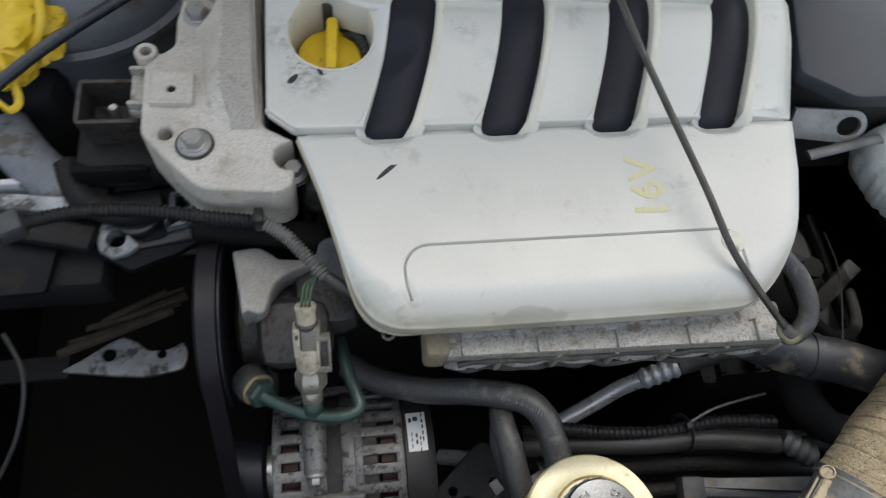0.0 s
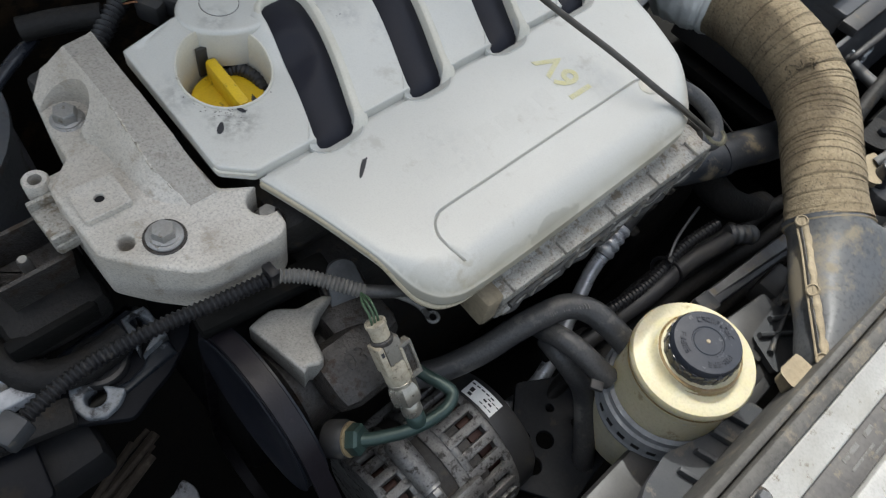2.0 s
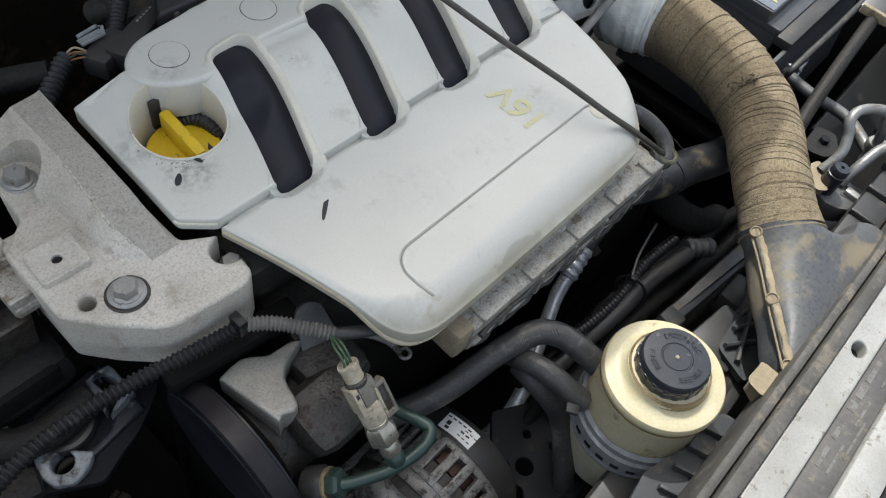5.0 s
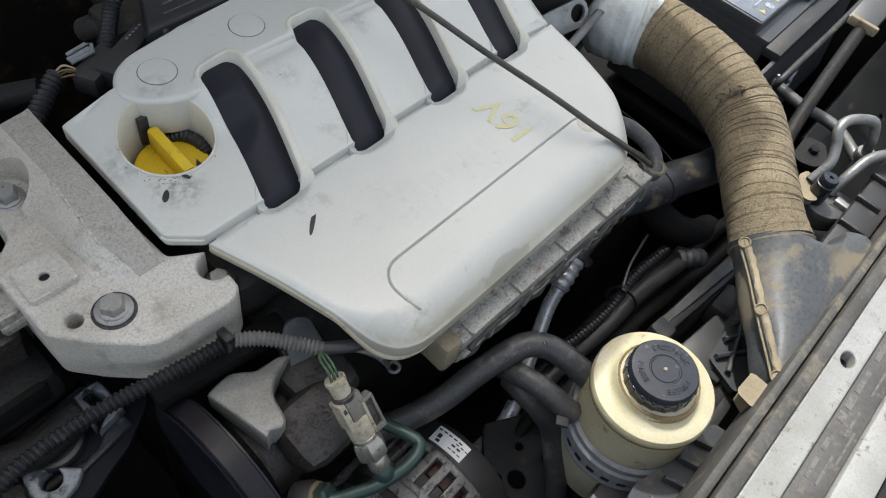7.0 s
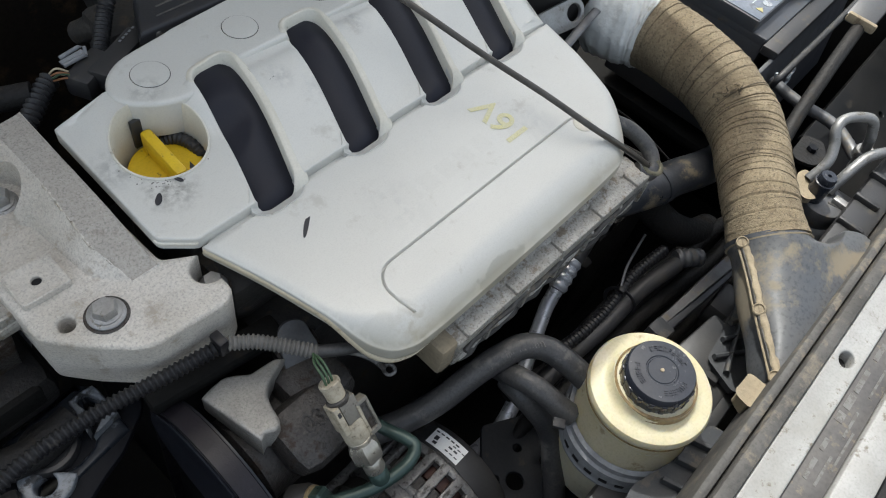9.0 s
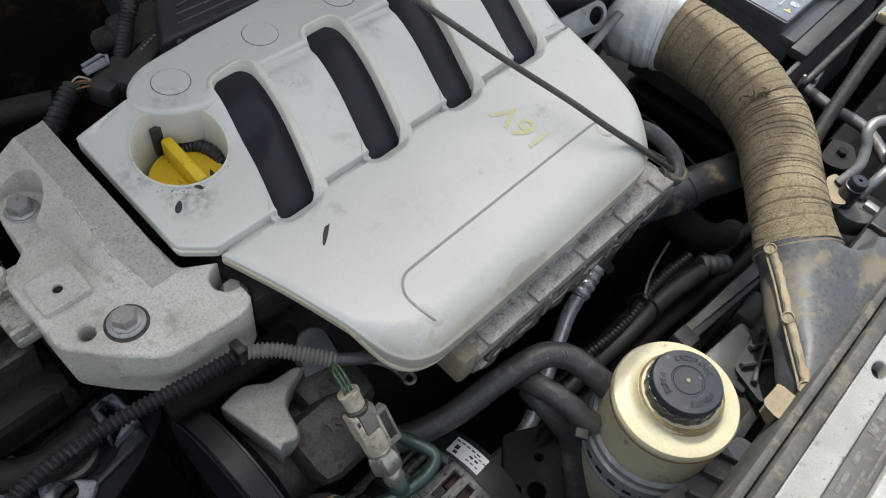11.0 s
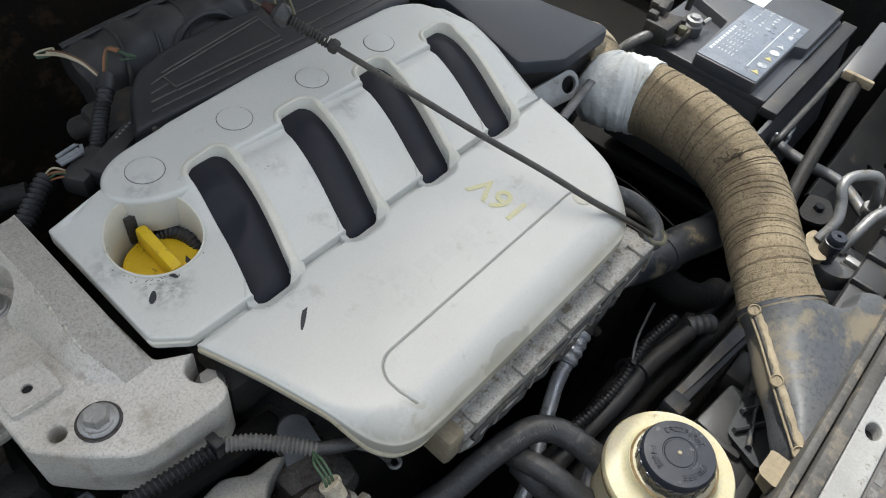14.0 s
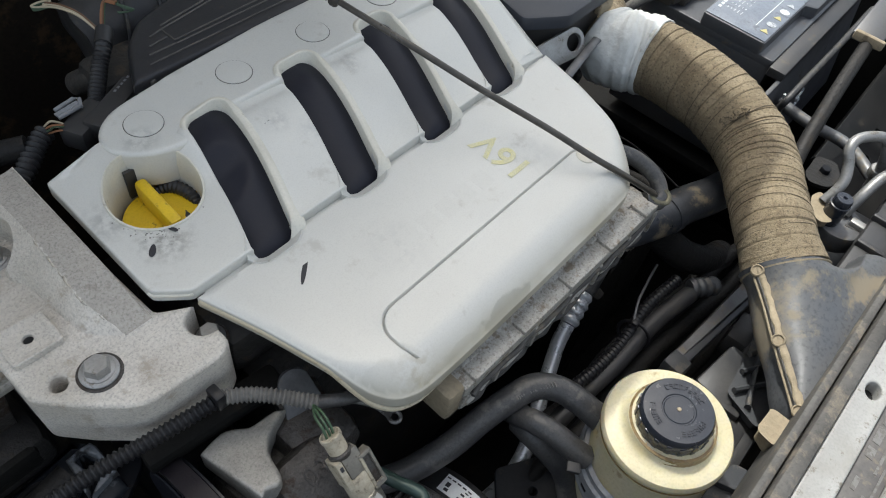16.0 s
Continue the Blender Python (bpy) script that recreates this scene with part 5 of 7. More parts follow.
for k in range(14):
    a = radians(-150 + 9 * k)
    part("level_print", box(RX + 0.0437 * math.cos(a), RY + 0.0437 * math.sin(a), 0.8125, 0.0004, 0.0036, 0.0016 + 0.001 * (k % 3), 0, Matrix.Rotation(a, 3, "Z")), M_TANK_LOW, tank)


# the reservoir leans a little in its holder
lean = Matrix.Rotation(radians(5), 4, Vector((-0.81, -0.58, 0)))
pivot = Vector((RX, RY, 0.838))
tank.matrix_world = Matrix.Translation(pivot) @ lean @ Matrix.Translation(-pivot) @ Matrix.Translation(tank.location)
holder = thing("reservoir_holder", (-0.05, -0.335, 0.776), "dusty grey plastic holder shelf under the fluid reservoir", "holder")
HOLD = [(-0.135, -0.338), (-0.088, -0.318), (-0.060, -0.314), (-0.020, -0.327), (0.028, -0.334), (0.030, -0.3455), (-0.135, -0.3490)]
part("holder_shelf", slab(round_corners([Vector(p) for p in HOLD], 0.004), 0.776, 0.792, 0.002), M_GREYP, holder, "dusty grey plastic holder shelf")
for k in range(4):
    part("holder_web", box(-0.060 + 0.022 * k, -0.334, 0.794, 0.004, 0.018, 0.010, 0.001, Matrix.Rotation(radians(18), 3, "Z")), M_GREYP, holder)
part("holder_tab", box(-0.0665, -0.243, 0.802, 0.008, 0.010, 0.004, 0.001, Matrix.Rotation(radians(30), 3, "Z")), M_DUSTY, holder, "dusty holder tab")


# ---- front crossmember ----
cross = thing("crossmember", (0.15, -0.38, 0.80), "white painted front crossmember with dusty seal and worn stickers", "crossmember")
YAW = Matrix.Rotation(radians(-1.6), 3, "Z")
C0 = Vector((0.10, -0.3765, 0.0))


def along(u, v, z):
    """A place on the crossmember: u along it, v towards the engine."""
    return C0 + YAW @ Vector((u, v, 0)) + Vector((0, 0, z))


def strip(v0, v1, z0, z1, r=0.002, u0=-0.45, u1=0.60):
    c = along((u0 + u1) / 2, (v0 + v1) / 2, (z0 + z1) / 2)
    return box(c.x, c.y, c.z, u1 - u0, abs(v1 - v0), z1 - z0, r, YAW)


hole = along(0.017, 0.0, 0)
band = plate([along(u, v, 0).xy for u, v in ((-0.45, -0.012), (0.60, -0.012), (0.60, 0.0115), (-0.45, 0.0115))], [[Vector((hole.x + 0.0085 * math.cos(2 * math.pi * k / 24), hole.y + 0.0056 * math.sin(2 * math.pi * k / 24))) for k in range(24)]], lambda x, y: 0.8525, 0.80, 0.002)
part("painted_band", band, M_WHITE, cross)
# dark disc below the opening paints in the shade of the hole
part("hole_shadow_plate", lathe([(0.0095, 0.836), (0.0095, 0.840)], (hole.x, hole.y, 0), sides=20), M_DARK, cross, "dark disc for the shade in the drain hole")
part("rear_seal", strip(0.0118, 0.0238, 0.80, 0.8585, 0.004), M_SEAL, cross, "dusty grey rubber seal")
part("seal_lip", strip(0.0252, 0.0330, 0.80, 0.8545, 0.003), M_SEAL, cross, "dusty grey rubber lip")
part("sticker_panel", strip(-0.036, -0.0122, 0.80, 0.8475, 0.001), M_STICKER, cross, "worn dark sticker strip")
part("front_flange", strip(-0.062, -0.0365, 0.80, 0.8525, 0.003), M_WHITE, cross)
part("front_edge", strip(-0.10, -0.0625, 0.76, 0.838, 0.004), M_DARK, cross)
for u, v, w, h in ((-0.085, -0.019, 0.020, 0.0035), (-0.060, -0.019, 0.012, 0.0035), (-0.030, -0.0185, 0.010, 0.006), (-0.012, -0.0185, 0.016, 0.0055), (0.012, -0.0185, 0.026, 0.004), (0.05, -0.0185, 0.022, 0.004),
                   (-0.08, -0.027, 0.030, 0.002), (-0.03, -0.027, 0.028, 0.002), (0.02, -0.0285, 0.034, 0.0016), (-0.055, -0.0315, 0.04, 0.0016)):
    c = along(u, v, 0.8477)
    part("print_bar", box(c.x, c.y, c.z, w, h, 0.0005, 0, YAW), M_PRINT, cross)
c = along(-0.168, 0.006, 0.8525)
part("washer", lathe([(0.0085, 0), (0.0085, 0.0015), (0.007, 0.002)], c, sides=24), M_OILCAST, cross, "rusty washer")
part("screw_head", hexagon(0.0052, 0.006, c + Vector((0, 0, 0.0015))), M_TUBE, cross)

# ---- wrapped air hose ----
HOSE = [(0.387, 0.048, 0.832), (0.333, -0.001, 0.843), (0.34, -0.052, 0.851), (0.328, -0.119, 0.856), (0.315, -0.162, 0.852), (0.292, -0.198, 0.847), (0.249, -0.23, 0.846), (0.215, -0.254, 0.845), (0.194, -0.278, 0.835)]
air_hose = thing("air_hose", (0.23, -0.14, 0.84), "corrugated air hose wrapped in brown cloth with white tape", "air hose")


def girth(u):
    """The hose narrows towards the duct and flares at its last turns."""
    return 0.0397 - 0.0072 * u + 0.003 * max(0.0, (u - 0.92) / 0.08)


def wrap(u):
    """Overlapping turns of cloth: each one rises to its free edge and ends in a step."""
    turn = u * 31 + 0.22 * math.sin(u * 23) + 0.10 * math.sin(u * 71)
    v = turn - math.floor(turn)
    edge = 0.18 + 0.9 * abs(math.sin(math.floor(turn) * 2.4)) ** 1.6
    return girth(u) / 0.035 + 0.026 * edge * (v - 0.5) - 0.026 * edge * math.exp(-(min(v, 1 - v) / 0.055) ** 2) + 0.006 * math.sin(u * 37 + 1)


wrap.rings = 496
line = curve(HOSE, 12)
cut = int(len(line) * 0.252)
bm = tube(line[cut - 1:], 0.0350, 96, 1, wrap, smooth=False)
for v in bm.verts:
    v.co += Vector(noise.noise_vector(v.co * 520)) * 0.00035 + Vector(noise.noise_vector(v.co * 150)) * 0.0003 + Vector(noise.noise_vector(v.co * 40)) * 0.0007
part("cloth_wrap", bm, M_WRAP, air_hose)


def crumple(u):
    return 1.0 + 0.02 * math.sin(u * 17) + 0.012 * math.sin(u * 53)


crumple.rings = 40
start = int(len(line) * 0.125)
bm = tube(line[start:cut + 1], 0.0422, 48, 1, crumple, smooth=False)
for v in bm.verts:
    v.co += Vector(noise.noise_vector(v.co * 55)) * 0.0024 + Vector(noise.noise_vector(v.co * 160)) * 0.0009
part("tape_wrap", bm, M_TAPE, air_hose, "crumpled white tape")
bm = tube(line[:start + 2], 0.0325, 40, 1, Ripple(3, 0.10, 8), smooth=False)
for v in bm.verts:
    v.co += Vector(noise.noise_vector(v.co * 120)) * 0.0012
part("hose_end", bm, M_WRAP, air_hose, "muddy brown hose end")
rnd = random.Random(5)
for k in range(8):
    i = cut + 14 + int((len(line) - cut - 18) * (k + rnd.uniform(-0.3, 0.3)) / 8)
    i = min(max(i, cut + 1), len(line) - 3)
    t = (line[i + 1] - line[i - 1]).normalized()
    side = t.cross(Vector((0, 0, 1))).normalized()
    up = side.cross(t)
    lean, ring = rnd.uniform(-0.10, 0.14), []
    for j in range(33):
        a = 2 * math.pi * j / 32
        ring.append(line[i] + (girth((i - cut) / (len(line) - cut)) - 0.0004) * (side * math.cos(a) + up * math.sin(a)) + t * 0.03 * lean * math.cos(a + 0.5))
    part("thread", tube(ring, 0.00038, 5, 1, smooth=False), M_THREAD, air_hose, "dark binding thread")
bm = bmesh.new()
for k in range(16):
    i = int(len(line) * 0.535) + rnd.randint(-1, 1)
    t = (line[i + 1] - line[i - 1]).normalized()
    out = Vector((-0.81, -0.10, 0.57))
    out = Matrix.Rotation(rnd.uniform(-0.42, 0.30), 3, t) @ (out - t * out.dot(t)).normalized()
    p = line[i] + out * (girth((i - cut) / (len(line) - cut)) + 0.0004) + t * rnd.uniform(-0.003, 0.003)
    d = Vector((rnd.uniform(-1, 1), rnd.uniform(-1, 1), rnd.uniform(-1, 1))) * 0.0022
    tube([p - d, p + d], rnd.uniform(0.0004, 0.0009), 5, 2, bm=bm)
part("frayed_threads", bm, M_THREAD, air_hose, "frayed dark threads")

# ---- intake duct between hose and crossmember ----
duct = thing("intake_duct", (0.14, -0.32, 0.80), "muddy grey plastic intake duct widening to the crossmember", "air duct")


def mouth(s, n=48):
    """Round at the hose, flat and wide at the crossmember."""
    c = Vector((0.191, -0.281, 0.834)).lerp(Vector((0.173, -0.343, 0.822)), s)
    axis = Vector((-0.63, -0.72, -0.30)).lerp(Vector((0.0, -1.0, -0.25)), min(1.0, max(0.0, s) * 1.6)).normalized()
    side = axis.cross(Vector((0, 0, 1))).normalized()
    side = -side if side.x < 0 else side
    up = side.cross(axis)
    up = -up if up.z < 0 else up
    grow = max(0.0, s) ** 2 * (3 - 2 * s)
    w, h, power = 0.0350 + 0.0690 * grow, 0.035 - 0.012 * grow, 1.0 - 0.55 * grow
    pts = []
    for j in range(n):
        a = 2 * math.pi * j / n
        ca, sa = math.cos(a), math.sin(a)
        pts.append(c + side * w * math.copysign(abs(ca) ** power, ca) + up * h * math.copysign(abs(sa) ** power, sa))
    return pts


part("shell", rings([mouth(s / 12) for s in range(-1, 13)], caps=(False, False)), M_MUD, duct, angle=60)
part("collar", rings([[c + (p - c) * k for p in mouth(0.0) for c in (Vector((0.162, -0.288, 0.850)) + d,)] for k, d in ((1.0, Vector((0.002, 0.007, 0.004))), (1.06, Vector((0.001, 0.004, 0.002))), (1.06, Vector((-0.001, -0.003, -0.002))), (1.0, Vector((-0.002, -0.006, -0.003))))], caps=(False, False)), M_CLAY, duct, "mud-caked collar")
SEAM = [mouth(v)[22] + Vector((-0.0015, 0.0, 0.0015)) for v in (0.02, 0.26, 0.5, 0.74, 0.98)]


def lumpy(u):
    return 1.0 + 0.05 * math.sin(u * 21) + 0.06 * math.sin(u * 47 + 2)


lumpy.rings = 60
bm = tube([Vector(p) + Vector((0.0035, 0.0010, 0.003)) for p in SEAM], 0.0030, 12, 6, lumpy, flat=0.7)
for v in bm.verts:
    v.co += Vector(noise.noise_vector(v.co * 200)) * 0.0009
part("side_seam", bm, M_CLAY, duct, "mud-caked seam flange")
part("seam_slot", tube([Vector(p) + Vector((-0.001, 0.0, 0.0005)) for p in SEAM], 0.0020, 8, 6), M_GRIME, duct, "dark slot of the seam")
part("seam_lip", tube([Vector(p) + Vector((-0.0040, -0.0005, -0.002)) for p in SEAM], 0.0013, 8, 6, lumpy), M_CLAY, duct, "muddy outer seam lip")
for i in (0, 2, 4):
    part("seam_clip", lathe([(0.0052, -0.004), (0.0058, -0.001), (0.0052, 0.0015), (0.0044, 0.0020), (0.0036, 0.0004), (0.0, 0.0002)], Vector(SEAM[i]) + Vector((0.0, 0.001, 0.003)), (-0.5, 0.3, 0.8), 18), M_CLAY, duct, "muddy seam stud")
FOOT = [(0.036, -0.341), (0.040, -0.330), (0.060, -0.331), (0.058, -0.343)]
bm = slab(round_corners([Vector(p) for p in FOOT], 0.003), 0.818, 0.834, 0.003)
for v in bm.verts:
    v.co += Vector(noise.noise_vector(v.co * 90)) * 0.0025
part("foot", bm, M_CLAY, duct, "tan muddy foot")

# ---- air box and lifting eye ----
airbox = thing("air_box", (0.27, 0.10, 0.78), "dark grey plastic air box with flat lid", "air box")
LID = [(0.209, 0.040), (0.250, 0.013), (0.331, 0.013), (0.336, 0.020), (0.322, 0.090), (0.318, 0.24), (0.245, 0.25), (0.236, 0.150)]
poly = round_corners([Vector(p) for p in LID], 0.006, 3)
part("lid", prism(poly, [(0.003, 0.893), (0.0, 0.894), (0.0, 0.9045), (0.001, 0.907), (0.004, 0.908)]), M_LID, airbox)
part("lower_box", prism(poly, [(0.012, 0.78), (0.006, 0.885), (0.005, 0.893)]), M_DUSTY, airbox)
part("outlet", lathe([(0.030, -0.03), (0.034, 0.0), (0.034, 0.012), (0.031, 0.014)], (0.387, 0.048, 0.832), (-0.54, -0.49, 0.11), 32), M_CLAY, airbox, "muddy outlet spigot")
part("latch", box(0.322, 0.014, 0.888, 0.024, 0.008, 0.012, 0.002), M_CLAY, airbox, "dusty lid latch")

eye = thing("lifting_eye", (0.225, -0.005, 0.86), "galvanised steel engine lifting eye", "lifting eye")
face = Vector((-0.152, -0.819, 0.553))
across = Vector((0.983, -0.182, 0.0))
ring_turn = Matrix.Translation((0.262, 0.008, 0.874)) @ Matrix((across, face.cross(across), face)).transposed().to_4x4()
EYE_PLATE = bend(0, 0, 0.0150, -95, 100, 18) + [Vector((-0.050, 0.010)), Vector((-0.050, -0.016))]
bm = plate(EYE_PLATE, [[Vector((0.0100 * math.cos(2 * math.pi * k / 24), 0.0088 * math.sin(2 * math.pi * k / 24))) for k in range(24)]], lambda x, y: 0.002, -0.002, 0.0008)
bmesh.ops.transform(bm, matrix=ring_turn, verts=bm.verts)
part("eye_plate", bm, M_DULL, eye)
strap = [Vector((0.220, -0.016, 0.869)), Vector((0.266, -0.008, 0.872)), Vector((0.290, -0.004, 0.872))]
part("side_strap", tube(strap, 0.0048, 12, 6, flat=0.4), M_TUBE, eye, "flat grey steel strap")

# ---- rear ribbed intake box ----
rearbox = thing("rear_intake_box", (0.03, 0.21, 0.84), "black ribbed plastic intake box behind the cover", "air box")
RB = [(-0.118, 0.172), (0.20, 0.172), (0.20, 0.252), (-0.030, 0.252), (-0.070, 0.240), (-0.095, 0.216)]
poly = round_corners([Vector(p) for p in RB], 0.010, 4)
part("shell", plate(poly, [], lambda x, y: 0.9215, 0.85, 0.008, 0.02), M_INTAKE, rearbox, angle=60)
part("rim", prism(poly, [(-0.005, 0.885), (-0.005, 0.889), (-0.002, 0.890)]), M_INTAKE, rearbox)
RIB_LINES = (((-0.062, 0.215), (0.053, 0.232)), ((-0.060, 0.2195), (0.054, 0.2365)), ((-0.062, 0.197), (0.050, 0.200)), ((-0.063, 0.1925), (0.048, 0.194)), ((-0.062, 0.215), (-0.062, 0.197)), ((0.053, 0.232), (0.050, 0.200)),
             ((-0.075, 0.212), (-0.062, 0.215)), ((-0.082, 0.202), (-0.064, 0.204)), ((-0.088, 0.193), (-0.064, 0.193)), ((-0.094, 0.183), (0.190, 0.185)), ((0.068, 0.197), (0.185, 0.201)), ((0.068, 0.218), (0.185, 0.222)))
for a, c in RIB_LINES:
    part("rib", tube([(*a, 0.9216), ((a[0] + c[0]) / 2, (a[1] + c[1]) / 2, 0.9217), (*c, 0.9216)], 0.0008, 8, 4), M_RIB, rearbox, "dust-worn raised rib")
part("corner_tab", box(-0.100, 0.180, 0.912, 0.014, 0.016, 0.010, 0.003, Matrix.Rotation(radians(30), 3, "Z")), M_SEAL, rearbox, "dusty corner tab")
rear_duct = thing("rear_duct", (0.02, 0.305, 0.83), "dusty black ribbed intake duct with round clamp", "air duct")
RD = [(-0.088, 0.316, 0.868), (-0.03, 0.312, 0.876), (0.03, 0.306, 0.882), (0.12, 0.300, 0.882)]
bm = tube(RD, 0.041, 48, 10, Ripple(6, 0.09, 10), flat=0.85)
for v in bm.verts:
    v.co += Vector(noise.noise_vector(v.co * 38)) * 0.0045
part("duct", bm, M_DUSTY, rear_duct)
part("seam_flange", tube([Vector(p) + Vector((0, 0.018, 0.031)) for p in RD], 0.0034, 8, 8, flat=0.6), M_DUSTY, rear_duct)
for k, (x, lean) in enumerate(((-0.060, 0.012), (-0.028, 0.014), (0.004, 0.014), (0.075, 0.010), (0.105, 0.010))):
    ring = [(x + lean * math.cos(2 * math.pi * s / 40), 0.314 - 0.08 * (x + 0.08) + 0.0405 * math.cos(2 * math.pi * s / 40 + 1.2), 0.8735 + 0.06 * (x + 0.05) + 0.0348 * math.sin(2 * math.pi * s / 40 + 1.2)) for s in range(41)]
    part("rib", tube(ring, 0.0018, 6, 1, smooth=False), M_BLACK, rear_duct)
clamp_ring = [(0.022 + 0.036 * math.cos(2 * math.pi * s / 40), 0.268 + 0.010 * math.sin(2 * math.pi * s / 40), 0.885 + 0.030 * math.sin(2 * math.pi * s / 40)) for s in range(41)]
part("clamp_ring", tube(clamp_ring, 0.0035, 8, 1, smooth=False), M_BLACK, rear_duct)
solo("duct_elbow", tube([(-0.010, 0.282, 0.86), (0.005, 0.268, 0.885), (0.030, 0.262, 0.893), (0.060, 0.268, 0.885)], 0.016, 20, 6), M_DUSTY, "dusty black duct elbow", "air duct")
solo("throttle_body", box(-0.085, 0.255, 0.855, 0.06, 0.05, 0.05, 0.010), M_GRIME, "grimy throttle body behind the cover", "throttle body")
solo("small_pipe", tube([(-0.115, 0.285, 0.850), (-0.105, 0.262, 0.866), (-0.098, 0.240, 0.862), (-0.096, 0.225, 0.845)], 0.011, 16, 6), M_GRIME, "grimy short breather pipe", "pipe")

# ---- dipstick lying over the cover ----
dip = thing("dipstick", (0.10, 0.0, 0.86), "oil dipstick lying across the cover with coiled handle", "dipstick")
STICK = [(0.153, -0.159, 0.864), (0.122, -0.136, 0.892), (0.102, -0.112, 0.9085), (0.090, -0.070, 0.919), (0.072, -0.013, 0.932), (0.054, 0.037, 0.9475), (0.042, 0.094, 0.9565), (0.0395, 0.118, 0.958)]
part("blade", tube(STICK, 0.0027, 10, 8), M_ROD, dip, "dark worn steel rod")
part("tip_eye", tube([(0.149, -0.155, 0.866), (0.148, -0.163, 0.863), (0.154, -0.170, 0.862), (0.162, -0.168, 0.863), (0.164, -0.162, 0.865)], 0.0022, 10, 6, flat=0.4), M_BRASS, dip, "bent tan tip strip")
S, E = Vector((0.0395, 0.118, 0.958)), Vector((0.0235, 0.153, 0.9715))
coil = [S.lerp(E, i / 140) + Matrix.Rotation(2 * math.pi * i / 10, 3, (E - S).normalized()) @ Vector((0.0, 0.0, 0.0042)) for i in range(141)]
part("coil", tube(coil, 0.0010, 6, 1, smooth=False), M_GRIME, dip, "rusty wire coil")
part("collar", lathe([(0.0048, -0.004), (0.0062, -0.002), (0.0062, 0.002), (0.0048, 0.004)], S, E - S, 20), M_GRIME, dip)
part("stopper", lathe([(0.0075, 0), (0.0095, 0.003), (0.0095, 0.010), (0.006, 0.014)], E, E - S, 20), M_RUBBER, dip, "black rubber stopper")
F = E + (E - S).normalized() * 0.012
part("wire_clip", tube([F + Vector((0.004, -0.018, 0.004)), F + Vector((0.008, -0.008, 0.010)), F + Vector((0.010, 0.002, 0.008)), F + Vector((0.004, 0.006, 0.012)), F + Vector((-0.002, -0.002, 0.008))], 0.0013, 8, 6), M_BRASS, dip, "bent wire clip")
part("ferrule", lathe([(0.004, 0), (0.005, 0.004), (0.003, 0.012)], F, E - S, 14), M_COPPER, dip, "rusty ferrule")
part("tail_wire", tube([F + Vector((-0.003, 0.010, 0)), F + Vector((-0.012, 0.035, 0.006)), F + Vector((-0.020, 0.06, 0.002))], 0.0009, 6, 6), M_BRASS, dip)

# ---- battery ----
battery = thing("battery", (0.60, -0.055, 0.68), "dusty black car battery with printed warning label", "battery")
BX0, BX1, BY0, BY1, BZ = 0.468, 0.730, -0.142, 0.030, 0.850
part("case", box((BX0 + BX1) / 2, (BY0 + BY1) / 2, 0.755, BX1 - BX0, BY1 - BY0, 0.150, 0.004), M_BATT, battery)
low = slab(round_corners([Vector(p) for p in [(BX0, BY0), (BX1, BY0), (BX1, BY1), (BX0, BY1)]], 0.004), 0.826, 0.836, 0.002)
part("lower_lid", low, M_BATT, battery)
TOP = [(BX0, BY0 + 0.018), (BX0 + 0.118, BY0 + 0.018), (BX0 + 0.124, BY0 + 0.004), (BX1, BY0 + 0.004), (BX1, BY1), (BX0 + 0.13, BY1), (BX0 + 0.10, BY1 - 0.07), (BX0, BY1 - 0.075)]
part("upper_lid", slab(round_corners([Vector(p) for p in TOP], 0.004), 0.834, BZ, 0.002), M_BATT, battery)
sticker = part("label", box(0.5545, -0.0840, BZ + 0.0006, 0.168, 0.076, 0.0010, 0.0003), M_BATT_LABEL, battery, "blue-grey printed label")
rnd = random.Random(8)
for r in range(5):
    for k in range(7):
        part("print_bar", box(0.500 + 0.012 * k, -0.060 - 0.0045 * r, BZ + 0.0013, rnd.uniform(0.003, 0.010), rnd.uniform(0.0008, 0.0016), 0.0003, 0), M_WORN, sticker)
for k, m in enumerate((M_SIGN, M_WORN, M_SIGN, M_PALE, M_WORN)):
    c = Vector((0.489 + 0.019 * k, -0.1130, BZ + 0.0013))
    part("warning_sign", lathe([(0.0058, 0), (0.0058, 0.0004)], c, sides=3 if k % 2 == 0 else 20), m, sticker)
for k in range(3):
    part("print_bar", box(0.596 + 0.013 * k, -0.113, BZ + 0.0013, 0.010, rnd.uniform(0.002, 0.006), 0.0003, 0), M_WORN, sticker)
part("print_bar", box(0.562, -0.1005, BZ + 0.0013, 0.14, 0.0009, 0.0003, 0), M_PALE, sticker)
for r in range(3):
    for k in range(6):
        part("print_bar", box(0.592 + 0.0085 * k, -0.062 - 0.011 * r, BZ + 0.0013, rnd.uniform(0.003, 0.007), rnd.uniform(0.001, 0.006), 0.0003, 0), M_WORN, sticker)
for k in range(10):
    part("print_bar", box(0.494 + 0.0075 * k, -0.0525, BZ + 0.0013, 0.0052, 0.0036, 0.0003, 0), M_PALE, sticker)
part("side_ledge", box(0.600, BY0 - 0.010, 0.828, 0.28, 0.020, 0.012, 0.002), M_DUSTY, battery, "dusty ledge of the case")
part("white_tag", box(0.668, -0.035, BZ + 0.0008, 0.06, 0.045, 0.0012, 0.0002), M_LABEL, battery, "white paper tag")

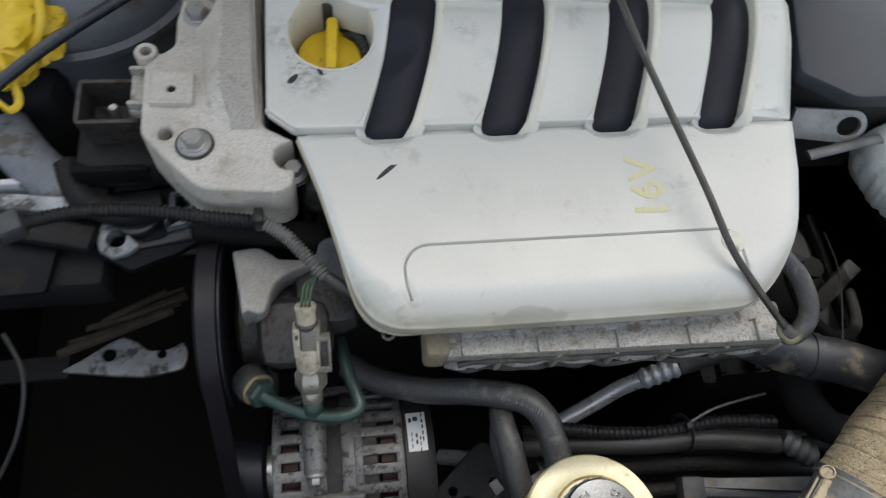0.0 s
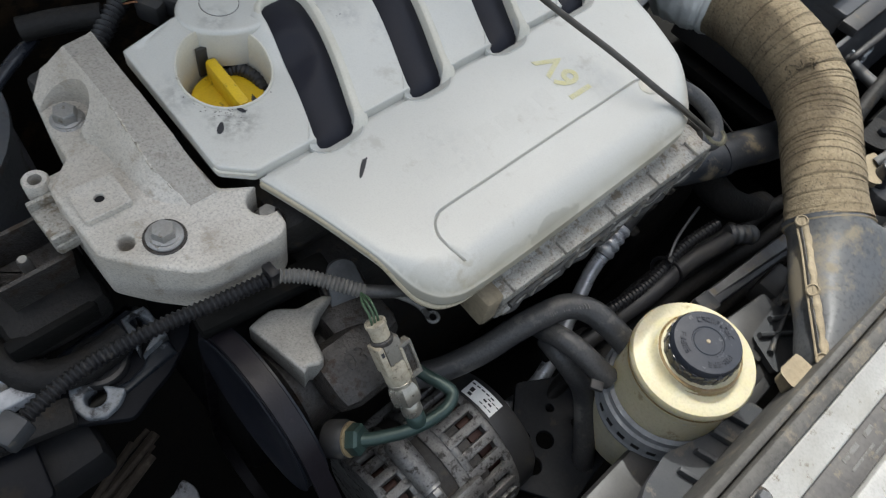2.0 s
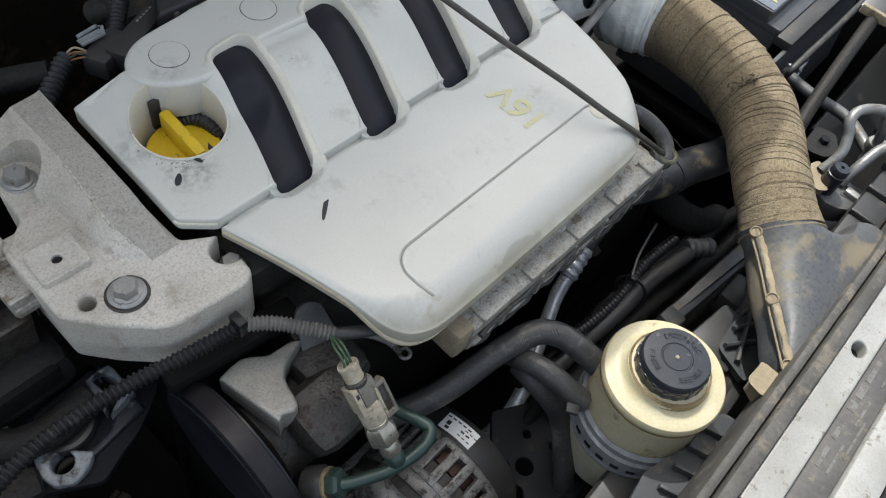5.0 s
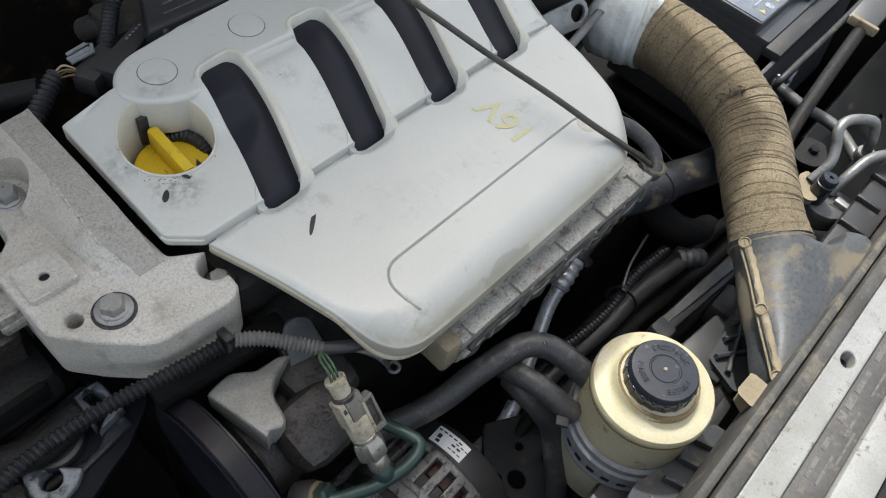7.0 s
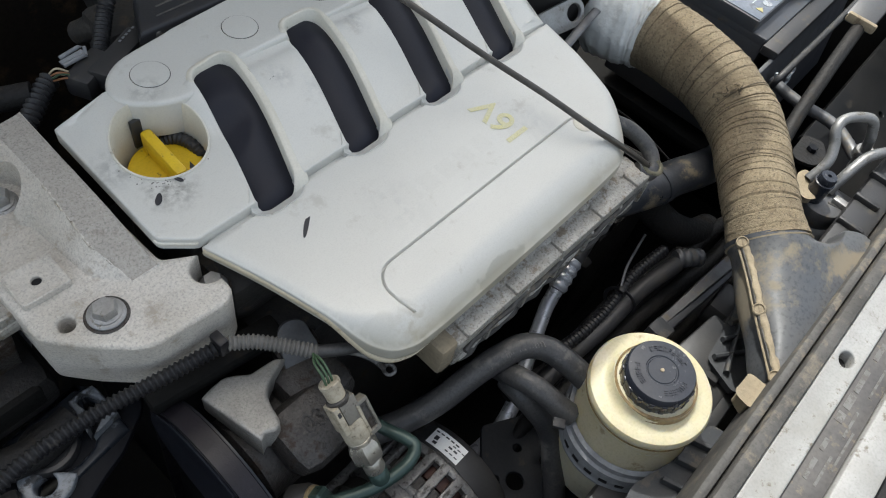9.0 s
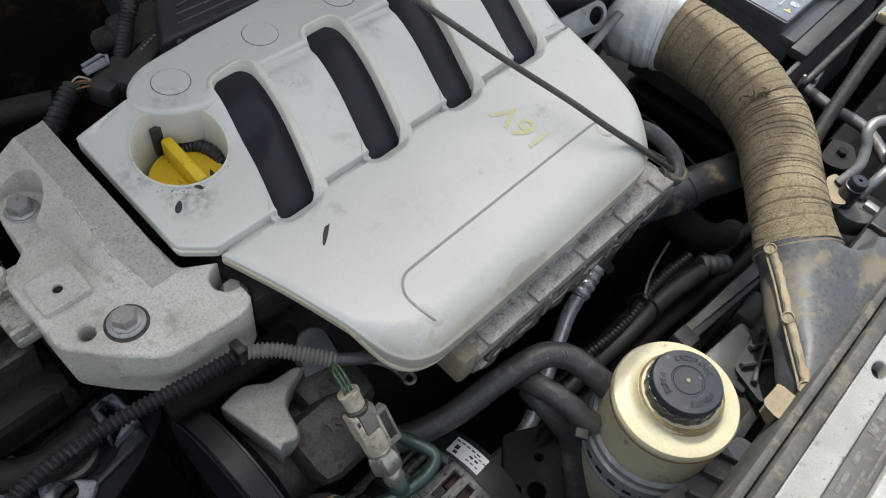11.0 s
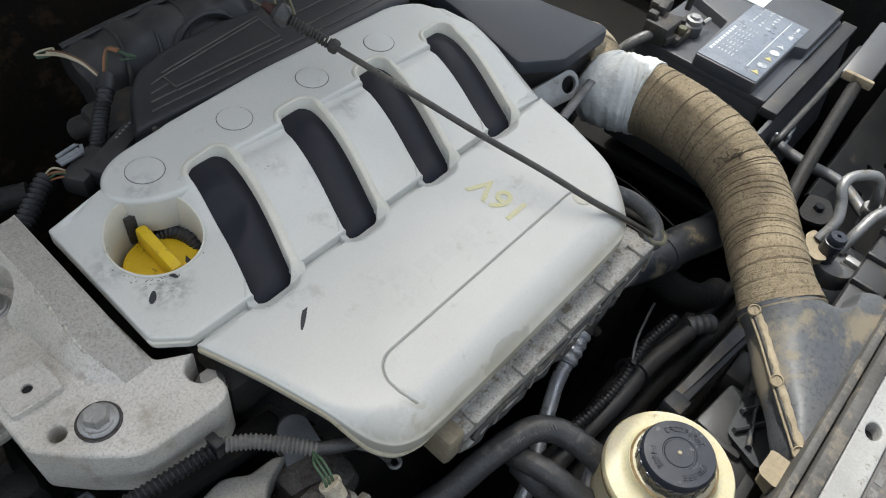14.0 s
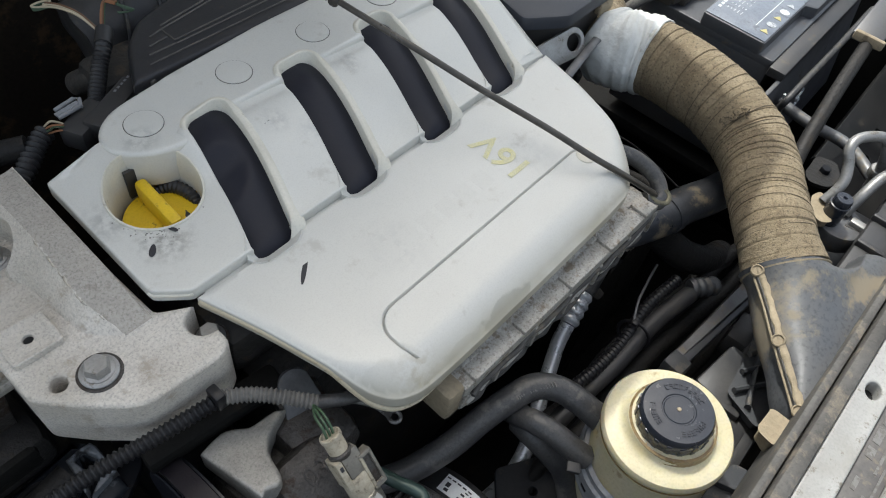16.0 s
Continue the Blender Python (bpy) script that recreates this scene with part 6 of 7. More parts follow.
clampt = thing("battery_terminal", (0.515, 0.0, 0.836), "dusty battery terminal clamp with bolt and cable", "terminal")
part("clamp", lathe([(0.012, 0.836), (0.013, 0.838), (0.013, 0.850), (0.010, 0.852)], (0.525, -0.012, 0), sides=24), M_TUBE, clampt)
part("clamp_arm", box(0.497, -0.008, 0.843, 0.040, 0.020, 0.012, 0.003), M_GRIME, clampt)
part("clamp_bolt", hexagon(0.0065, 0.008, (0.493, -0.012, 0.850)), M_BRASS, clampt, "brass bolt")
part("fuse_block", box(0.482, 0.010, 0.850, 0.040, 0.032, 0.026, 0.004), M_GRIME, clampt, "grimy fuse block")
part("fuse_block", box(0.505, 0.028, 0.862, 0.030, 0.020, 0.020, 0.004), M_GRIME, clampt)
for x, y, z, sx, sy, sz, a in ((0.492, 0.020, 0.868, 0.018, 0.010, 0.012, 12), (0.475, -0.004, 0.846, 0.020, 0.014, 0.010, -8), (0.513, 0.006, 0.852, 0.010, 0.024, 0.006, 25), (0.538, 0.000, 0.844, 0.014, 0.010, 0.008, 0), (0.472, 0.022, 0.866, 0.010, 0.012, 0.010, 0)):
    part("clamp_piece", box(x, y, z, sx, sy, sz, 0.0015, Matrix.Rotation(radians(a), 3, "Z")), M_GRIME, clampt)
part("post_cap", lathe([(0.009, 0.851), (0.010, 0.853), (0.010, 0.857), (0.0065, 0.858), (0.006, 0.861), (0.0, 0.8615)], (0.525, -0.012, 0), sides=24, caps=(True, False)), M_DULL, clampt, "dull lead post")
part("clamp_screw", tube([(0.540, -0.020, 0.848), (0.552, -0.022, 0.850)], 0.003, 8, 2), M_DULL, clampt)
part("stud", lathe([(0.004, 0.845), (0.004, 0.872), (0.006, 0.873), (0.006, 0.878)], (0.560, 0.012, 0), sides=12), M_GRIME, clampt)
part("cable", tube([(0.47, 0.012, 0.848), (0.44, 0.03, 0.83), (0.42, 0.05, 0.78), (0.41, 0.06, 0.70)], 0.007, 12, 8), M_RUBBER, clampt)

tray = thing("battery_tray", (0.58, -0.18, 0.66), "black plastic battery tray with wavy front plate", "battery tray")
part("front_plate", box(0.575, -0.170, 0.760, 0.30, 0.006, 0.130, 0.002, Matrix.Rotation(radians(-10), 3, "X")), M_BATT, tray)
part("rim", tube([(0.440, -0.166, 0.745), (0.444, -0.176, 0.800), (0.456, -0.180, 0.823), (0.58, -0.182, 0.826), (0.70, -0.182, 0.826), (0.722, -0.180, 0.80)], 0.004, 10, 8), M_DUSTY, tray)
part("cord", tube([(0.462, -0.172, 0.812), (0.47, -0.178, 0.78), (0.48, -0.181, 0.74), (0.49, -0.182, 0.70)], 0.0016, 8, 8), M_PALE, tray, "thin pale cord")
for k in range(2):
    part("embossed_mark", tube([(0.512 + 0.012 * k, -0.1795, 0.800 - 0.02 * k), (0.518 + 0.012 * k, -0.181, 0.792 - 0.02 * k), (0.508 + 0.012 * k, -0.181, 0.786 - 0.02 * k), (0.516 + 0.012 * k, -0.182, 0.778 - 0.02 * k)], 0.0016, 8, 6), M_PALE, tray)

# ---- right front corner: stay rod, refrigerant pipes ----
rod = thing("stay_rod", (0.45, -0.21, 0.80), "dusty steel stay rod with flattened bracket", "stay rod")
part("rod", tube([(0.335, -0.236, 0.790), (0.395, -0.224, 0.812), (0.47, -0.216, 0.835), (0.560, -0.209, 0.855)], 0.0078, 16, 6), M_DEEP, rod)
part("end_bracket", box(0.610, -0.205, 0.870, 0.11, 0.034, 0.012, 0.003, Matrix.Rotation(radians(-12), 3, "Y")), M_BATT, rod)
part("rusty_lip", box(0.556, -0.208, 0.862, 0.007, 0.035, 0.011, 0.002), M_CLAY, rod, "rusty lip")
bar = solo("cross_tube", tube([(0.468, -0.170, 0.797), (0.462, -0.211, 0.795), (0.461, -0.259, 0.795), (0.430, -0.302, 0.793)], 0.0068, 16, 6), M_TUBE, "grey steel cross tube behind the stay rod", "tube")
ac = thing("refrigerant_pipe", (0.37, -0.28, 0.80), "bare aluminium refrigerant pipes with black service valve", "pipe")
part("pipe", tube([(0.326, -0.272, 0.816), (0.342, -0.276, 0.833), (0.354, -0.270, 0.846), (0.360, -0.262, 0.857), (0.372, -0.262, 0.863), (0.386, -0.271, 0.865), (0.399, -0.283, 0.862), (0.403, -0.291, 0.848), (0.410, -0.297, 0.825), (0.419, -0.300, 0.79)], 0.0053, 14, 8), M_PIPE, ac, "aluminium pipe")
part("pipe", tube([(0.340, -0.295, 0.806), (0.350, -0.297, 0.822), (0.361, -0.299, 0.831), (0.374, -0.302, 0.838), (0.390, -0.309, 0.840), (0.425, -0.322, 0.83)], 0.0055, 14, 8), M_PIPE, ac, "aluminium pipe")
part("union_nut", lathe([(0.0085, 0), (0.0098, 0.002), (0.0098, 0.010), (0.008, 0.012)], (0.412, -0.2975, 0.822), (0.2, -0.1, -1), 20), M_PIPE, ac)
part("service_valve", lathe([(0.0095, 0.800), (0.0100, 0.803), (0.0100, 0.828), (0.0088, 0.8285), (0.0088, 0.834), (0.0078, 0.8360), (0.0022, 0.8362), (0.0018, 0.834)], (0.321, -0.2855, 0), sides=28), M_CAP, ac, "black service valve cap")
part("block", lathe([(0.0235, 0.782), (0.0250, 0.784), (0.0250, 0.800), (0.0238, 0.803), (0.0215, 0.8040), (0.0, 0.8042)], (0.3300, -0.2965, 0), sides=40, caps=(True, False)), M_TUBE, ac, "dull round union flange")
for k, (x, y, w, h, a) in enumerate(((0.3300, -0.3110, 0.0030, 0.020, 12), (0.3400, -0.3080, 0.0026, 0.018, -20), (0.3475, -0.2990, 0.0026, 0.016, -52))):
    part("block_groove", box(x, y, 0.8040, w, h, 0.0012, 0.0003, Matrix.Rotation(radians(a), 3, "Z")), M_GRIME, ac)
part("clamp_arm", box(0.3345, -0.3140, 0.8060, 0.0095, 0.022, 0.008, 0.002, Matrix.Rotation(radians(-4), 3, "Z")), M_DULL, ac, "grey clamp arm")
MUD = [(0.326, -0.262), (0.338, -0.266), (0.328, -0.272), (0.314, -0.279), (0.308, -0.288), (0.300, -0.280), (0.306, -0.270)]
part("muddy_plate", slab(round_corners([Vector(p) for p in MUD], 0.004), 0.806, 0.815, 0.002), M_CLAY, ac, "tan muddy plate")
BASE = [(0.366, -0.250), (0.374, -0.243), (0.408, -0.242), (0.414, -0.260), (0.390, -0.274), (0.372, -0.266)]
part("base_plate", slab(round_corners([Vector(p) for p in BASE], 0.005), 0.794, 0.800, 0.002), M_DEEP, ac)
part("base_bolt", hexagon(0.0058, 0.005, (0.392, -0.256, 0.800)), M_RAIL, ac)
ledge = thing("headlamp_ledge", (0.33, -0.33, 0.76), "grey plastic ledge beside the crossmember", "trim")
part("ledge", box(0.345, -0.333, 0.812, 0.26, 0.032, 0.020, 0.004, YAW), M_BLACK, ledge)
for k in range(4):
    part("rib", box(0.29 + 0.045 * k, -0.328, 0.824, 0.006, 0.026, 0.008, 0.002, YAW), M_BLACK, ledge)
bm = plate([Vector(p) for p in ((-0.19, -0.06), (0.17, -0.06), (0.17, 0.06), (-0.19, 0.06))], [circle(-0.105, 0.004, 0.0060, 16), circle(-0.075, -0.012, 0.0045, 16), circle(-0.045, 0.012, 0.0060, 16), circle(-0.010, -0.006, 0.0050, 16)], lambda x, y: 0.004, -0.004, 0.001)
bmesh.ops.transform(bm, matrix=Matrix.Translation((0.70, -0.29, 0.70)) @ Matrix.Rotation(radians(25), 4, "X"), verts=bm.verts)
solo("inner_wing_plate", bm, M_WINGDARK, "dark dusty pierced wing plate", "body panel")

# ---- engine block, gearbox and fan shroud in the dark below ----
solo("engine_block", box(0.0, 0.03, 0.60, 0.38, 0.20, 0.44, 0.02), M_GRIME, "grimy dark engine block below the cover", "engine")
solo("cam_cover", box(-0.005, 0.045, 0.845, 0.38, 0.15, 0.045, 0.012), M_GRIME, "grimy cam cover under the plastic cover", "engine")
gear = thing("gearbox", (0.34, -0.02, 0.26), "grimy gearbox with ribbed housing in the dark", "gearbox")
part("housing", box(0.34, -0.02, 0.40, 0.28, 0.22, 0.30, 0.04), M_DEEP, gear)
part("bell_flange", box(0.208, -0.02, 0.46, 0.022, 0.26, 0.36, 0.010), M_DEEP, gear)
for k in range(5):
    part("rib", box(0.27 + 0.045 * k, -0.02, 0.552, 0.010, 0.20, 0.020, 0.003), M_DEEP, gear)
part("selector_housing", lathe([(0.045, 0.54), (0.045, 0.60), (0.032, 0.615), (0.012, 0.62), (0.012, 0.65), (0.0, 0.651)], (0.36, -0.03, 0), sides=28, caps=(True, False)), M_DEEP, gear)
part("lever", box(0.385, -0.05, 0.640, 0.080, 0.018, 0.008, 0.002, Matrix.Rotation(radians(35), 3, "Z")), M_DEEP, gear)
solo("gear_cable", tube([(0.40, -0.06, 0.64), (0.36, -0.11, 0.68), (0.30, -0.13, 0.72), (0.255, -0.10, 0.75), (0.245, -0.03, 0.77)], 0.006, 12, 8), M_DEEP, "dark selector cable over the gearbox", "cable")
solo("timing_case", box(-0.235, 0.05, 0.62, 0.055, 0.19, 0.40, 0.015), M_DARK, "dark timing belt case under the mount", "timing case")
shroud = thing("fan_shroud", (0.12, -0.31, 0.40), "black plastic radiator fan shroud", "fan shroud")
part("panel", box(0.12, -0.335, 0.58, 0.62, 0.02, 0.34, 0.006), M_BLACK, shroud)
part("top_rail", box(0.12, -0.315, 0.740, 0.62, 0.04, 0.024, 0.005), M_DUSTY, shroud)
for k in range(6):
    part("rib", box(0.04 + 0.055 * k, -0.305, 0.752, 0.008, 0.034, 0.014, 0.002), M_DUSTY, shroud)
part("box", box(0.125, -0.298, 0.745, 0.060, 0.036, 0.030, 0.004, Matrix.Rotation(radians(-8), 3, "Z")), M_DUSTY, shroud)
part("box", box(0.19, -0.290, 0.735, 0.040, 0.030, 0.030, 0.004), M_DUSTY, shroud)

TRAY = [(0.092, -0.336), (0.104, -0.304), (0.158, -0.300), (0.196, -0.292), (0.200, -0.318), (0.160, -0.336), (0.126, -0.344)]
part("tray", slab(round_corners([Vector(p) for p in TRAY], 0.004), 0.755, 0.765, 0.002), M_GREYP, shroud, "dusty grey plastic tray")
for a, c in (((0.106, -0.306), (0.146, -0.334)), ((0.128, -0.303), (0.166, -0.326)), ((0.100, -0.322), (0.160, -0.306)), ((0.150, -0.300), (0.190, -0.318))):
    part("tray_rib", tube([(*a, 0.768), (*c, 0.768)], 0.0026, 8, 1, smooth=False, flat=1.6), M_GREYP, shroud)

PIERCED = [(-0.048, -0.186), (-0.122, -0.250), (-0.090, -0.300), (-0.030, -0.292), (0.030, -0.232)]
deep = plate(round_corners([Vector(p) for p in PIERCED], 0.006), [circle(-0.040, -0.225, 0.0040), circle(-0.066, -0.243, 0.0085, 20), circle(-0.078, -0.229, 0.0040), circle(-0.092, -0.252, 0.0085, 20), circle(-0.030, -0.252, 0.006)], lambda x, y: 0.660, 0.655, 0.001)
solo("pierced_panel", deep, M_PIERCED, "dark blue-grey pierced panel below the reservoir", "body panel")

# ---- hoses and pipes between engine and radiator ----
ret = thing("return_hose", (-0.09, -0.17, 0.745), "thick black rubber steering return hose with scuffed bend", "hose")
part("hose", tube([(-0.168, -0.128, 0.745), (-0.140, -0.146, 0.752), (-0.105, -0.160, 0.766), (-0.075, -0.1675, 0.783), (-0.052, -0.1745, 0.794), (-0.033, -0.1830, 0.800), (-0.021, -0.1980, 0.800), (-0.0165, -0.216, 0.797), (-0.0130, -0.235, 0.790), (-0.0110, -0.255, 0.783)], 0.0106, 18, 8), M_RUBBER, ret)
rnd = random.Random(29)
for k in range(16):
    u = k / 15
    c = Vector((-0.052, -0.1745, 0.794)).lerp(Vector((-0.026, -0.1905, 0.8005)), u) + Vector((0.0, -0.002 + 0.003 * math.sin(math.pi * u) - 0.002, 0.0106))
    d = Vector((0.34, 0.80, 0.0)) * rnd.uniform(0.0022, 0.0058)
    part("scuff", tube([c - d * 0.8 - Vector((0, 0, 0.0009)), c, c + d - Vector((0, 0, 0.0012))], rnd.uniform(0.0004, 0.0008), 6, 2), M_LINK, ret, "dry grey scuff")
solo("feed_hose", tube([(-0.042, -0.174, 0.758), (-0.0500, -0.1850, 0.778), (-0.0515, -0.1960, 0.788), (-0.0500, -0.2070, 0.790), (-0.0480, -0.2190, 0.789), (-0.0455, -0.2360, 0.785), (-0.0420, -0.2460, 0.781)], 0.0094, 18, 8), M_RUBBER, "black rubber feed hose bending to the reservoir", "hose")
solo("feed_hose_lower", tube([(-0.0450, -0.186, 0.760), (-0.0490, -0.204, 0.764), (-0.0450, -0.221, 0.752), (-0.0400, -0.2385, 0.730), (-0.0470, -0.2590, 0.700), (-0.0525, -0.279, 0.660), (-0.058, -0.290, 0.61)], 0.0100, 16, 8), M_RUBBER, "black rubber hose running down beside the reservoir", "hose")
deep_line = thing("deep_hose_end", (-0.05, -0.22, 0.64), "dark hose end with ribbed brown crimp", "hose")
part("crimp", tube([(-0.066, -0.2215, 0.636), (-0.046, -0.2195, 0.645)], 0.0098, 18, 8, Ripple(4, 0.14, 8)), M_BRASS, deep_line, "ribbed brown crimp")
part("hose", tube([(-0.046, -0.2195, 0.645), (-0.026, -0.2165, 0.654), (0.010, -0.214, 0.662), (0.05, -0.216, 0.664)], 0.0085, 16, 8), M_DEEP, deep_line)
silver = thing("coolant_pipe", (0.08, -0.16, 0.62), "bare metal coolant pipe with crimped hose end", "pipe")
part("pipe", tube([(0.108, -0.150, 0.694), (0.090, -0.154, 0.682), (0.065, -0.164, 0.672), (0.030, -0.1780, 0.665), (0.000, -0.1920, 0.655), (-0.027, -0.1984, 0.640), (-0.052, -0.197, 0.628), (-0.080, -0.190, 0.61)], 0.0078, 14, 8), M_ALU, silver, "dull aluminium pipe")
part("crimp", tube([(0.108, -0.150, 0.694), (0.125, -0.147, 0.703), (0.140, -0.144, 0.711)], 0.0105, 18, 6, Ripple(4, 0.16, 8)), M_ALU, silver, "crimped steel sleeve")
part("rubber_end", tube([(0.140, -0.144, 0.711), (0.170, -0.139, 0.722), (0.20, -0.132, 0.726)], 0.0095, 14, 6), M_RUBBER, silver)
rnd = random.Random(11)
for k, (y, z, r) in enumerate(((-0.205, 0.715, 0.0075), (-0.222, 0.700, 0.009), (-0.240, 0.705, 0.007), (-0.252, 0.690, 0.0085), (-0.188, 0.665, 0.008))):
    pts = [(-0.01 + 0.07 * i, y - 0.006 * i + rnd.uniform(-0.004, 0.004), z + rnd.uniform(-0.006, 0.006)) for i in range(6)]
    solo("cable", tube(pts, r, 14, 6), M_DEEP, "dark rubber cable running along the radiator", "cable", "cables along the radiator")
pts = [(0.005, -0.196, 0.742), (0.05, -0.203, 0.738), (0.10, -0.206, 0.735), (0.15, -0.202, 0.738), (0.20, -0.208, 0.742)]
solo("conduit", tube(pts, 0.0062, 12, 8, Ripple(40, 0.15, 4)), M_CONDUIT, "grey corrugated conduit below the cover", "conduit")
tie = thing("cable_tie", (0.117, -0.209, 0.735), "grey cable tie round the conduits with a loose tail", "cable tie")
part("band", tube([(0.117 + 0.003 * math.sin(2 * math.pi * k / 20), -0.209 + 0.016 * math.cos(2 * math.pi * k / 20), 0.733 + 0.014 * math.sin(2 * math.pi * k / 20)) for k in range(21)], 0.0019, 8, 1, smooth=False, flat=0.6), M_CONDUIT, tie)
part("lock_head", box(0.118, -0.205, 0.7475, 0.006, 0.006, 0.005, 0.001), M_CONDUIT, tie)
part("tail", tube([(0.118, -0.203, 0.748), (0.140, -0.194, 0.752), (0.170, -0.188, 0.752), (0.195, -0.184, 0.748)], 0.0013, 6, 6, flat=0.5), M_TUBE, tie)
solo("refrigerant_hose", tube([(-0.02, -0.205, 0.715), (0.03, -0.208, 0.724), (0.08, -0.214, 0.730), (0.14, -0.216, 0.733), (0.20, -0.226, 0.735)], 0.0088, 16, 8), M_BLACK, "dusty black refrigerant hose below the cover", "hose")
strut = thing("support_strut", (0.16, -0.26, 0.70), "dark angled strut with pale worn edge", "bracket")
part("strut", box(0.168, -0.262, 0.748, 0.145, 0.016, 0.010, 0.002, Matrix.Rotation(radians(-7), 3, "Z")), M_BATT, strut)
blade = [[(x, -0.2505 - 0.123 * (x - 0.1) + dy * k, 0.757 + dz + 0.10 * (x - 0.168)) for dy, dz in ((-0.0062, -0.002), (0.0062, -0.002), (0.0050, 0.002), (-0.0050, 0.002))] for x, k in ((0.098, 0.55), (0.12, 0.7), (0.16, 0.9), (0.20, 1.1), (0.245, 1.3))]
part("worn_edge", rings(blade), M_TUBE, strut, "bare grey blade")
part("foot_block", box(0.104, -0.256, 0.750, 0.020, 0.020, 0.016, 0.003, Matrix.Rotation(radians(-7), 3, "Z")), M_GREYP, strut, "grey plastic foot block")
elbow = thing("coolant_elbow", (0.22, -0.15, 0.75), "mud-stained black coolant elbow at the engine end", "hose")
ELBOW = [(0.150, -0.135, 0.790), (0.178, -0.152, 0.795), (0.206, -0.164, 0.797), (0.236, -0.172, 0.797), (0.270, -0.184, 0.795), (0.310, -0.190, 0.785)]
part("elbow", tube(ELBOW, 0.0188, 24, 8), M_MUDHOSE, elbow)
part("end_bead", tube(curve(ELBOW, 8)[17:20], 0.0200, 24, 1, smooth=False), M_MUDHOSE, elbow)
solo("lower_elbow", tube([(0.208, -0.158, 0.775), (0.222, -0.172, 0.756), (0.236, -0.195, 0.738), (0.262, -0.215, 0.722), (0.300, -0.222, 0.705)], 0.0165, 20, 8), M_DEEP, "black rubber elbow hose deep in the bay", "hose")
solo("small_hose", tube([(0.165, -0.100, 0.868), (0.180, -0.122, 0.862), (0.186, -0.146, 0.850), (0.172, -0.160, 0.842), (0.158, -0.150, 0.846)], 0.0075, 14, 8), M_RUBBER, "thin black hose looping round the cover corner", "hose")
solo("crimp_fitting", tube([(0.205, -0.222, 0.735), (0.218, -0.232, 0.735), (0.23, -0.240, 0.733)], 0.0105, 18, 6, Ripple(4, 0.16, 8)), M_TUBE, "ribbed hose fitting deep in the bay", "fitting")
solo("bare_wire", tube([(0.265, -0.055, 0.80), (0.26, -0.10, 0.805), (0.235, -0.165, 0.81)], 0.0009, 6, 6), M_CONDUIT, "thin bare wire under the air hose", "wire")

# ---- corrugated loom in front of the engine mount ----
loom = thing("wiring_loom", (-0.28, -0.04, 0.82), "grey corrugated wiring conduit with a tie clip", "conduit")
LOOM = [(-0.425, -0.060, 0.864), (-0.392, -0.045, 0.8635), (-0.350, -0.036, 0.8645), (-0.305, -0.038, 0.8660), (-0.262, -0.047, 0.8690), (-0.226, -0.0535, 0.8710)]
part("conduit", tube(LOOM, 0.0055, 16, 8, Ripple(58, 0.24, 8)), M_CONDUIT, loom)
# paler tone carries both dust and the stronger light on this length
part("conduit", tube([(-0.222, -0.0540, 0.8715), (-0.206, -0.066, 0.8705), (-0.191, -0.083, 0.8675), (-0.179, -0.097, 0.8640)], 0.0054, 16, 8, Ripple(21, 0.24, 8)), M_LINK, loom, "paler dusty length of conduit, toned for stronger light")
part("tie_clip", box(-0.2235, -0.0535, 0.8735, 0.007, 0.012, 0.016, 0.0015), M_CONDUIT, loom, "grey tie clip")
part("splice", box(-0.392, -0.0452, 0.8640, 0.018, 0.017, 0.017, 0.003, Matrix.Rotation(radians(24), 3, "Z")), M_GREYP, loom, "grey conduit joiner")
part("tape_tail", tube([(-0.181, -0.095, 0.8640), (-0.165, -0.106, 0.862), (-0.150, -0.112, 0.856), (-0.138, -0.118, 0.845)], 0.0046, 12, 6), M_RUBBER, loom)
ear = thing("bracket_ear", (-0.174, -0.066, 0.825), "dusty grey rounded bracket ear beside the cover", "bracket")
EAR = [Vector((0.0115 * math.cos(math.pi * k / 12), 0.0095 * math.sin(math.pi * k / 12) + 0.002)) for k in range(13)] + [Vector((-0.0150, -0.022)), Vector((0.0150, -0.022))]
bm = slab(EAR, -0.0025, 0.0025, 0.001)
bmesh.ops.transform(bm, matrix=Matrix.Translation((-0.1735, -0.066, 0.838)) @ Matrix.Rotation(radians(-14), 4, "Z") @ Matrix.Rotation(radians(38), 4, "X"), verts=bm.verts)
part("ear_plate", bm, M_TUBE, ear)
part("foot", box(-0.172, -0.066, 0.818, 0.034, 0.014, 0.014, 0.003, Matrix.Rotation(radians(-14), 3, "Z")), M_OILCAST, ear)
loop = thing("earth_strap", (-0.14, -0.13, 0.81), "small earth strap with a ring eyelet", "strap")
part("eyelet", tube([(-0.1355 + 0.0042 * math.cos(2 * math.pi * k / 20), -0.1275 + 0.0042 * math.sin(2 * math.pi * k / 20), 0.820) for k in range(21)], 0.0015, 8, 1, smooth=False), M_CASING, loop, "grey ring eyelet")
part("strap_tail", tube([(-0.1375, -0.1245, 0.820), (-0.142, -0.114, 0.829), (-0.156, -0.103, 0.843), (-0.170, -0.096, 0.852)], 0.0026, 8, 6, flat=0.6), M_CASING, loop)
solo("lower_shelf", box(-0.225, -0.045, 0.835, 0.10, 0.020, 0.016, 0.004, Matrix.Rotation(radians(-8), 3, "Z")), M_TRAY, "grimy shelf behind the loom", "bracket")

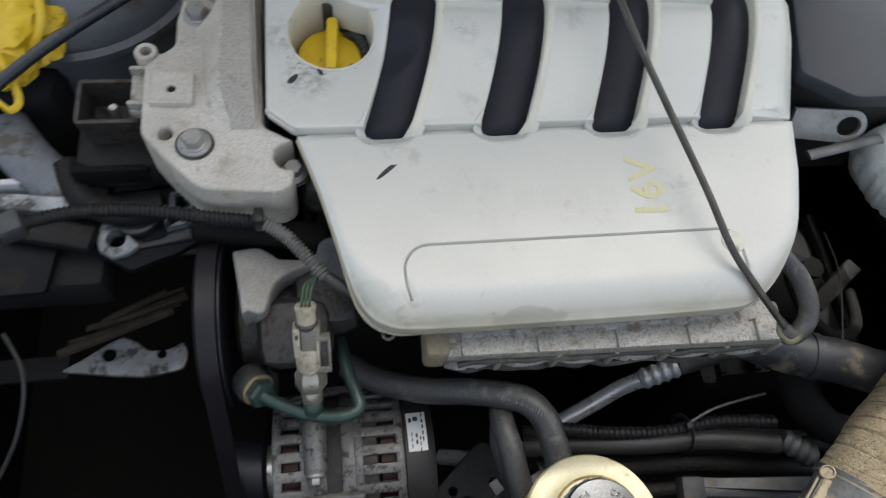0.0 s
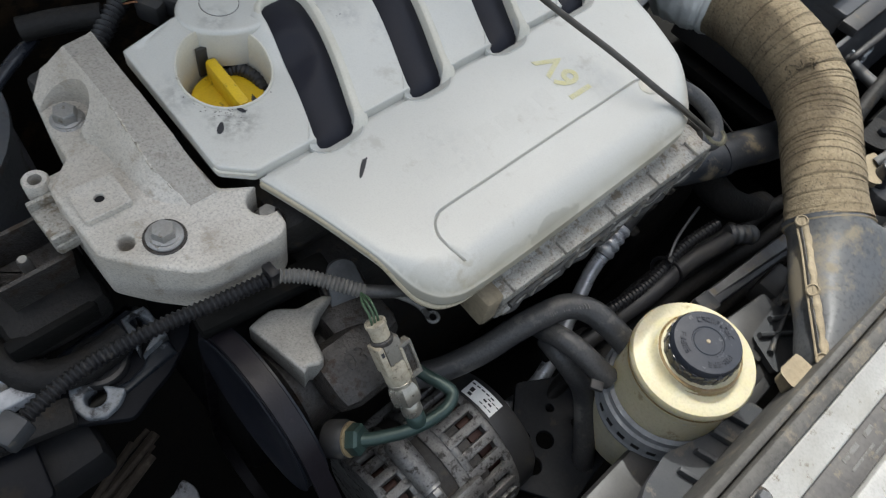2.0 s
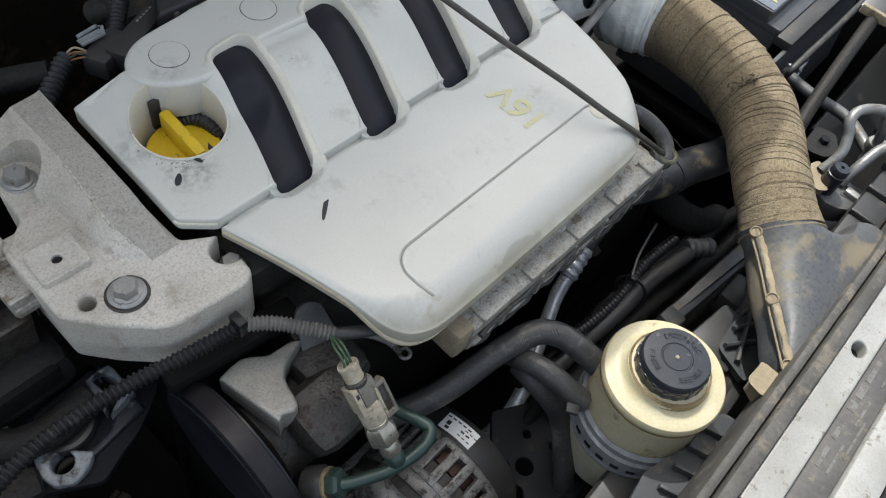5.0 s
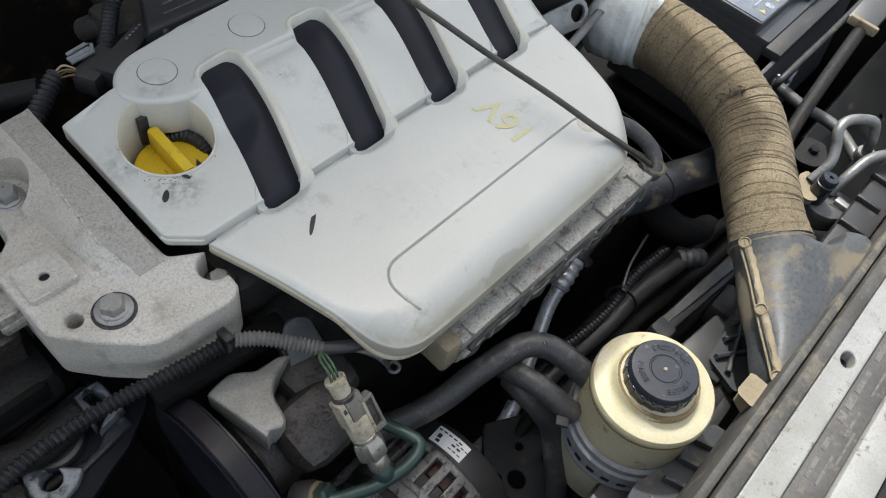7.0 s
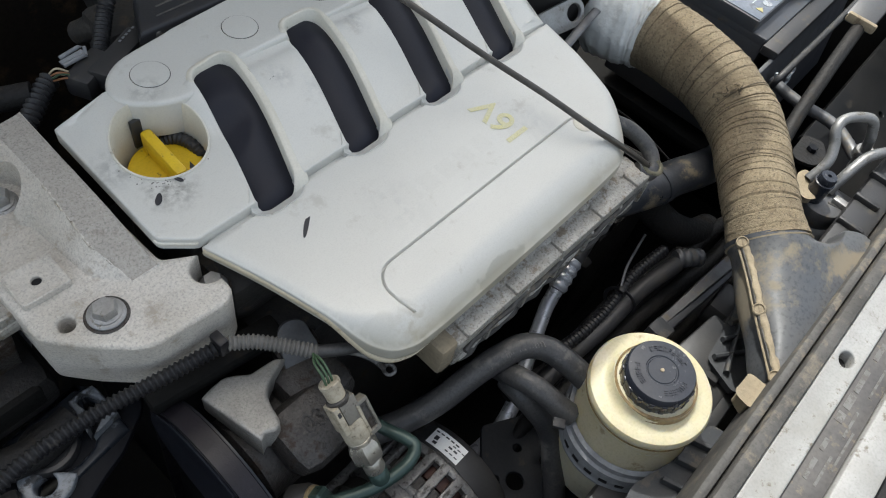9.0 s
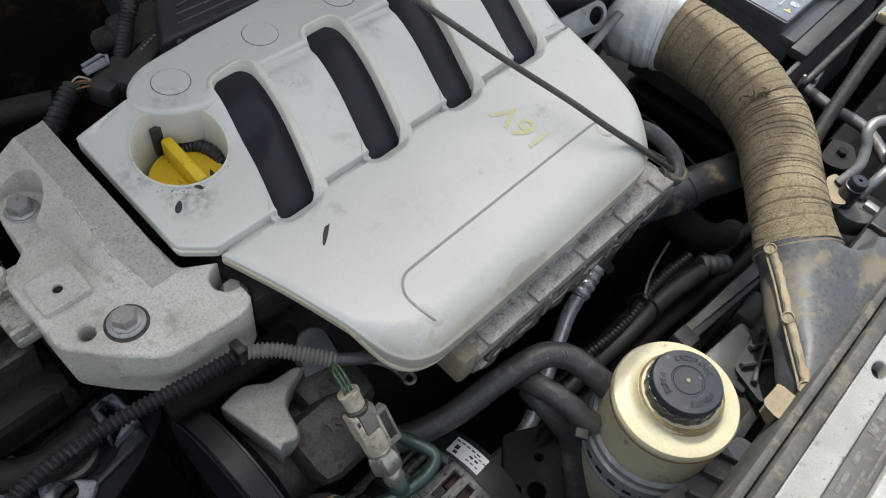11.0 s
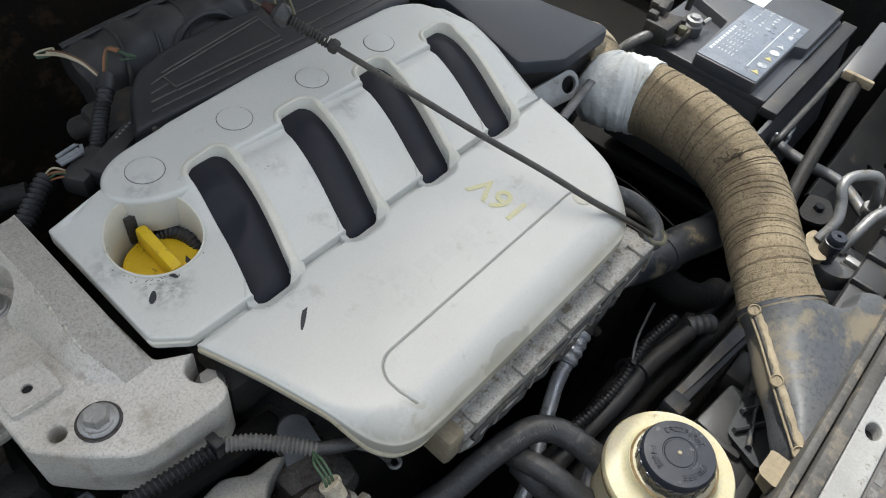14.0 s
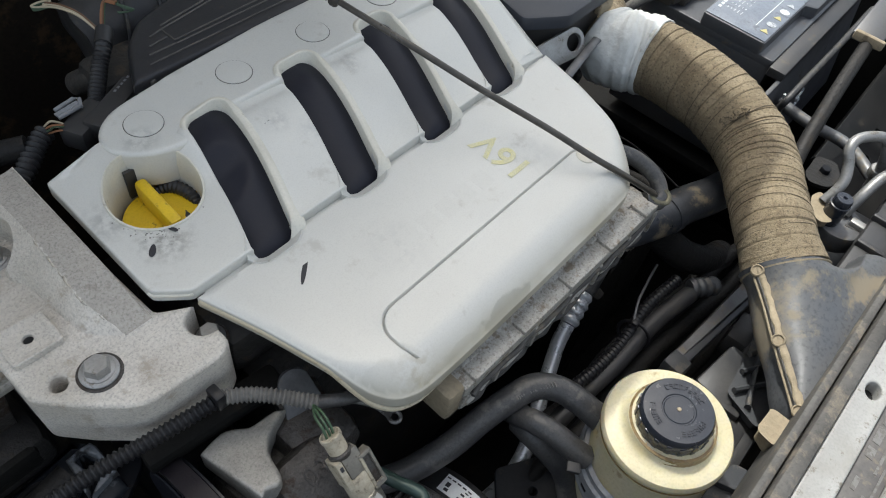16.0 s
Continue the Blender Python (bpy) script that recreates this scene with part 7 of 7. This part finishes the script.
# ---- body side at the timing end ----
side = thing("body_rail", (-0.38, 0.0, 0.70), "pale painted body rail with round holes", "body panel")
RAIL = [(-0.62, 0.020), (-0.62, -0.065), (-0.40, -0.058), (-0.395, -0.020), (-0.375, 0.004), (-0.372, -0.022), (-0.336, -0.044), (-0.318, -0.036), (-0.300, -0.030), (-0.272, -0.012), (-0.262, 0.006), (-0.33, 0.016), (-0.40, 0.022)]
bm = plate(round_corners([Vector(p) for p in RAIL], 0.004, 2), [circle(-0.3484, -0.0165, 0.0076)], lambda x, y: 0.776, 0.770, 0.001)
part("flange", bm, M_RAIL, side)
SHEET = [(-0.300, 0.034), (-0.290, 0.024), (-0.288, 0.010), (-0.293, -0.006), (-0.310, -0.0205), (-0.326, -0.024), (-0.339, -0.0215), (-0.352, -0.027), (-0.3585, -0.0235), (-0.3610, -0.012), (-0.3555, -0.004), (-0.345, 0.0), (-0.331, -0.002), (-0.316, 0.004), (-0.307, 0.014)]
sheet = plate(round_corners([Vector(p) for p in SHEET[::-1]], 0.003, 3), [circle(-0.3484, -0.0165, 0.0076)], lambda x, y: 0.7790 + 0.06 * (y + 0.02), 0.7640, 0.0030, 0.006)
part("navy_sheet", sheet, M_NAVY, side, "oily navy sheet edge")
TAB = [(-0.3600, 0.0000), (-0.3480, -0.0030), (-0.3400, -0.0120), (-0.3290, -0.0235), (-0.3380, -0.0310), (-0.3500, -0.0340), (-0.3610, -0.0270), (-0.3640, -0.0150)]
part("pale_tab", plate(round_corners([Vector(p) for p in TAB[::-1]], 0.003, 3), [circle(-0.3484, -0.0165, 0.0074)], lambda x, y: 0.7815 + 0.06 * (y + 0.02), 0.7700, 0.0016, 0.004), M_SHEET, side, "scratched pale sheet round a torn hole")
STRIP = [(-0.3030, 0.0200), (-0.2950, 0.0215), (-0.2900, 0.0100), (-0.2960, -0.0030), (-0.3060, -0.0095), (-0.3080, -0.0060), (-0.3010, 0.0060)]
part("pale_strip", plate(round_corners([Vector(p) for p in STRIP], 0.002, 3), [], lambda x, y: 0.7870, 0.7700, 0.0016, 0.004), M_SHEET, side, "scratched pale sheet edge")
LIP = [(-0.440, 0.022), (-0.376, 0.0150), (-0.3600, 0.0075), (-0.3620, 0.0010), (-0.380, 0.0035), (-0.440, 0.008)]
part("pale_lip", plate(round_corners([Vector(p) for p in LIP[::-1]], 0.003, 3), [], lambda x, y: 0.7950 + 0.25 * (y - 0.005), 0.784, 0.0016, 0.006), M_TIN, side, "bright worn lip of the wing")
part("lip_hollow", box(-0.400, -0.010, 0.785, 0.075, 0.022, 0.012, 0.004, Matrix.Rotation(radians(-14), 3, "Z")), M_DEEP, side)
part("upper_edge", box(-0.48, 0.026, 0.788, 0.24, 0.006, 0.030, 0.002, Matrix.Rotation(radians(3), 3, "Z")), M_PANEL, side)
part("dark_web", box(-0.48, -0.02, 0.74, 0.24, 0.06, 0.05, 0.01), M_DARK, side)
LOW = [(-0.447, -0.0715), (-0.402, -0.0790), (-0.364, -0.0840), (-0.329, -0.0780), (-0.325, -0.0640), (-0.330, -0.0490), (-0.344, -0.0570), (-0.365, -0.0570), (-0.375, -0.0470), (-0.390, -0.0400), (-0.404, -0.0460), (-0.425, -0.0600)]
low = plate(round_corners([Vector(p) for p in LOW], 0.004, 3), [circle(-0.402, -0.0580, 0.0070), circle(-0.351, -0.0610, 0.0046)], lambda x, y: 0.605, 0.600, 0.001)
lower = thing("lower_bracket", (-0.39, -0.06, 0.60), "grimy pale lower bracket with two holes", "bracket")
part("plate", low, M_TIN, lower)
part("stay", box(-0.535, -0.066, 0.5975, 0.190, 0.024, 0.008, 0.002), M_DARK, lower, "dark stay to the wing")
rnd = random.Random(21)
for k in range(7):
    a = Vector((-0.446 + 0.008 * k, -0.054 + 0.006 * k + rnd.uniform(-0.004, 0.004), 0.607 + rnd.uniform(0.0, 0.010)))
    e = Vector((-0.345 + rnd.uniform(-0.02, 0.02), -0.018 + 0.004 * k, 0.612 + rnd.uniform(-0.004, 0.010)))
    solo("dry_stalk", tube([a, a.lerp(e, 0.4) + Vector((0, rnd.uniform(-0.004, 0.004), 0.004)), e], rnd.uniform(0.002, 0.0055), 8, 6), M_STALK, "dry brown stalk lying on the lower bracket", "debris", "stalks on the lower bracket")
solo("side_cable", tube([(-0.452, -0.07, 0.72), (-0.436, -0.105, 0.71), (-0.443, -0.15, 0.69), (-0.470, -0.19, 0.66)], 0.0022, 10, 8), M_BLACK, "thin dark cable hanging beside the wing", "cable")
solo("damper_hub", lathe([(0.0205, 0.776), (0.0205, 0.7815), (0.0195, 0.7830), (0.0165, 0.7835), (0.0160, 0.7828), (0.0060, 0.7832), (0.0, 0.7834)], (-0.3335, 0.0060, 0), sides=40, caps=(True, False)), M_HUB, "grimy round mount washer on the body rail", "washer")
solo("mount_shroud", tube([(-0.385, 0.045, 0.80), (-0.372, 0.015, 0.795), (-0.345, 0.004, 0.79), (-0.31, 0.008, 0.79)], 0.012, 16, 8), M_DEEP, "black rubber edge below the mount box", "rubber")
tower = thing("strut_tower", (-0.40, 0.26, 0.60), "dusty blue-grey suspension strut tower", "strut tower")
part("dome", lathe([(0.115, 0.60), (0.112, 0.78), (0.105, 0.835), (0.085, 0.858), (0.045, 0.866), (0.0, 0.867)], (-0.395, 0.245, 0), sides=48, caps=(True, False)), M_TOWER, tower)
part("rim", lathe([(0.110, 0.815), (0.116, 0.818), (0.116, 0.825), (0.110, 0.828)], (-0.395, 0.245, 0), sides=48, caps=(False, False)), M_TOWER, tower)
solo("prop_cable", tube([(-0.420, 0.075, 0.862), (-0.385, 0.108, 0.868), (-0.335, 0.150, 0.872), (-0.280, 0.196, 0.872), (-0.238, 0.230, 0.866)], 0.0050, 12, 8), M_CAP, "glossy black cable crossing beside the strut tower", "cable")
bag = thing("yellow_plastic_cover", (-0.43, 0.14, 0.82), "crumpled yellow plastic cover with a hanging strap", "plastic cover")
bm = bmesh.new()
bmesh.ops.create_icosphere(bm, subdivisions=5, radius=1.0)
for v in bm.verts:
    n = v.co.normalized()
    fold = 0.22 * noise.noise(n * 2.1) + 0.16 * abs(noise.noise(n * 5.0)) + 0.05 * noise.noise(n * 14)
    v.co = Vector((-0.436, 0.150, 0.845)) + Vector((n.x * 0.052, n.y * 0.058, n.z * 0.026)) * (1 + fold)
part("cover_skin", bm, M_YELLOW, bag)
part("strap", tube([(-0.434, 0.135, 0.872), (-0.424, 0.112, 0.868), (-0.411, 0.088, 0.858), (-0.406, 0.072, 0.850), (-0.413, 0.066, 0.846), (-0.424, 0.075, 0.846), (-0.436, 0.084, 0.848)], 0.0030, 8, 8, flat=0.4), M_YELLOW, bag, "yellow plastic strap")
part("strap", tube([(-0.400, 0.175, 0.868), (-0.393, 0.150, 0.868), (-0.395, 0.128, 0.860), (-0.408, 0.115, 0.852)], 0.0036, 8, 8, flat=0.4), M_YELLOW, bag, "yellow plastic strap")
solo("washer_tank", box(-0.45, 0.15, 0.72, 0.11, 0.10, 0.19, 0.02), M_DARK, "dark plastic tank under the yellow cover", "tank")
solo("curved_wing_plate", tube([(-0.440, 0.085, 0.800), (-0.425, 0.062, 0.806), (-0.408, 0.042, 0.800), (-0.385, 0.026, 0.790)], 0.020, 20, 8, flat=0.5), M_WING, "dusty blue-grey curved wing plate", "body panel")

# ---- wiring behind the cover ----
plug = thing("coil_connector", (-0.15, 0.195, 0.87), "black wiring connector with grey locking clip", "connector")
ang = Matrix.Rotation(radians(26), 3, "Z")
part("housing", box(-0.128, 0.190, 0.892, 0.060, 0.018, 0.018, 0.003, ang), M_BLACK, plug)
part("housing", box(-0.152, 0.192, 0.888, 0.040, 0.022, 0.020, 0.004, ang), M_BLACK, plug)
part("lock_clip", tube([(-0.166, 0.2075, 0.9005), (-0.149, 0.2095, 0.9015), (-0.146, 0.2065, 0.9015), (-0.150, 0.1980, 0.9010)], 0.0016, 8, 1, smooth=False), M_CLIP, plug, "grey wire locking clip")
part("lock_clip", tube([(-0.168, 0.1985, 0.9000), (-0.150, 0.1990, 0.9010)], 0.0016, 8, 1, smooth=False), M_CLIP, plug, "grey wire locking clip")
part("lock_clip", tube([(-0.168, 0.2030, 0.8995), (-0.149, 0.2040, 0.9010)], 0.0026, 8, 1, smooth=False, flat=0.5), M_CLIP, plug, "grey wire locking clip")
for k in range(5):
    part("label_bar", box(-0.121 + 0.0042 * k, 0.1975 + 0.0020 * k, 0.9014, 0.0026, 0.0018, 0.0003, 0, ang), M_CLIP, plug)
for k in range(6):
    dy = 0.0022 * (k % 3)
    part("wire", tube([(-0.166, 0.190 + dy, 0.893 + 0.002 * (k // 3)), (-0.174, 0.190 + dy + 0.002 * (k % 2), 0.897 + 0.001 * k), (-0.178, 0.196 + dy, 0.893 + 0.001 * k), (-0.181, 0.202 + 0.0008 * k, 0.889)], 0.0008, 6, 6), M_WIRES[(k + 1) % 4], plug)
solo("corrugated_conduit", tube([(-0.178, 0.2045, 0.889), (-0.190, 0.198, 0.887), (-0.207, 0.185, 0.883), (-0.226, 0.174, 0.878), (-0.245, 0.165, 0.872)], 0.0080, 16, 8, Ripple(17, 0.28, 6)), M_BLACK, "black corrugated loom behind the engine mount", "conduit")
solo("corrugated_conduit", tube([(-0.137, 0.204, 0.880), (-0.131, 0.216, 0.882), (-0.110, 0.239, 0.893), (-0.100, 0.247, 0.900), (-0.094, 0.254, 0.902)], 0.0070, 14, 8, Ripple(19, 0.2, 4)), M_BLACK, "black corrugated conduit with open wires", "conduit")
wires = thing("bare_loom_end", (-0.09, 0.28, 0.89), "unwrapped loose wires rising from the taped conduit", "wires")
part("tape_sleeve", tube([(-0.096, 0.252, 0.9012), (-0.091, 0.258, 0.903), (-0.086, 0.264, 0.905)], 0.0072, 16, 6), M_BLACK, wires, "shiny black tape sleeve")
for k in range(4):
    d = Vector((0.0012 * (k - 1.5), 0.0008 * (k % 2), 0.0009 * (k % 3)))
    pts = [Vector(p) + d * (0.5 + 0.3 * j) for j, p in enumerate([(-0.090, 0.269, 0.905), (-0.094, 0.284, 0.912), (-0.101, 0.300, 0.914), (-0.108, 0.312, 0.912)])]
    part("wire", tube(pts, 0.0009, 6, 6), M_WIRES[(2, 2, 3, 0)[k]], wires)
for k in range(3):
    d = Vector((0.0, 0.0, 0.0011 * k))
    pts = [Vector(p) + d for p in [(-0.106, 0.309, 0.912), (-0.112, 0.314, 0.909), (-0.116, 0.3185 + 0.001 * k, 0.908), (-0.110, 0.3205, 0.909), (-0.102, 0.315, 0.911), (-0.105, 0.310, 0.912)]]
    part("wire", tube(pts, 0.0009, 6, 6), M_WIRES[0 if k < 2 else 2], wires)
for k in range(4):
    d = Vector((0.0011 * (k - 1.5), 0.0006 * (k % 2), 0.0008 * (k % 3)))
    pts = [Vector(p) + d for p in [(-0.085, 0.268, 0.905), (-0.0765, 0.277, 0.914), (-0.071, 0.2795, 0.918), (-0.066, 0.2715, 0.918)]]
    part("wire", tube(pts, 0.0009, 6, 6), M_WIRES[(1, 1, 3, 0)[k]], wires)
for k in range(3):
    pts = [(-0.067, 0.273, 0.918), (-0.062, 0.2665, 0.916 - 0.001 * k), (-0.057, 0.2625, 0.913), (-0.062, 0.2660, 0.911), (-0.068, 0.2685 + 0.001 * k, 0.911)]
    part("wire", tube(pts, 0.0008, 6, 6), M_WIRES[0], wires)
solo("black_joint", tube([(-0.250, 0.224, 0.880), (-0.224, 0.215, 0.883), (-0.196, 0.201, 0.886)], 0.0095, 16, 6), M_DEEP, "black taped cable joint behind the mount", "cable")
solo("mount_cover", box(-0.245, 0.168, 0.872, 0.05, 0.020, 0.030, 0.006, Matrix.Rotation(radians(8), 3, "Z")), M_DUSTY, "dusty timing cover edge behind the mount", "cover")
